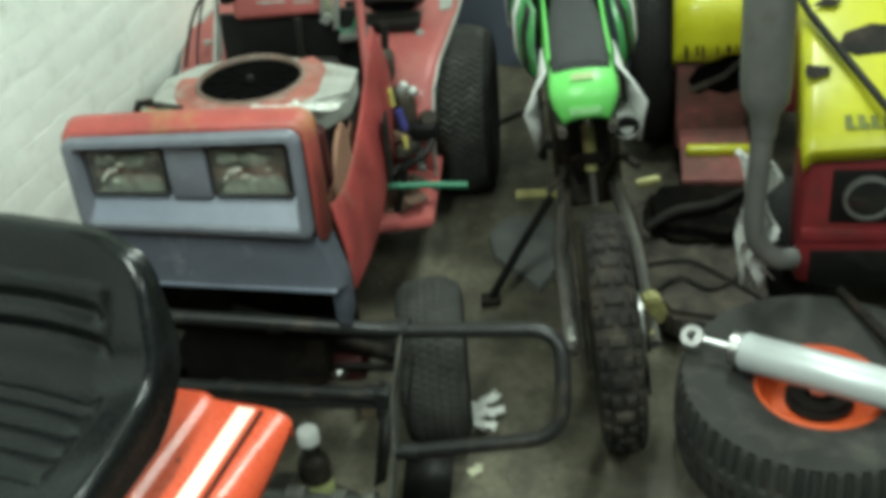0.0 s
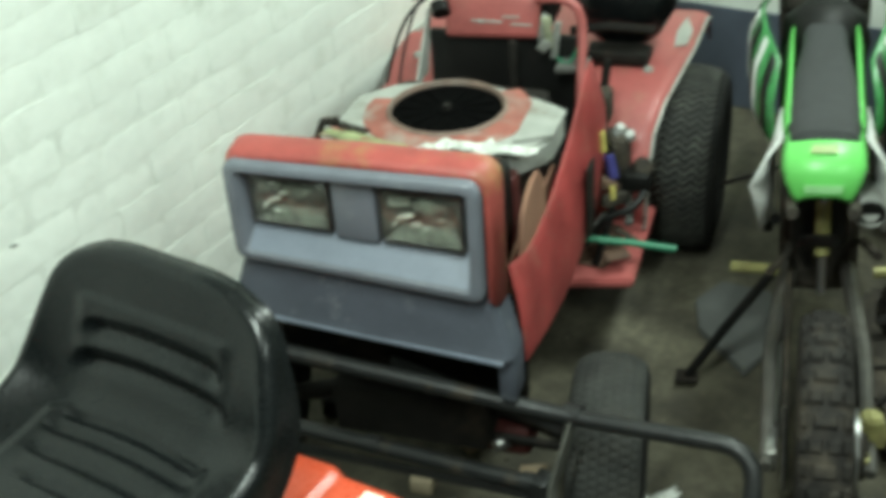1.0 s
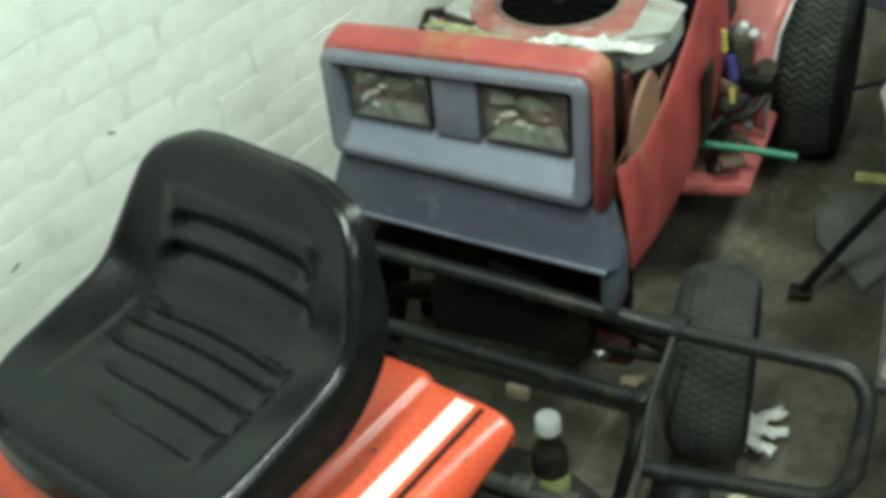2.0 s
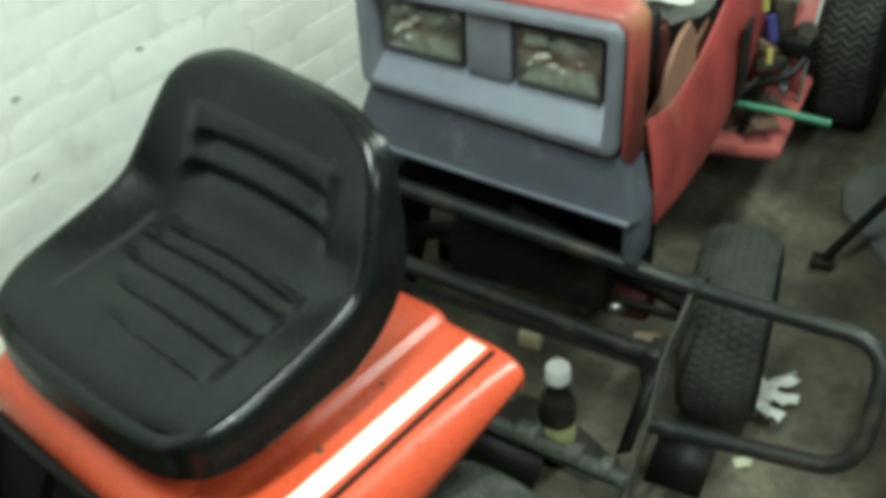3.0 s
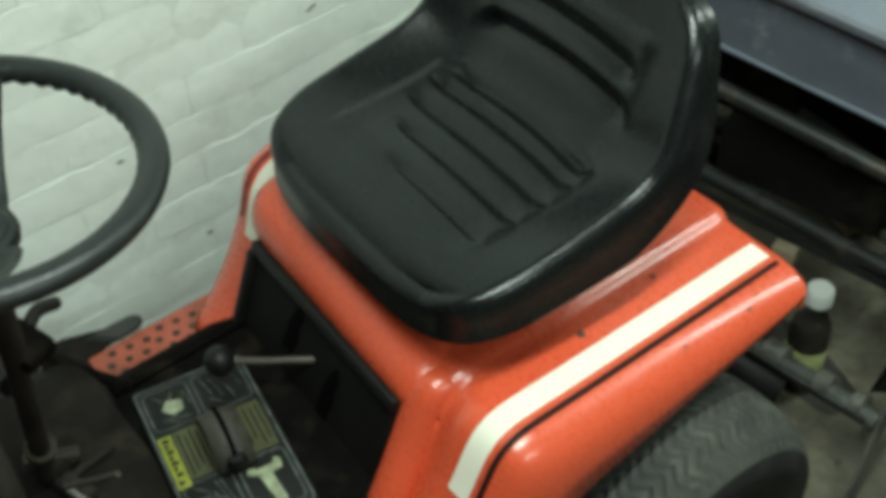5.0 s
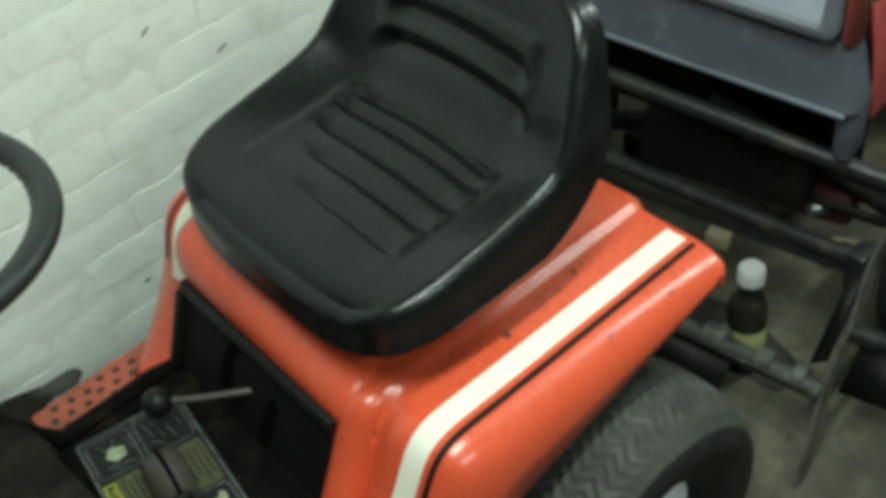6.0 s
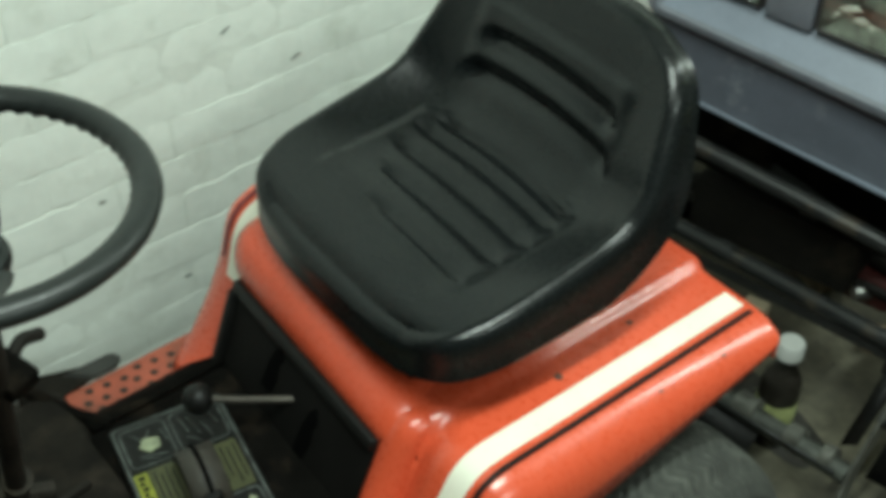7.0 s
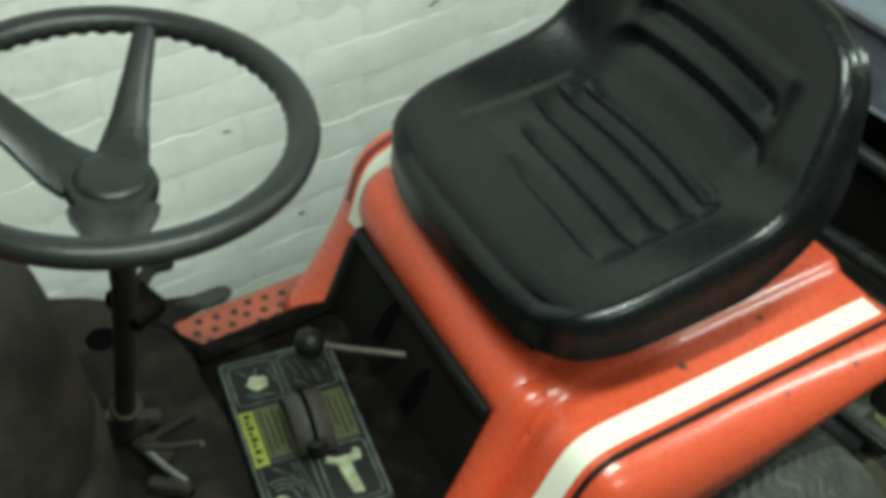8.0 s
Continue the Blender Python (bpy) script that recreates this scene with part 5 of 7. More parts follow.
part("dash_hoop", tube(smooth_path([(0.075, 0.985, 0.830), (0.130, 0.985, 0.834), (0.170, 0.980, 0.818), (0.186, 0.970, 0.77), (0.192, 0.93, 0.68), (0.20, 0.88, 0.58)], 6), 0.011, 10), RED, dash, "red bent dash frame")
part("dash_knob", tube([(-0.150, 0.975, 0.812), (-0.140, 0.955, 0.795)], 0.022, 14), BLACK, dash, "black rubber knob")
for k, (x, f, z, w, h, a) in enumerate(((0.098, 0.955, 0.775, 0.007, 0.075, 12), (0.112, 0.950, 0.765, 0.010, 0.085, -4), (0.128, 0.958, 0.745, 0.008, 0.10, 6), (0.104, 0.945, 0.735, 0.012, 0.03, 40))):
    part("torn_insulation", box((-w, -0.003, -h / 2), (w, 0.003, h / 2), 0.002, pose(x, f, z, 12, a, 8 * k)), PALE_METAL if k != 1 else STRIP, red, "pale torn insulation")
part("dash_bracket", plate([(0.84, 0.66), (0.93, 0.66), (0.98, 0.80), (0.96, 0.80)], -0.178, -0.172, Matrix(((0, 0, 1, 0), (1, 0, 0, 0), (0, 1, 0, 0), (0, 0, 0, 1)))), PALE_METAL, red, "pale bent bracket")
part("steering_post", tube([(0.0, 1.05, 0.50), (0.0, 1.07, 0.80), (0.0, 1.10, 0.98)], 0.014, 10), DARK, red)
part("steering_boss", lathe([(0.0005, 0.03), (0.05, 0.025), (0.055, 0.0), (0.03, -0.02)], 20, pose(0.0, 1.10, 0.98, -20, 0, 0)), BLACK, red)
bars = part("handle_tube", tube(smooth_path([(-0.20, 1.00, 0.84), (-0.12, 1.05, 0.90), (-0.02, 1.10, 0.93), (0.05, 1.02, 0.88)], 6), 0.010, 10), ALU, red, "bent bare metal handle")
part("handle_grip", tube([(-0.225, 0.985, 0.825), (-0.195, 1.0, 0.845)], 0.017, 12), BLACK, bars)
part("control_cable", tube(smooth_path([(-0.12, 1.02, 0.86), (-0.21, 0.93, 0.80), (-0.245, 0.85, 0.68), (-0.24, 0.76, 0.55)], 8), 0.0045, 8), BLACK, red)
part("control_cable", tube(smooth_path([(-0.05, 1.04, 0.88), (-0.18, 0.98, 0.84), (-0.225, 0.90, 0.70), (-0.215, 0.80, 0.55)], 8), 0.0035, 8), BLACK, red)
part("green_lead", tube(smooth_path([(0.12, 0.975, 0.70), (0.155, 0.955, 0.69), (0.18, 0.965, 0.73)], 6), 0.004, 8), GREEN_DARK, red)
# lifted black seat behind the dash
rows = []
for k in range(22):
    q = k / 21
    zz = 0.575 + 0.42 * q
    rr = math.sqrt(max(0.02, 1 - abs(2 * q - 1) ** 3.5)) * (1 + 0.035 * math.cos(q * 22))
    rows.append([(0.222 + 0.130 * rr * math.copysign(abs(math.cos(t)) ** 0.7, math.cos(t)), 1.34 + 0.06 * q + 0.085 * rr * math.copysign(abs(math.sin(t)) ** 0.7, math.sin(t)), zz) for t in [2 * math.pi * m / 28 for m in range(28)]])
part("seat", grid(rows, True), VINYL, red, "black folded seat behind the dash")
part("seat_strap", tube([(0.10, 1.255, 0.64), (0.20, 1.245, 0.66), (0.31, 1.26, 0.65)], 0.012, 8), DARK, red)
part("seat_hinge", box((0.14, 1.22, 0.565), (0.30, 1.30, 0.60), 0.01), DARK, red)
for k, (x, f, z, l, a) in enumerate(((-0.02, 1.12, 0.86, 0.14, 20), (0.04, 1.16, 0.90, 0.12, -30), (-0.07, 1.10, 0.90, 0.10, 70), (0.09, 1.10, 0.86, 0.08, 10))):
    part("linkage_bar", box((-l / 2, -0.010, -0.008), (l / 2, 0.010, 0.008), 0.004, pose(x, f, z, 10, -12 + 9 * k, a)), DARK if k % 2 else MUD, red)
part("tank", box((-0.10, 1.06, 0.70), (0.09, 1.22, 0.86), 0.03, seg=3), BLACK, red, "black box behind the dash")
part("side_grip", tube([(0.30, 1.30, 0.775), (0.43, 1.295, 0.776)], 0.013, 10), BLACK, red, "black lever grip")
part("brake_lever", tube(smooth_path([(0.20, 0.96, 0.45), (0.235, 0.95, 0.60), (0.245, 0.97, 0.70)], 6), 0.010, 8), DARK, red)
part("lever_plate", box((0.20, 0.93, 0.655), (0.275, 0.99, 0.672), 0.006, pose(0, 0, 0, 0, -6, 0)), SWING_GREY, red)
part("lever_knuckle", box((0.205, 0.90, 0.56), (0.262, 0.97, 0.645), 0.018, seg=3), MUD, red)
part("lever_rod", tube(smooth_path([(0.235, 0.92, 0.60), (0.262, 0.90, 0.53), (0.27, 0.93, 0.44), (0.25, 0.98, 0.36)], 6), 0.008, 8), MUD, red)

# rear fenders, footboards, wheels
FPATH = [(1.70, 0.47), (1.68, 0.53), (1.62, 0.556), (1.40, 0.562), (1.22, 0.560), (1.12, 0.545), (1.04, 0.50), (0.995, 0.40), (0.975, 0.27)]
FENDER_EDGE = lambda f: lerp(f, [0.95, 1.02, 1.2, 1.45, 1.7], [0.335, 0.340, 0.372, 0.396, 0.40])
for side in (-1, 1):
    rows = []
    for f, z in FPATH:
        e = FENDER_EDGE(f)
        rows.append([(side * x, f, z - d) for x, d in ((0.15, 0.02), (0.16, 0.004), (0.18, 0.0), (0.26, 0.0), (e - 0.03, 0.001), (e - 0.012, 0.004), (e - 0.003, 0.012), (e, 0.028))])
    fd = solid(part("rear_fender", grid(rows), RED, red, "faded red rear fender"), 0.004, 0.0)
    part("fender_patch", plate([(0.345, 1.36), (0.375, 1.38), (0.378, 1.47), (0.352, 1.56), (0.338, 1.45)], 0.560, 0.566, Matrix.Diagonal((side, 1, 1, 1))), PALE_METAL, fd, "bare patch in the paint")
    part("fender_bolt", lathe([(0.0005, 0.570), (0.012, 0.568), (0.014, 0.560)], 12, Matrix.Translation((side * 0.30, 1.22, 0)), caps=False), PALE_METAL, fd)
    part("fender_beading", tube([(side * FENDER_EDGE(f), f, z - 0.018) for f, z in FPATH[1:]], 0.0055, 8), PALE_METAL, fd, "pale edge beading")
    x0, x1 = sorted((side * 0.15, side * 0.345))
    part("footboard", plate([(x0, 0.72), (x1 - (0.0 if side < 0 else 0.0), 0.76), (x1, 1.10), (x0, 1.10)], 0.222, 0.246, None, 0.006), RED, red, "red footboard with worn corner")
    wheel(red, pose(side * 0.388, 1.36, 0.252, 0, 0, 0 if side > 0 else 180), 0.245, 0.20, 0.11, RUBBER, PALE_METAL, "turf", label="black turf tyre")
    wheel(red, pose(side * 0.385, 0.245, 0.195, 0, 0, (6 if side > 0 else 186)), 0.191, 0.15, 0.085, RUBBER_GREY, PALE_METAL, "rib", label="grey dusty front tyre")
part("front_axle", tube([(-0.34, 0.245, 0.20), (-0.1, 0.26, 0.27), (0.1, 0.26, 0.27), (0.34, 0.245, 0.20)], 0.020, 10), DARK, red)
part("axle_bracket", box((0.12, 0.22, 0.15), (0.23, 0.31, 0.225), 0.02, seg=3), RED_GRIME, red, "dark red axle bracket")
part("axle_pin", tube([(0.165, 0.19, 0.20), (0.185, 0.215, 0.20)], 0.014, 12), STEEL, red)
part("chassis", box((-0.16, 0.15, 0.22), (0.16, 1.62, 0.34), 0.01), DARK, red)
part("steering_arm", tube([(0.10, 0.20, 0.22), (0.31, 0.22, 0.20)], 0.010, 8), DARK, red)
part("tub", box((-0.16, 1.02, 0.30), (0.16, 1.66, 0.552), 0.02), RED, red)
# pedals, wires and green rod on the footboard
part("pedal_arm", tube(smooth_path([(0.25, 0.80, 0.25), (0.27, 0.84, 0.33), (0.285, 0.90, 0.40), (0.32, 0.93, 0.42)], 6), 0.009, 8), BLACK, red, "black pedal arm")
part("pedal_pad", box((0.29, 0.90, 0.395), (0.355, 0.955, 0.44), 0.008), BLACK, red)
part("pedal_spring", tube([(0.25 + 0.008 * math.cos(t), 0.86 + t * 0.006, 0.42 + 0.008 * math.sin(t)) for t in np.linspace(0, 20, 60)], 0.002, 5), STEEL, red)
part("linkage_block", box((0.245, 0.92, 0.40), (0.30, 1.0, 0.52), 0.012), MUD, red)
for k, (x, f, z) in enumerate(((0.275, 0.955, 0.53), (0.30, 0.96, 0.515), (0.262, 0.93, 0.50))):
    part("linkage_cap", lathe([(0.0005, 0.016), (0.010, 0.014), (0.013, 0.006), (0.013, -0.012)], 12, pose(x, f, z, 10 + 30 * k, 25 - 20 * k, 0)), BIKE_WHITE if k < 2 else STEEL, red)
part("wire_sleeve", tube([(0.268, 0.78, 0.615), (0.273, 0.775, 0.57)], 0.007, 10), DULL_YELLOW, red, "yellow wire sleeve")
part("wire_sleeve", tube([(0.283, 0.785, 0.555), (0.296, 0.775, 0.505)], 0.011, 10), DULL_BLUE, red, "blue wire sleeve")
part("wire_sleeve", tube([(0.296, 0.757, 0.495), (0.299, 0.75, 0.465)], 0.0065, 10), DULL_YELLOW, red, "yellow wire sleeve")
for k, (x, f, z, l, w, h, a, b) in enumerate(((0.285, 0.86, 0.40, 0.10, 0.012, 0.03, 70, 20), (0.31, 0.90, 0.36, 0.12, 0.010, 0.018, 100, -15), (0.265, 0.84, 0.45, 0.07, 0.014, 0.022, 40, 35), (0.325, 0.84, 0.31, 0.09, 0.010, 0.012, 15, 40), (0.245, 0.90, 0.30, 0.10, 0.012, 0.03, 85, 5), (0.30, 0.80, 0.285, 0.06, 0.02, 0.008, 30, 0))):
    part("linkage", box((-l / 2, -w, -h / 2), (l / 2, w, h / 2), 0.005, pose(x, f, z, 0, b, a)), (MUD, SWING_GREY, RUST_BROWN)[k % 3], red, "grimy pedal linkage")
part("linkage_pipe", tube(smooth_path([(0.22, 0.80, 0.30), (0.27, 0.83, 0.36), (0.325, 0.85, 0.385), (0.345, 0.90, 0.40)], 6), 0.009, 8), BLACK, red)
part("linkage_cover", lathe([(0.0005, 0.02), (0.018, 0.018), (0.026, 0.006), (0.026, -0.02)], 16, pose(0.335, 0.945, 0.44, 60, 20, 0)), MUD, red)
part("worn_patch", plate([(0.20, 0.80), (0.27, 0.79), (0.30, 0.86), (0.28, 0.98), (0.22, 1.0)], 0.2465, 0.2485), RUST_BROWN, red, "worn brown patch")
part("green_rod", tube([(0.20, 0.70, 0.385), (0.345, 0.715, 0.378), (0.445, 0.724, 0.368)], 0.008, 10), GREEN_DARK, red, "dark green painted rod")

SWING = mat("muddy_grey_alloy", (0.10, 0.096, 0.086), 0.5, metal=0.3, vary=0.25, scale=20, dirt=(0.06, 0.05, 0.035), dirt_amount=0.4, dirt_scale=18)
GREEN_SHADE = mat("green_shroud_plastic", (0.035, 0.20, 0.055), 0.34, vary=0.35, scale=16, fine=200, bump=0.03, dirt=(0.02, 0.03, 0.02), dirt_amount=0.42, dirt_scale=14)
GREEN_BIKE = mat("bright_green_plastic", (0.15, 0.60, 0.13), 0.34, vary=0.06, scale=12, fine=200, bump=0.03, dirt=(0.06, 0.25, 0.05), dirt_amount=0.08, dirt_scale=12)
# ---- green dirt bike on its side stand ----
bike = thing("dirt_bike", pose(1.348, 4.047, 0.0, 0, 0, 15.5) @ pose(0, 0, 0, 0, -3.5, 0), "muddy lime green dirt bike leaning on its side stand", "motorcycle")
R_B = 0.275
wheel(bike, pose(0.012, -0.11, 0.268, 0, 0, 0), 0.256, 0.098, 0.18, RUBBER_MUD, DARK, "knob", 0.02, "muddy knobbly rear tyre")
wheel(bike, pose(0, 1.15, R_B + 0.02, 0, 0, 0), R_B, 0.085, 0.21, RUBBER_MUD, DARK, "knob", 0.02)
SHROUD = (((0.092, 0.56, 0.76), (0.125, 0.66, 0.80), (0.135, 0.76, 0.81), (0.11, 0.86, 0.80)), ((0.105, 0.48, 0.70), (0.150, 0.60, 0.74), (0.160, 0.74, 0.76), (0.14, 0.88, 0.75)), ((0.100, 0.42, 0.64), (0.145, 0.54, 0.66), (0.160, 0.68, 0.68), (0.15, 0.84, 0.68)), ((0.095, 0.43, 0.62), (0.125, 0.54, 0.60), (0.140, 0.66, 0.60), (0.13, 0.78, 0.60)))


def shroud_point(side, a, b):
    """A point just outside the radiator shroud: a down it, b along it."""
    a, b = min(0.999, a) * 3, min(0.999, max(0.0, b)) * 3
    i, j = int(a), int(b)
    p, q = a - i, b - j
    at = [Vector(SHROUD[i][j]) * (1 - p) * (1 - q), Vector(SHROUD[i + 1][j]) * p * (1 - q), Vector(SHROUD[i][j + 1]) * (1 - p) * q, Vector(SHROUD[i + 1][j + 1]) * p * q]
    v = at[0] + at[1] + at[2] + at[3]
    return Vector((side * (v.x + 0.004), v.y, v.z + 0.002))


for side in (-1, 1):
    arm = part("swingarm", tube([(side * 0.092 + 0.004, -0.17, 0.272), (side * 0.090, 0.14, 0.31), (side * 0.062, 0.42, 0.33)], [0.013, 0.016, 0.020], 8), SWING, bike, "muddy grey swingarm")
    part("axle_block", box((side * 0.082 - 0.010, -0.155, 0.245), (side * 0.082 + 0.014, -0.07, 0.292), 0.006), GOLD if side > 0 else STEEL, arm)
    part("footpeg", tube([(side * 0.10 + 0.02, 0.475, 0.283), (side * (0.205 if side < 0 else 0.165) + 0.015, 0.478, 0.287)], 0.013, 8), GOLD, bike, "muddy yellow footpeg")
    part("subframe_rail", tube([(side * 0.055, 0.10, 0.66), (side * 0.065, 0.30, 0.60), (side * 0.06, 0.52, 0.50)], 0.011, 8), MUD, bike)
    part("side_plate", grid([[(side * x, f, z) for x, f, z in row] for row in (((0.080, 0.24, 0.745), (0.086, 0.34, 0.74), (0.086, 0.44, 0.71)), ((0.112, 0.180, 0.725), (0.100, 0.30, 0.70), (0.096, 0.44, 0.66)), ((0.136, 0.150, 0.690), (0.106, 0.27, 0.65), (0.10, 0.42, 0.60)), ((0.126, 0.160, 0.64), (0.106, 0.24, 0.61), (0.10, 0.34, 0.58)), ((0.118, 0.175, 0.578), (0.108, 0.20, 0.578), (0.100, 0.26, 0.57)))]), BIKE_WHITE, bike, "scuffed white side plate").modifiers.new("thickness", "SOLIDIFY").thickness = 0.005
    sh = part("radiator_shroud", grid([[(side * x, f, z) for x, f, z in row] for row in SHROUD]), GREEN_SHADE, bike, "green shroud with white and black graphics")
    solid(sh, 0.005)
    for b0, wide, material in ((0.02, 0.10, BLACK), (0.20, 0.06, BIKE_WHITE), (0.34, 0.12, BLACK), (0.54, 0.07, BIKE_WHITE), (0.68, 0.14, BLACK)):
        strip = [[shroud_point(side, a, b0 + 0.16 * a + wide * q * (1 - 0.55 * a)) for q in (0, 0.5, 1)] for a in np.linspace(0.04, 0.94, 8)]
        solid(part("shroud_graphic", grid(strip), material, sh), 0.002, 0.0)
    solid(part("green_flank", grid([[(side * (0.070 + 0.012 * q), f, z - 0.045 * q) for f, z in ((0.30, 0.752), (0.44, 0.750), (0.58, 0.752), (0.72, 0.768))] for q in (0, 0.5, 1.1)]), GREEN_BIKE, bike, "green plastic strip along the seat"), 0.005)
    part("fork_leg", tube([(side * 0.085, 1.15, R_B + 0.02), (side * 0.085, 0.92, 0.80)], 0.020, 10), MUD, bike)
# rear mudguard
rows = []
for f, z, w in ((0.156, 0.663, 0.049), (0.153, 0.672, 0.053), (0.155, 0.685, 0.060), (0.160, 0.705, 0.069), (0.172, 0.728, 0.075), (0.20, 0.742, 0.075), (0.25, 0.748, 0.072), (0.32, 0.745, 0.066)):
    rows.append([(w * a, f + 0.012 * abs(a) ** 2, z - 0.018 * abs(a) ** 3) for a in np.linspace(-1, 1, 13)])
tail = solid(part("rear_mudguard", grid(rows), GREEN_BIKE, bike, "lime green rear mudguard"), 0.006, 0.0)
part("tail_badge", plate([(-0.026, 0), (0.026, 0), (0.022, 0.018), (-0.022, 0.018)], 0, 0.002, pose(0.0, 0.185, 0.742, 26, 0, 0)), mat("faded_badge", (0.32, 0.42, 0.16), 0.4), tail, "small faded badge")
part("tail_strip", plate([(-0.034, 0), (0.034, 0), (0.036, 0.016), (-0.036, 0.016)], 0, 0.002, pose(0.0, 0.1495, 0.676, 80, 0, 0)), mat("pale_green_strip_plastic", (0.28, 0.60, 0.26), 0.4), tail, "pale green strip")
rows = []
for f, z, w in ((0.225, 0.745, 0.056), (0.24, 0.760, 0.066), (0.34, 0.766, 0.072), (0.50, 0.762, 0.066), (0.66, 0.768, 0.050), (0.78, 0.788, 0.046), (0.84, 0.785, 0.044)):
    rows.append([(w * math.copysign(abs(math.cos(t)) ** 0.6, math.cos(t)), f, z - 0.045 + 0.047 * math.copysign(abs(math.sin(t)) ** 0.6, math.sin(t))) for t in [2 * math.pi * k / 20 for k in range(20)]])
bm = grid(rows, True)
bm.verts.ensure_lookup_table()
bm.faces.new([bm.verts[k] for k in range(20)]), bm.faces.new([bm.verts[len(rows) * 20 - 20 + k] for k in range(20)])
part("seat", bm, SEAT_GREY, bike, "charcoal cloth seat")
part("fuel_tank", lathe([(0.0005, 0.10), (0.05, 0.095), (0.09, 0.06), (0.10, 0.0), (0.08, -0.08)], 24, pose(0, 0.78, 0.70)), BLACK, bike)
part("engine", box((-0.085, 0.44, 0.24), (0.085, 0.78, 0.50), 0.04, seg=3), MUD, bike, "muddy engine")
part("cylinder_head", box((-0.07, 0.62, 0.48), (0.07, 0.76, 0.64), 0.02), MUD, bike)
part("airbox", box((-0.06, 0.36, 0.40), (0.06, 0.47, 0.66), 0.03, seg=3), BLACK, bike)
part("rear_shock", tube([(0.005, 0.28, 0.36), (0.005, 0.32, 0.62)], 0.008, 10), STEEL, bike)
part("shock_spring", tube([(0.004 + 0.012 * math.cos(t), 0.286 + 0.012 * math.sin(t) + 0.030 * t / 76, 0.45 + 0.11 * t / 76) for t in np.linspace(0, 76, 260)], 0.004, 6), GOLD, bike, "yellow coil spring")
sil = part("silencer", tube([(0.085, 0.56, 0.47), (0.088, 0.40, 0.55), (0.088, 0.26, 0.602), (0.087, 0.175, 0.620)], [0.020, 0.030, 0.032, 0.030], 18), PALE_METAL, bike, "short grey silencer")
part("silencer_mouth", lathe([(0.0005, -0.002), (0.017, -0.002), (0.019, 0.004), (0.029, 0.002)], 20, Matrix.Translation((0.087, 0.172, 0.620)) @ pose(0, 0, 0, 95, 0, 0), caps=False), BLACK, sil)
part("chain_run", tube([(-0.056, -0.13, 0.215), (-0.060, 0.44, 0.27), (-0.060, 0.47, 0.31), (-0.060, 0.44, 0.345), (-0.056, -0.13, 0.32)], 0.007, 6), MUD, bike, "muddy drive chain")
part("sprocket", lathe([(0.0005, 0.004), (0.075, 0.004), (0.082, 0), (0.075, -0.004), (0.0005, -0.004)], 36, pose(-0.056, -0.11, 0.268) @ X90, caps=False), STEEL, bike)
part("chain_guide", box((-0.082, -0.02, 0.14), (-0.060, 0.30, 0.175), 0.008, pose(0, 0, 0.06, -6, 0, 0)), STEEL, bike)
part("brake_disc", lathe([(0.03, 0.003), (0.085, 0.003), (0.085, -0.003), (0.03, -0.003)], 36, pose(0.072, -0.11, 0.268) @ X90, closed=True), STEEL, bike)
# made-up dark filler standing for the shade between wheel and swingarm
part("disc_guard", plate([(-0.16, -0.10), (0.02, -0.13), (0.16, -0.04), (0.20, 0.06), (0.06, 0.05), (-0.06, -0.02), (-0.15, -0.02)], -0.003, 0.003, pose(0.076, -0.02, 0.24, 90, 0, 90), 0.001), DARK, bike, "dark filler plate for the shade beside the rear wheel")
part("hub_cover", lathe([(0.0005, 0.01), (0.04, 0.008), (0.05, 0.0), (0.05, -0.02)], 20, pose(0.085, -0.11, 0.268) @ X90, caps=False), MUD, bike)
for k, (x, f, z, dx, df, dz, r) in enumerate(((0.10, 0.36, 0.52, 0.02, 0.16, -0.10, 0.012), (0.115, 0.30, 0.44, -0.02, 0.18, -0.08, 0.010), (-0.09, 0.34, 0.50, -0.02, 0.16, -0.12, 0.012), (-0.10, 0.26, 0.42, 0.03, 0.2, -0.05, 0.009), (0.03, 0.26, 0.50, -0.05, 0.1, -0.12, 0.014))):
    part("frame_link", tube(smooth_path([(x, f, z), (x + dx * 1.2, f + df * 0.5, z + dz * 0.3), (x + dx, f + df, z + dz)], 5), r, 8), MUD if k % 2 else BLACK, bike)
part("cable", tube(smooth_path([(-0.10, 0.40, 0.58), (-0.19, 0.46, 0.52), (-0.20, 0.54, 0.47), (-0.09, 0.60, 0.48)], 8), 0.005, 6), BLACK, bike, "black cable looping out")
part("brake_caliper", plate([(-0.030, -0.034), (0.022, -0.038), (0.030, -0.006), (0.016, 0.030), (-0.012, 0.036), (-0.032, 0.010)], -0.020, 0.022, pose(0.100, -0.078, 0.306, 90, 0, 8), 0.006), GOLD, bike, "yellowed brake caliper")
stand = part("side_stand", tube([(-0.10, 0.43, 0.30), (-0.20, 0.40, 0.165), (-0.284, 0.372, 0.045)], 0.011, 8), BLACK, bike, "black side stand")
part("stand_foot", box((-0.312, 0.350, 0.037), (-0.262, 0.396, 0.046), 0.003), DARK, stand)
hb = part("handlebar", tube(smooth_path([(-0.34, 0.86, 0.93), (-0.20, 0.90, 0.94), (-0.09, 0.94, 0.90), (-0.04, 0.95, 0.865), (0.04, 0.95, 0.865), (0.09, 0.94, 0.90), (0.20, 0.90, 0.94), (0.34, 0.86, 0.93)], 6), 0.011, 10), BLACK, bike, "black handlebar")
part("crossbar", tube([(-0.12, 0.925, 0.918), (0.12, 0.925, 0.918)], 0.008, 8), BLACK, hb)
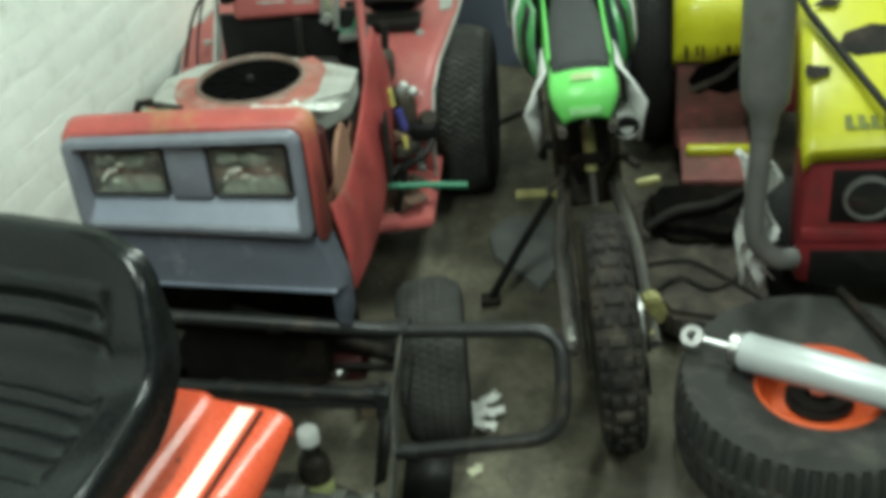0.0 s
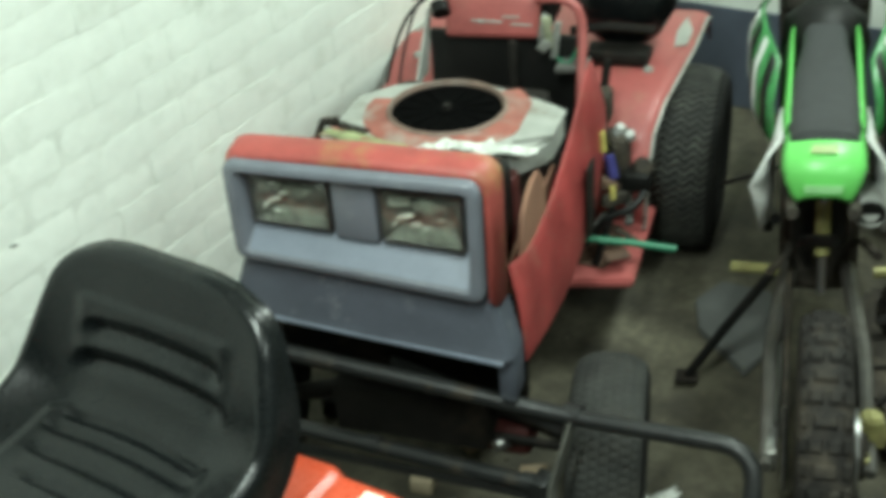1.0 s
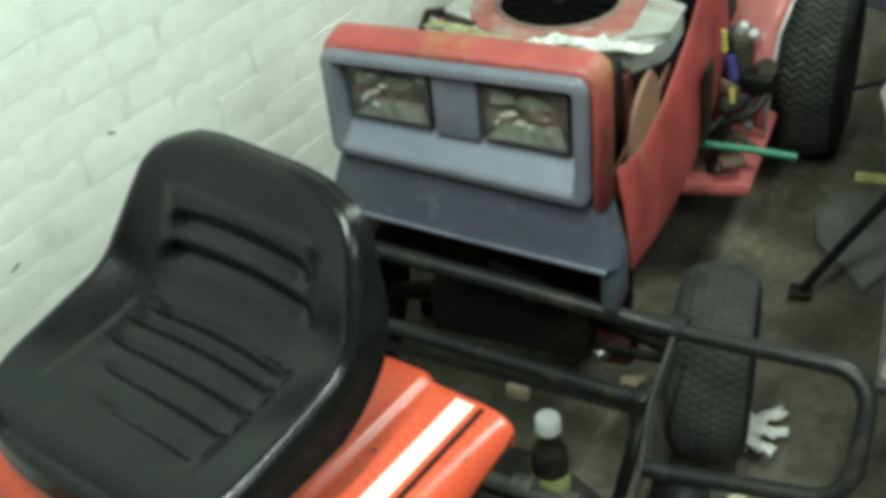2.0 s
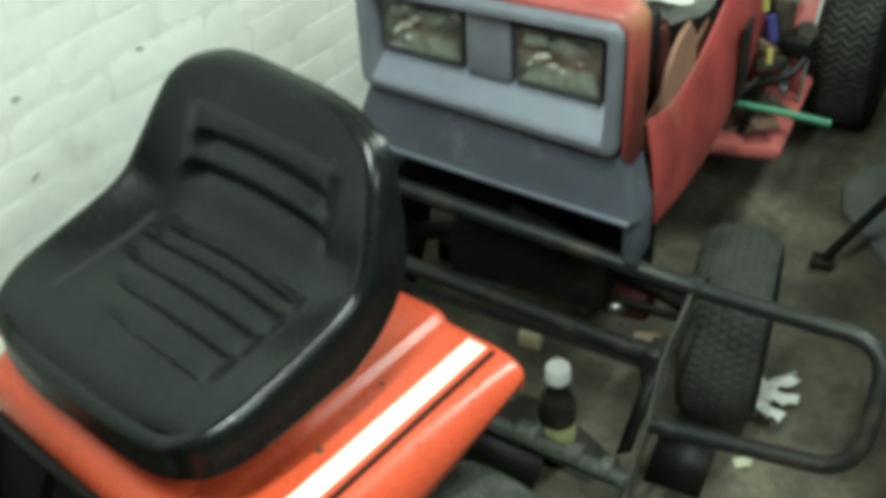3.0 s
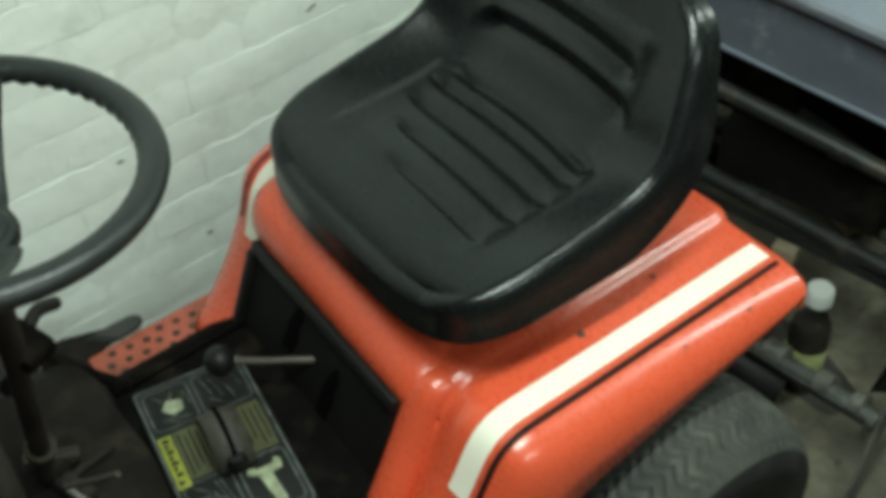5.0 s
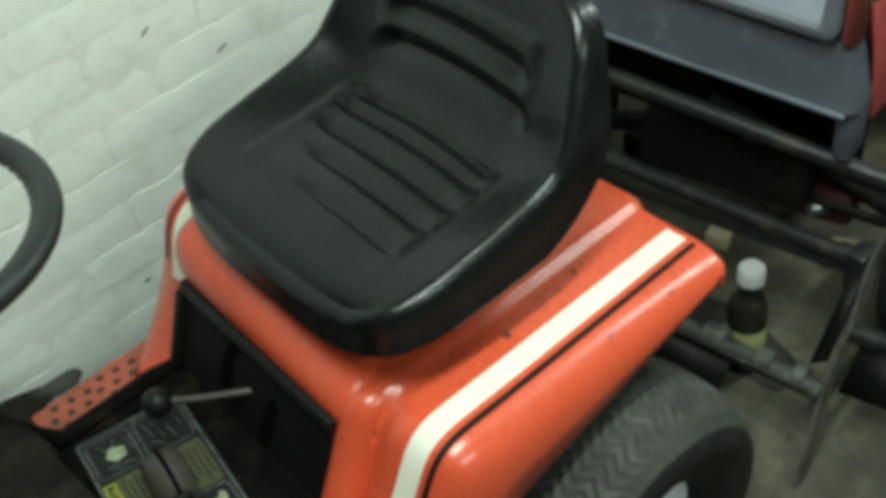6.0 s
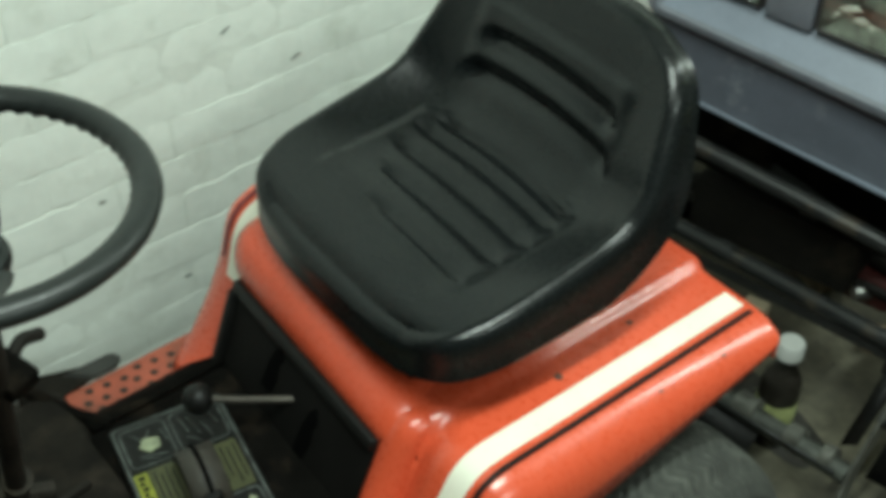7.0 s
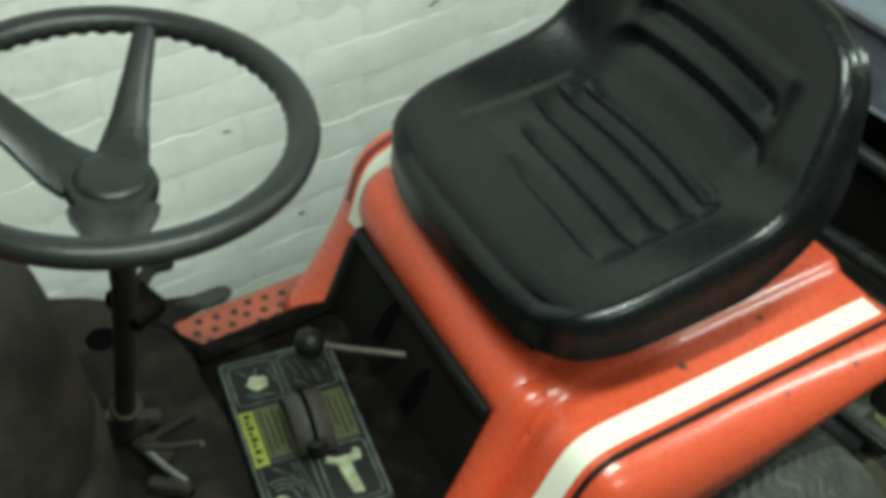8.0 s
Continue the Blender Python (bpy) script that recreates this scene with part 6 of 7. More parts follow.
part("top_clamp", box((-0.075, 0.90, 0.775), (0.075, 0.96, 0.805), 0.012, seg=3), DARK, hb, "dark fork clamp")
for q, (x, f, z, r) in enumerate(((-0.07, 0.86, 0.79, 0.022), (0.07, 0.86, 0.79, 0.022), (0.0, 0.88, 0.80, 0.016), (-0.03, 0.91, 0.845, 0.014), (0.045, 0.90, 0.84, 0.014))):
    part("clamp_cap", lathe([(0.0005, r * 0.7), (r * 0.7, r * 0.6), (r, 0.0), (r, -0.03)], 16, Matrix.Translation((x, f, z)), caps=False), (MUD, DARK, PALE_METAL, DARK, STEEL)[q], hb)
part("bar_clamp", box((-0.05, 0.92, 0.82), (0.05, 0.98, 0.875), 0.01), STEEL, hb, "grey bar clamp")
for side in (-1, 1):
    part("grip", tube([(side * 0.34, 0.86, 0.93), (side * 0.24, 0.888, 0.938)], 0.017, 10), BLACK, hb)
    part("lever", tube([(side * 0.20, 0.95, 0.935), (side * 0.32, 0.93, 0.92)], 0.005, 8), ALU, hb)
    part("hose", tube(smooth_path([(side * 0.20, 0.92, 0.94), (side * 0.16, 1.02, 0.98), (side * 0.06, 1.0, 0.86)], 8), 0.004, 6), BLACK, hb)
part("number_board", plate([(-0.09, 0.0), (0.09, 0.0), (0.07, -0.16), (-0.07, -0.16)], -0.004, 0.004, pose(0, 1.02, 0.90, 75, 0, 0), 0.002), DARK, bike)
part("front_mudguard", grid([[(0.055 * a, 0.90 + 0.1 * k, 0.66 + 0.02 * math.sin(k) - 0.012 * a * a) for a in (-1, -0.5, 0, 0.5, 1)] for k in range(6)]), BLACK, bike)

TUB_RED = mat("faded_pink_red", (0.23, 0.075, 0.066), 0.65, vary=0.35, scale=9, dirt=(0.075, 0.055, 0.042), dirt_amount=0.5, dirt_scale=7)
OLIVE_DARK = mat("worn_olive_vinyl", (0.055, 0.05, 0.035), 0.6, vary=0.25, scale=12)
# ---- yellow and dark red ride-on mower ----
yel = thing("yellow_ride_on_mower", pose(1.985, 4.36, 0, 0, 0, 10), "yellow and dark red ride-on mower with upright exhaust", "lawn mower")
rows = []
for f, z, w in ((-0.045, 0.545, 0.262), (-0.050, 0.575, 0.268), (-0.035, 0.60, 0.269), (0.08, 0.665, 0.260), (0.27, 0.745, 0.248), (0.45, 0.79, 0.238), (0.62, 0.80, 0.230)):
    rows.append([(-w, f + 0.01, z - 0.16 if f > 0.05 else z - 0.03)] + [(-w + 0.03 - 0.03 * math.cos(a), f, z - 0.03 + 0.03 * math.sin(a)) for a in np.linspace(0, math.pi / 2, 5)] + [(-0.1, f, z + 0.008), (0, f, z + 0.01), (0.1, f, z + 0.008)]
                + [(w - 0.03 + 0.03 * math.sin(a), f, z - 0.03 + 0.03 * math.cos(a)) for a in np.linspace(0, math.pi / 2, 5)] + [(w, f + 0.01, z - 0.16 if f > 0.05 else z - 0.03)])
hood = solid(part("bonnet", grid(rows), YELLOW, yel, "yellow bonnet with dark scuffs"), 0.005, 0.0)
HM = pose(-0.135, -0.014, 0.6235, 29, 0, 0)
FADED_PRINT = mat("faded_olive_print", (0.13, 0.15, 0.02), 0.5, vary=0.3, scale=40)
for k in range(4):
    part("print_bar", box((-0.045 + 0.027 * k, -0.018, 0.0), (-0.029 + 0.027 * k, 0.018, 0.0016), m=HM), FADED_PRINT, hood)
    part("print_bar", box((-0.029 + 0.027 * k, -0.018, 0.0), (-0.021 + 0.027 * k, -0.010 + 0.008 * (k % 2), 0.0016), m=HM), FADED_PRINT, hood)


def hood_scuff(x, f, z, slope, pts):
    part("scuff", plate(pts, 0.0, 0.0014, pose(x, f, z, slope, 0, 0)), DARK, hood, "dark worn scuff")


hood_scuff(-0.228, 0.105, 0.688, 24, [(-0.030, -0.012), (-0.008, -0.022), (0.022, -0.010), (0.030, 0.012), (0.004, 0.016), (-0.024, 0.020)])
hood_scuff(-0.130, 0.190, 0.722, 23, [(-0.050, -0.020), (-0.010, -0.045), (0.060, -0.040), (0.110, -0.010), (0.10, 0.040), (0.030, 0.050), (-0.030, 0.024)])
hood_scuff(-0.195, 0.30, 0.768, 16, [(-0.030, -0.010), (0.020, -0.016), (0.040, 0.006), (0.0, 0.018)])
part("rod", tube([(-0.262, 0.300, 0.800), (-0.235, 0.245, 0.765), (-0.105, -0.010, 0.668), (-0.06, -0.10, 0.636)], 0.0095, 10), BLACK, yel, "black rod across the bonnet")
nose = part("nose", box((-0.262, -0.030, 0.20), (0.250, 0.12, 0.545), 0.02, seg=3), RED_DARK, yel, "dark red front panel")
for side in (-1, 1):
    part("lamp_recess", box((side * 0.115 - 0.082, -0.036, 0.375), (side * 0.115 + 0.082, -0.02, 0.515), 0.012), BLACK, nose)
    lamp = part("headlamp", lathe([(0.058, -0.004), (0.056, 0.012), (0.048, 0.014), (0.044, -0.006), (0.03, -0.022), (0.0005, -0.03)], 32, pose(side * 0.115, -0.034, 0.445, 90, 0, 0), caps=False), SWING_GREY, nose, "round headlamp")
    part("lens", lathe([(0.047, 0.010), (0.030, 0.017), (0.0005, 0.021)], 28, pose(side * 0.115, -0.034, 0.445, 90, 0, 0), caps=False), LENS, lamp).visible_shadow = False
part("nose_rib", box((-0.255, -0.038, 0.325), (0.245, -0.026, 0.36), 0.006), RED_DARK, nose)
part("lower_intake", box((-0.23, -0.034, 0.20), (0.22, -0.01, 0.30), 0.004), BLACK, nose)
ex = part("exhaust_silencer", lathe([(0.0005, 0.40), (0.03, 0.395), (0.05, 0.37), (0.0525, 0.30), (0.0525, 0.06), (0.048, 0.018), (0.030, -0.012), (0.026, -0.06)], 28, pose(-0.368, -0.155, 0.735, 0, -1, 0)), MUFFLER, yel, "upright grey exhaust silencer")
part("exhaust_pipe", tube(smooth_path([(-0.368, -0.155, 0.70), (-0.372, -0.150, 0.58), (-0.374, -0.140, 0.46), (-0.362, -0.130, 0.39), (-0.318, -0.115, 0.335), (-0.275, -0.085, 0.315)], 8), 0.0235, 14), MUFFLER, ex, "bent grey exhaust pipe")
for side in (-1, 1):
    wheel(yel, pose(side * 0.575, 1.10, 0.292, 0, 0, 0 if side > 0 else 180), 0.285, 0.135, 0.12, RUBBER, YELLOW, "rib", label="black rear tyre")
    wheel(yel, pose(side * 0.25, 0.20, 0.17, 0, 0, 0 if side > 0 else 180), 0.165, 0.12, 0.075, RUBBER, YELLOW, "rib")
    rows = []
    for f, z in ((1.36, 0.52), (1.34, 0.57), (1.28, 0.60), (1.0, 0.605), (0.86, 0.60), (0.80, 0.585), (0.775, 0.555), (0.765, 0.50), (0.760, 0.455), (0.758, 0.415)):
        rows.append([(side * x, f + e, z - d + (random.uniform(-0.014, 0.014) if z < 0.42 else 0)) for x, d, e in ((0.20, 0.0, 0), (0.26, 0.0, 0), (0.32, 0.0, 0), (0.37, 0.0, 0), (0.42, 0.0, 0), (0.46, 0.0, 0), (0.495, 0.006, 0.004), (0.515, 0.022, 0.012), (0.522, 0.05, 0.02))])
    fd = solid(part("rear_fender", grid(rows), YELLOW, yel, "yellow rear fender with chipped lower edge"), 0.005, 0.0)
    for k in range(8):
        x, w, l = 0.31 + 0.025 * k + random.uniform(-0.01, 0.01), random.uniform(0.003, 0.010), random.uniform(0.012, 0.05)
        part("scuff", plate([(0, 0), (w, 0.004), (w * 1.3, -l * 0.6), (w * 0.3, -l)], 0, 0.0015, pose(side * x, 0.757, 0.45, 90, 0, 0)), DARK, fd, "dark scratch")
    part("tub_side", box((side * 0.41 - 0.10, 0.79, 0.10), (side * 0.41 + 0.10, 1.2, 0.44), 0.012), TUB_RED, yel, "faded pink-red body tub")
    # near-black plate on the tub paints the shade inside an opening
    part("tub_opening", plate([(-0.078, 0.0), (-0.055, 0.04), (-0.03, 0.05), (0.0, 0.085), (0.06, 0.095), (0.085, 0.03), (0.07, -0.03), (0.03, -0.045), (-0.02, -0.03), (-0.05, -0.045)], 0, 0.002, pose(side * 0.40, 0.789, 0.33, 90, 0, 0)), HOLE, yel, "near-black plate for the shaded inside of an opening")
    part("tub_strut", tube([(side * 0.40 - 0.07, 0.784, 0.30), (side * 0.40 + 0.02, 0.780, 0.345), (side * 0.40 + 0.08, 0.784, 0.40)], 0.010, 8), MUD, yel, "grimy strut")
    part("footboard", box((side * 0.40 - 0.10, 0.50, 0.150), (side * 0.40 + 0.10, 0.80, 0.172), 0.006), TUB_RED, yel)
    part("footboard_edge", box((side * 0.40 - 0.085, 0.625, 0.170), (side * 0.40 + 0.095, 0.655, 0.200), 0.010, seg=3), YELLOW, yel, "yellow footboard edge")
part("tub", box((-0.32, 0.62, 0.30), (0.32, 1.1, 0.56), 0.03), RED_DARK, yel, "faded red body tub")
part("headrest_pad", lathe([(0.0005, 0.078), (0.035, 0.074), (0.062, 0.055), (0.076, 0.02), (0.078, -0.02), (0.066, -0.05), (0.04, -0.066), (0.0005, -0.068)], 28, pose(-0.475, 0.92, 0.668, 0, 12, 0)), OLIVE_DARK, yel, "worn olive-brown round pad")
part("cutter_deck", plate([(-0.64, 0.50), (-0.63, 0.12), (-0.55, -0.03), (-0.42, -0.06), (-0.30, 0.0), (-0.27, 0.14), (-0.27, 0.50)], 0.03, 0.115, None, 0.016), MUD, yel, "black grimy cutter deck")
for k, pts in enumerate((((-0.60, 0.02, 0.118), (-0.52, 0.10, 0.128), (-0.44, 0.06, 0.122), (-0.34, 0.14, 0.125)), ((-0.62, 0.16, 0.118), (-0.50, 0.18, 0.124), (-0.40, 0.10, 0.126), (-0.32, 0.02, 0.118)))):
    part("deck_cable", tube(smooth_path(pts, 8), 0.006 - 0.001 * k, 6), DARK, yel, "loose dark cable")
part("deck_box", plate([(-0.60, 0.33), (-0.565, 0.275), (-0.47, 0.255), (-0.40, 0.275), (-0.33, 0.262), (-0.302, 0.36), (-0.315, 0.50), (-0.44, 0.53), (-0.575, 0.515), (-0.61, 0.43)], 0.05, 0.158, None, 0.026), FOOTWELL, yel, "black grimy deck cover")
part("deck_pipe", tube(smooth_path([(-0.60, 0.29, 0.150), (-0.52, 0.33, 0.178), (-0.42, 0.36, 0.180), (-0.33, 0.46, 0.165)], 6), 0.014, 10), DARK, yel, "dark bent pipe over the deck")
part("seat", lathe([(0.0005, 0.12), (0.10, 0.11), (0.15, 0.06), (0.16, 0.0), (0.13, -0.04)], 30, pose(0, 0.95, 0.70) @ Matrix.Diagonal((1.1, 0.9, 1.2, 1))), DARK, yel, "worn dark seat")
part("engine", box((-0.18, 0.14, 0.22), (0.18, 0.60, 0.56), 0.02), DARK, yel)
part("dash_tower", box((-0.12, 0.60, 0.40), (0.12, 0.72, 0.86), 0.03), BLACK, yel)

# ---- loose things ----
lw = thing("loose_wheel", pose(1.815, 3.945, 0.0), "large spare tyre with orange rim lying flat on the floor", "wheel")
wheel(lw, pose(0, 0, 0.115, 0, -90, 0), 0.305, 0.20, 0.138, RUBBER_DUST, LIME_RIM, "shoulder", 0.035, "worn grey tyre sidewall and tread", "orange painted rim")

part("hub_plate", lathe([(0.0005, 0.180), (0.03, 0.180), (0.032, 0.172), (0.062, 0.170), (0.064, 0.160), (0.072, 0.158), (0.072, 0.14)], 28), DARK, lw, "dark greasy hub")
SATIN = mat("satin_silver_paint", (0.66, 0.70, 0.71), 0.38, metal=0.25, vary=0.04, scale=10, fine=200, bump=0.0, dirt=(0.4, 0.42, 0.42), dirt_amount=0.05, dirt_scale=10)
sh = thing("shock_absorber", pose(1.806, 3.902, 0.262, 0, 0, -13), "silver shock absorber lying across the spare wheel", "shock absorber")
part("body", tube([(-0.165, 0, 0), (-0.155, 0, 0), (0.26, 0, 0.0), (0.27, 0, 0)], [0.034, 0.042, 0.042, 0.034], 36), SATIN, sh, "polished silver cylinder")
part("collar", tube([(-0.185, 0, 0), (-0.165, 0, 0)], 0.037, 20), STEEL, sh)
part("piston_rod", tube([(-0.27, 0, 0), (-0.18, 0, 0)], 0.008, 12), ALU, sh)
part("mounting_eye", lathe([(0.011, -0.014), (0.024, -0.014), (0.027, 0), (0.024, 0.014), (0.011, 0.014)], 24, pose(-0.272, 0, 0.0, 35, 0, 0), closed=True), STEEL, sh, "bright metal mounting eye")

rod = thing("steel_rod", pose(1.925, 4.100, 0.235, 0, 0, -57), "dark steel rod resting on the spare wheel", "rod")
part("bar", tube([(-0.16, 0, 0.0), (0.14, 0, 0.0)], 0.012, 12), DARK, rod)
part("end_cap", tube([(0.14, 0, 0), (0.16, 0, 0)], 0.015, 12), PAPER, rod)

bottle = thing("plastic_bottle", pose(0.808, 3.525, 0), "clear plastic bottle half full of dark liquid, white cap", "bottle")
pet = part("body", lathe([(0.0005, 0.004), (0.030, 0.0), (0.036, 0.008), (0.036, 0.05), (0.0345, 0.055), (0.036, 0.06), (0.036, 0.14), (0.032, 0.165), (0.018, 0.192), (0.013, 0.205), (0.013, 0.218)], 28, caps=False), PET, bottle, "clear bottle")
pet.visible_shadow = False
part("liquid", lathe([(0.0005, 0.006), (0.030, 0.006), (0.034, 0.012), (0.034, 0.145), (0.030, 0.165), (0.0005, 0.168)], 24, caps=False), OIL, pet, "dark liquid")
part("label", lathe([(0.0367, 0.065), (0.0367, 0.115)], 28, caps=False), mat("pale_green_label", (0.42, 0.46, 0.20), 0.5, vary=0.25, scale=30), pet, "pale printed label")
part("cap", lathe([(0.0005, 0.246), (0.020, 0.246), (0.0235, 0.242), (0.024, 0.216), (0.022, 0.214)], 28), BIKE_WHITE, bottle, "white screw cap")


def offcut(x, y, yaw, size, material, label, name="offcut", category="offcut", tilt=0):
    ob = part(name, box((-size[0] / 2, -size[1] / 2, 0), (size[0] / 2, size[1] / 2, size[2]), 0.004), material, m=pose(x, y, 0.0, tilt, 0, yaw))
    return tagged(ob, label, category)


offcut(0.588, 3.752, 15, (0.05, 0.03, 0.035), WOOD, "small pale wood offcut on the floor", "wood_offcut", "wood")
offcut(0.596, 3.945, -20, (0.10, 0.08, 0.09), CARD, "crushed brown cardboard piece under the mower", "cardboard_piece", "cardboard")
offcut(0.30, 3.915, 10, (0.12, 0.09, 0.05), DARK, "dark scrap block under the mower", "scrap_block", "scrap")
offcut(0.80, 3.87, 30, (0.06, 0.05, 0.04), CARD, "crushed brown cardboard piece under the mower", "cardboard_piece", "cardboard")
tagged(part("concrete_slab", plate([(0.880, 4.635), (0.915, 4.740), (1.04, 4.745), (1.13, 4.60), (1.085, 4.405), (1.02, 4.46), (0.930, 4.525)], 0.0, 0.022, None, 0.003), SLAB, smooth=False), "flat grey broken slab under the side stand", "slab")


def scrap_paper(name, x, y, s, yaw, material, label, category, lobes):
    bm = bmesh.new()
    for k, (dx, dy, l, w, a) in enumerate(lobes):
        q = pose(dx, dy, 0.004 + 0.004 * k, 6, -8, a)
        rows = [[q @ Vector((l * (i / 6 - 0.5), w * (j / 3 - 0.5), 0.008 * math.sin(2.2 * i + k) * math.cos(1.7 * j) + 0.009)) for j in range(4)] for i in range(7)]
        V = [[bm.verts.new(p * s) for p in row] for row in rows]
        for A, B in zip(V, V[1:]):
            for j in range(3):
                bm.faces.new((A[j], A[j + 1], B[j + 1], B[j]))
    ob = part(name, bm, material, m=pose(x, y, 0.0, 0, 0, yaw))
    return solid(tagged(ob, label, category), 0.003, 0.0)


WRAPPER = mat("yellowed_wrapper", (0.55, 0.55, 0.38), 0.6, vary=0.3, scale=60)
scrap_paper("torn_glove", 1.040, 3.87, 1.15, 0, PAPER, "torn white work glove on the floor", "glove", ((0.0, 0.0, 0.09, 0.05, 70), (0.02, 0.055, 0.075, 0.024, 50), (0.035, 0.02, 0.075, 0.022, 15), (0.035, -0.02, 0.07, 0.022, -10), (-0.005, -0.035, 0.07, 0.03, 80)))
scrap_paper("paper_scrap", 1.10, 3.72, 0.36, 20, WRAPPER, "small crumpled pale wrapper on the floor", "litter", ((0.0, 0.0, 0.09, 0.06, 20), (0.02, 0.02, 0.06, 0.05, 80)))
scrap_paper("leaf_scrap", 0.90, 3.95, 0.8, 40, WOOD, "dry pale scraps beside the tyre", "litter", ((0.0, 0.0, 0.05, 0.02, 20), (0.03, 0.03, 0.05, 0.02, 90)))

# dark blotchy patch that paints shade on the floor under the frame
FLOOR_SHADE = mat("floor_shade_brown", (0.020, 0.018, 0.014), 0.55, vary=0.5, scale=9, dirt=(0.05, 0.045, 0.034), dirt_amount=0.45, dirt_scale=14)
rnd = random.Random(3)
lobes = [(rnd.uniform(0.05, 0.16), rnd.uniform(0, 6.28)) for _ in range(5)]
outline = []
for k in range(48):
    a = 2 * math.pi * k / 48
    wob = 1 + sum(h * math.sin((m + 2) * a + p) for m, (h, p) in enumerate(lobes))
    outline.append((0.76 + 0.17 * wob * math.cos(a), 3.565 + 0.055 * wob * math.sin(a)))
tagged(part("oil_stain", plate(outline, -0.002, 0.0012), FLOOR_SHADE, smooth=False), "dark patch painting shade on the concrete floor", "stain", kind="stuff")

# loose grit and crumbs of dirt on the floor
GRIT = mat("floor_grit", (0.12, 0.105, 0.08), 0.9, vary=0.3, scale=60, island=0.75)
grit_rnd = random.Random(71)
verts, faces = [], []
for _ in range(900):
    x, y = grit_rnd.uniform(0.15, 2.3), grit_rnd.uniform(2.1, 5.3)
    size = 0.0016 + 0.0065 * grit_rnd.random() ** 4
    base = len(verts)
    for k in range(6):
        a = 2 * math.pi * k / 6
        verts.append((x + size * grit_rnd.uniform(0.6, 1.5) * math.cos(a), y + size * grit_rnd.uniform(0.6, 1.5) * math.sin(a), -0.001))
    verts.append((x, y, size * grit_rnd.uniform(0.5, 1.0)))
    faces += [(base + k, base + (k + 1) % 6, base + 6) for k in range(6)]
me = bpy.data.meshes.new("floor_grit")
me.from_pydata(verts, [], faces)
me.materials.append(GRIT)
tagged(new("floor_grit", me), "loose grit and crumbs of dirt on the concrete", "grit", kind="stuff")

# cloth hanging behind the exhaust, crumpled, with a ragged foot
rag_rnd = random.Random(5)
rows = []
for i in range(15):
    z = 0.585 - 0.0215 * i
    wide = 0.0085 + 0.003 * math.sin(i * 0.9)
    rows.append([(1.585 + 0.018 * math.sin(i * 0.42) + wide * j + 0.003 * i + rag_rnd.uniform(-0.004, 0.004), 4.225 + 0.018 * math.sin(1.3 * j + i * 0.8) - 0.002 * i + rag_rnd.uniform(-0.006, 0.006),
                  z - (rag_rnd.uniform(0.0, 0.05) if i == 14 else rag_rnd.uniform(0.0, 0.006))) for j in range(9)])
tagged(solid(part("hanging_rag", grid(rows), RAG), 0.003, 0.0), "pale crumpled rag hanging by the exhaust pipe", "rag")

# ---- ceiling lamps ----
for lx, ly in ((1.18, 2.55), (1.40, 4.85), (2.85, 2.60)):
    lamp = thing("ceiling_light", pose(lx, ly, H), "white fluorescent batten on the ceiling", "ceiling light", "fluorescent battens")
    part("housing", box((-0.06, -0.64, -0.05), (0.06, 0.64, 0.0), 0.008), CEIL, lamp)

# ---- bricks of the west wall ----
BW, BH, COURSE, START = 0.2228, 0.0716, 0.077, 0.020
shapes = []
for k in range(6):
    bm = bmesh.new()
    nx, nz = 8, 3
    front = [[None] * (nz + 1) for _ in range(nx + 1)]
    back = [[None] * (nz + 1) for _ in range(nx + 1)]
    for i in range(nx + 1):
        for j in range(nz + 1):
            e = (1 if i in (0, nx) else 0) + (1 if j in (0, nz) else 0)
            y = (i / nx - 0.5) * BW + random.uniform(-0.002, 0.002)
            z = (j / nz - 0.5) * BH + random.uniform(-0.0042, 0.0042)
            front[i][j] = bm.verts.new((random.uniform(-0.0004, 0.0004) - 0.0009 * min(e, 1) - 0.0006 * (e > 1), y, z))
    for i in range(nx):
        for j in range(nz):
            bm.faces.new((front[i][j], front[i + 1][j], front[i + 1][j + 1], front[i][j + 1]))
    rim = [front[i][0] for i in range(nx + 1)] + [front[nx][j] for j in range(1, nz + 1)] + [front[i][nz] for i in range(nx - 1, -1, -1)] + [front[0][j] for j in range(nz - 1, 0, -1)]
    rear = [bm.verts.new((-0.02, v.co.y * 1.01, v.co.z * 1.02)) for v in rim]
    for i in range(len(rim)):
        bm.faces.new((rim[i], rear[i], rear[(i + 1) % len(rim)], rim[(i + 1) % len(rim)]))
    bmesh.ops.recalc_face_normals(bm, faces=bm.faces)
    for f in bm.faces:
        f.smooth = True
    for a, b in zip(rim, rim[1:] + rim[:1]):
        bm.edges.get((a, b)).smooth = False
    me = bpy.data.meshes.new("brick")
    bm.to_mesh(me)
    bm.free()
    me.materials.append(WALL)
    shapes.append(me)

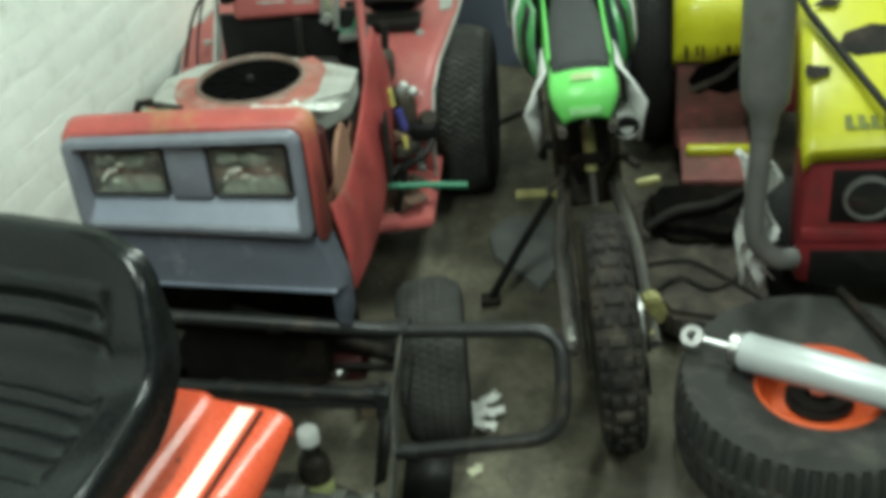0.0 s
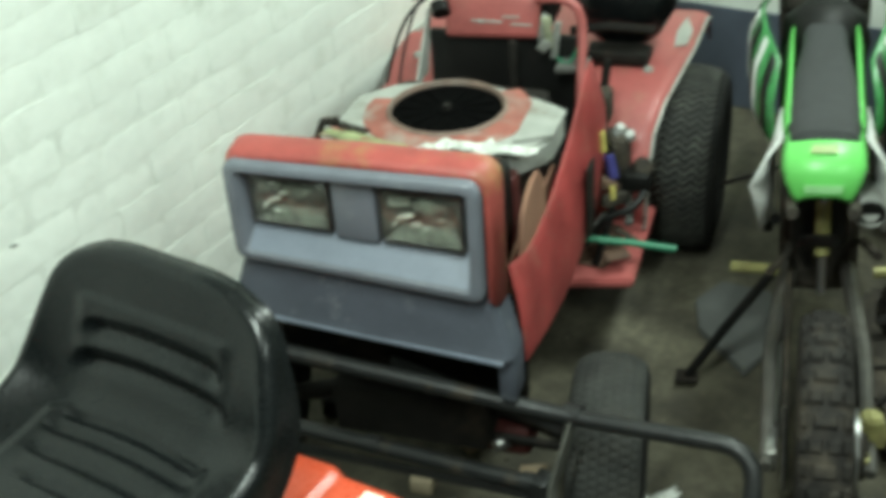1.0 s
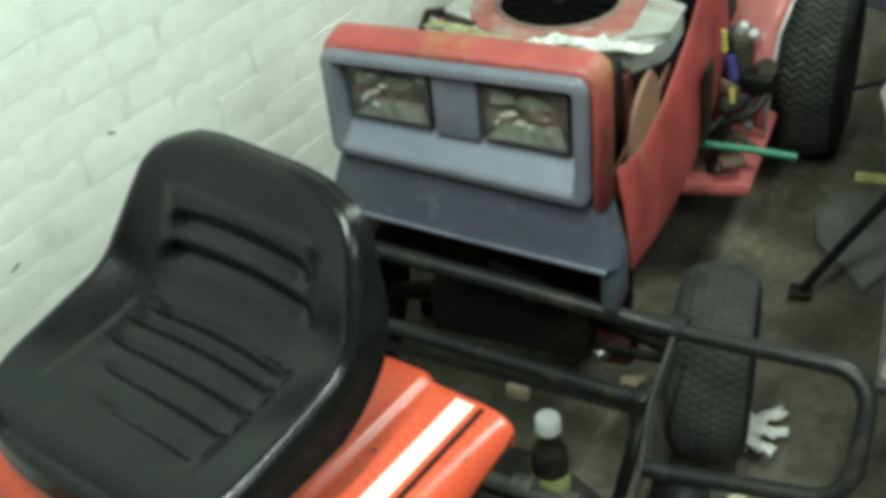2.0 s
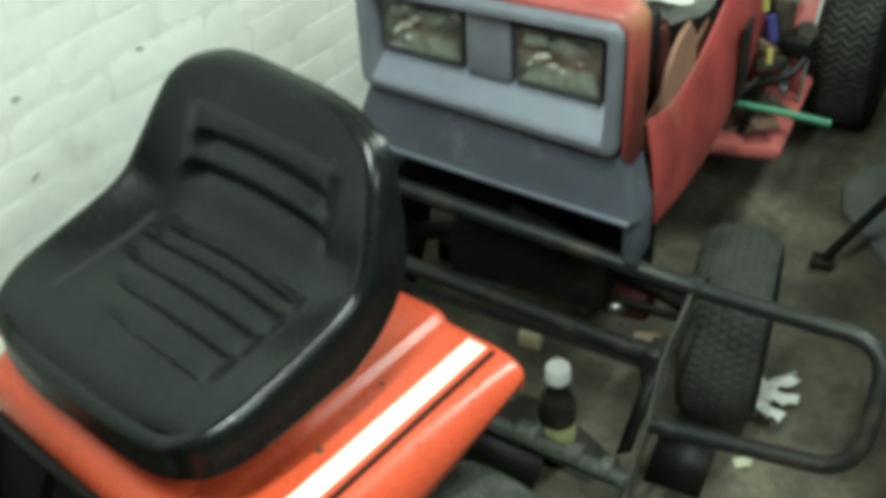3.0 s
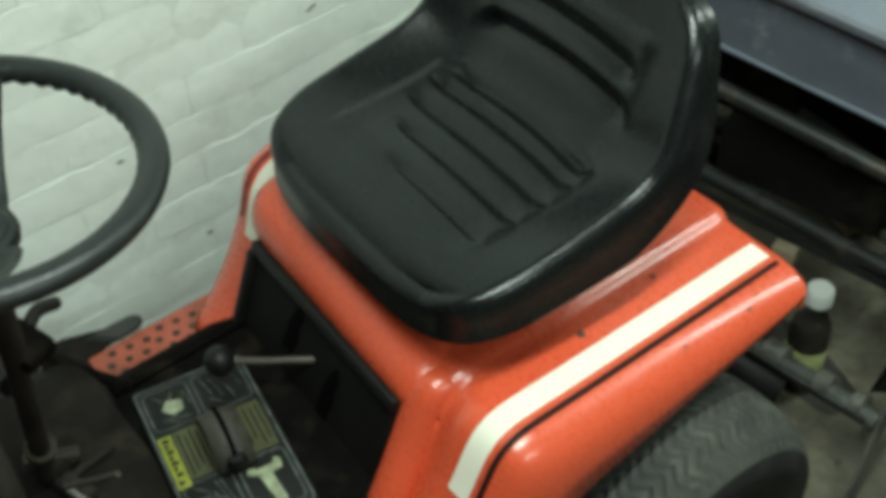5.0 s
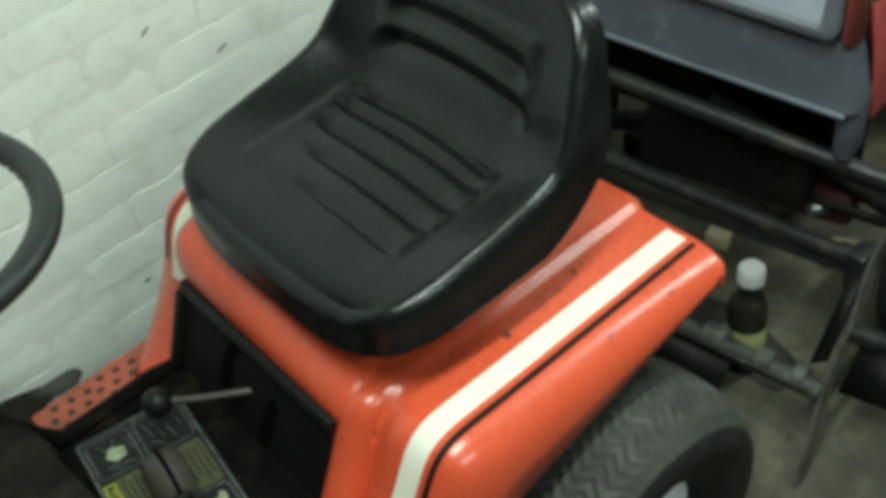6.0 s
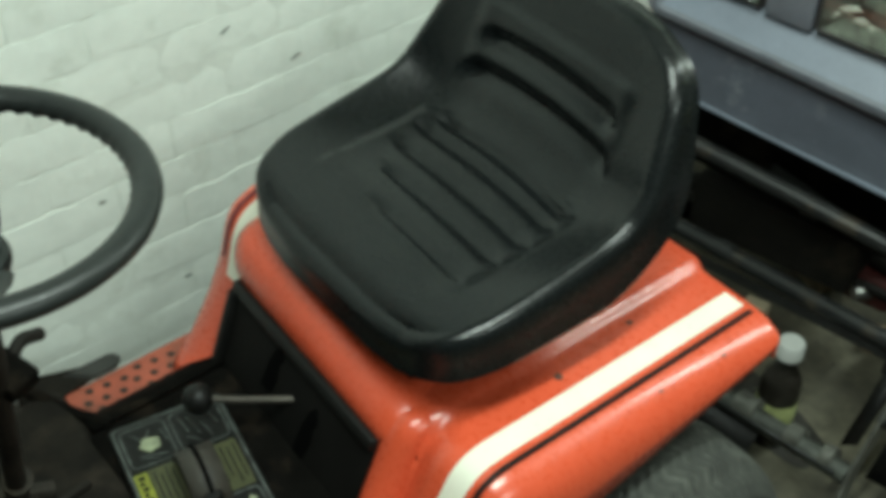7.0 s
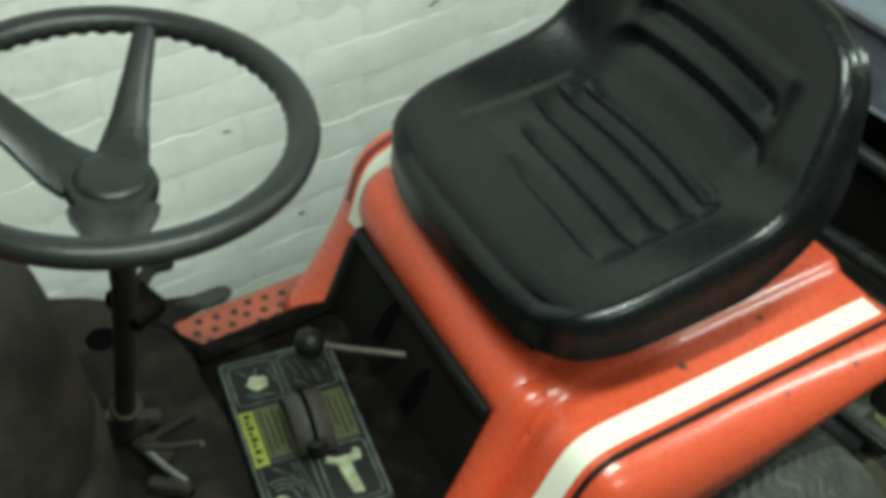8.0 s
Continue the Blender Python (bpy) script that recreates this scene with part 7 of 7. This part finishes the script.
spots, rest = [], []
for c in range(-1, 33):
    z = START + COURSE * (c + 0.5)
    if z + BH / 2 > H or z < 0.02:
        continue
    off = 0.1125 * (c % 2) + 0.03
    k = 0
    while True:
        y = Y0 + off + 0.225 * k
        k += 1
        if y > Y1 - 0.12:
            break
        near = 2.15 < y < 4.75 and 0.05 < z < 1.62
        (spots if near else rest).append((y, z))
spots.sort(key=lambda p: abs(p[0] - 3.3) * 0.8 + abs(p[1] - 0.65))
rest += spots[300:]
for y, z in spots[:300]:
    ob = bpy.data.objects.new("brick", shapes[random.randrange(6)])
    scene.collection.objects.link(ob)
    ob.parent = wall_w
    ob.matrix_basis = pose(random.uniform(-0.0011, 0.0007), y + random.uniform(-0.002, 0.002), z + random.uniform(-0.0012, 0.0012), random.uniform(-0.5, 0.5), random.uniform(-0.9, 0.9), random.uniform(-0.3, 0.3))
verts, faces = [], []
for y, z in rest:
    me = shapes[random.randrange(6)]
    base = len(verts)
    dx = random.uniform(-0.0008, 0.0008)
    verts += [(v.co.x + dx, v.co.y + y, v.co.z + z) for v in me.vertices]
    faces += [[base + i for i in p.vertices] for p in me.polygons if all(me.vertices[i].co.x > -0.01 for i in p.vertices)]
me = bpy.data.meshes.new("brickwork")
me.from_pydata(verts, [], faces)
for p in me.polygons:
    p.use_smooth = True
me.materials.append(WALL)
ob = new("brickwork", me)
ob.parent = wall_w
ob["kind"] = "stuff"

# dark pits and chips in the painted wall
for y, z, s in ((2.963, 0.685, 0.006), (3.092, 0.584, 0.009), (2.827, 0.225, 0.007), (3.36, 0.71, 0.008), (3.10, 0.74, 0.008), (4.55, 0.49, 0.006), (2.70, 0.46, 0.006), (3.02, 0.36, 0.006)):
    s *= 0.6
    e, q = random.uniform(0.35, 0.8), random.uniform(-0.6, 0.6)
    ring = [(s * random.uniform(0.5, 1.5) * math.cos(a) * e, s * random.uniform(0.5, 1.5) * math.sin(a) / e) for a in np.linspace(0, 5.6, 9)]
    pit = plate([(x + q * y, y) for x, y in ring], 0.0, 0.0012, pose(0.0012, y, z, 0, 90, 0))
    part("chip", pit, SMUT, wall_w, "dark chip in the paint", smooth=False)
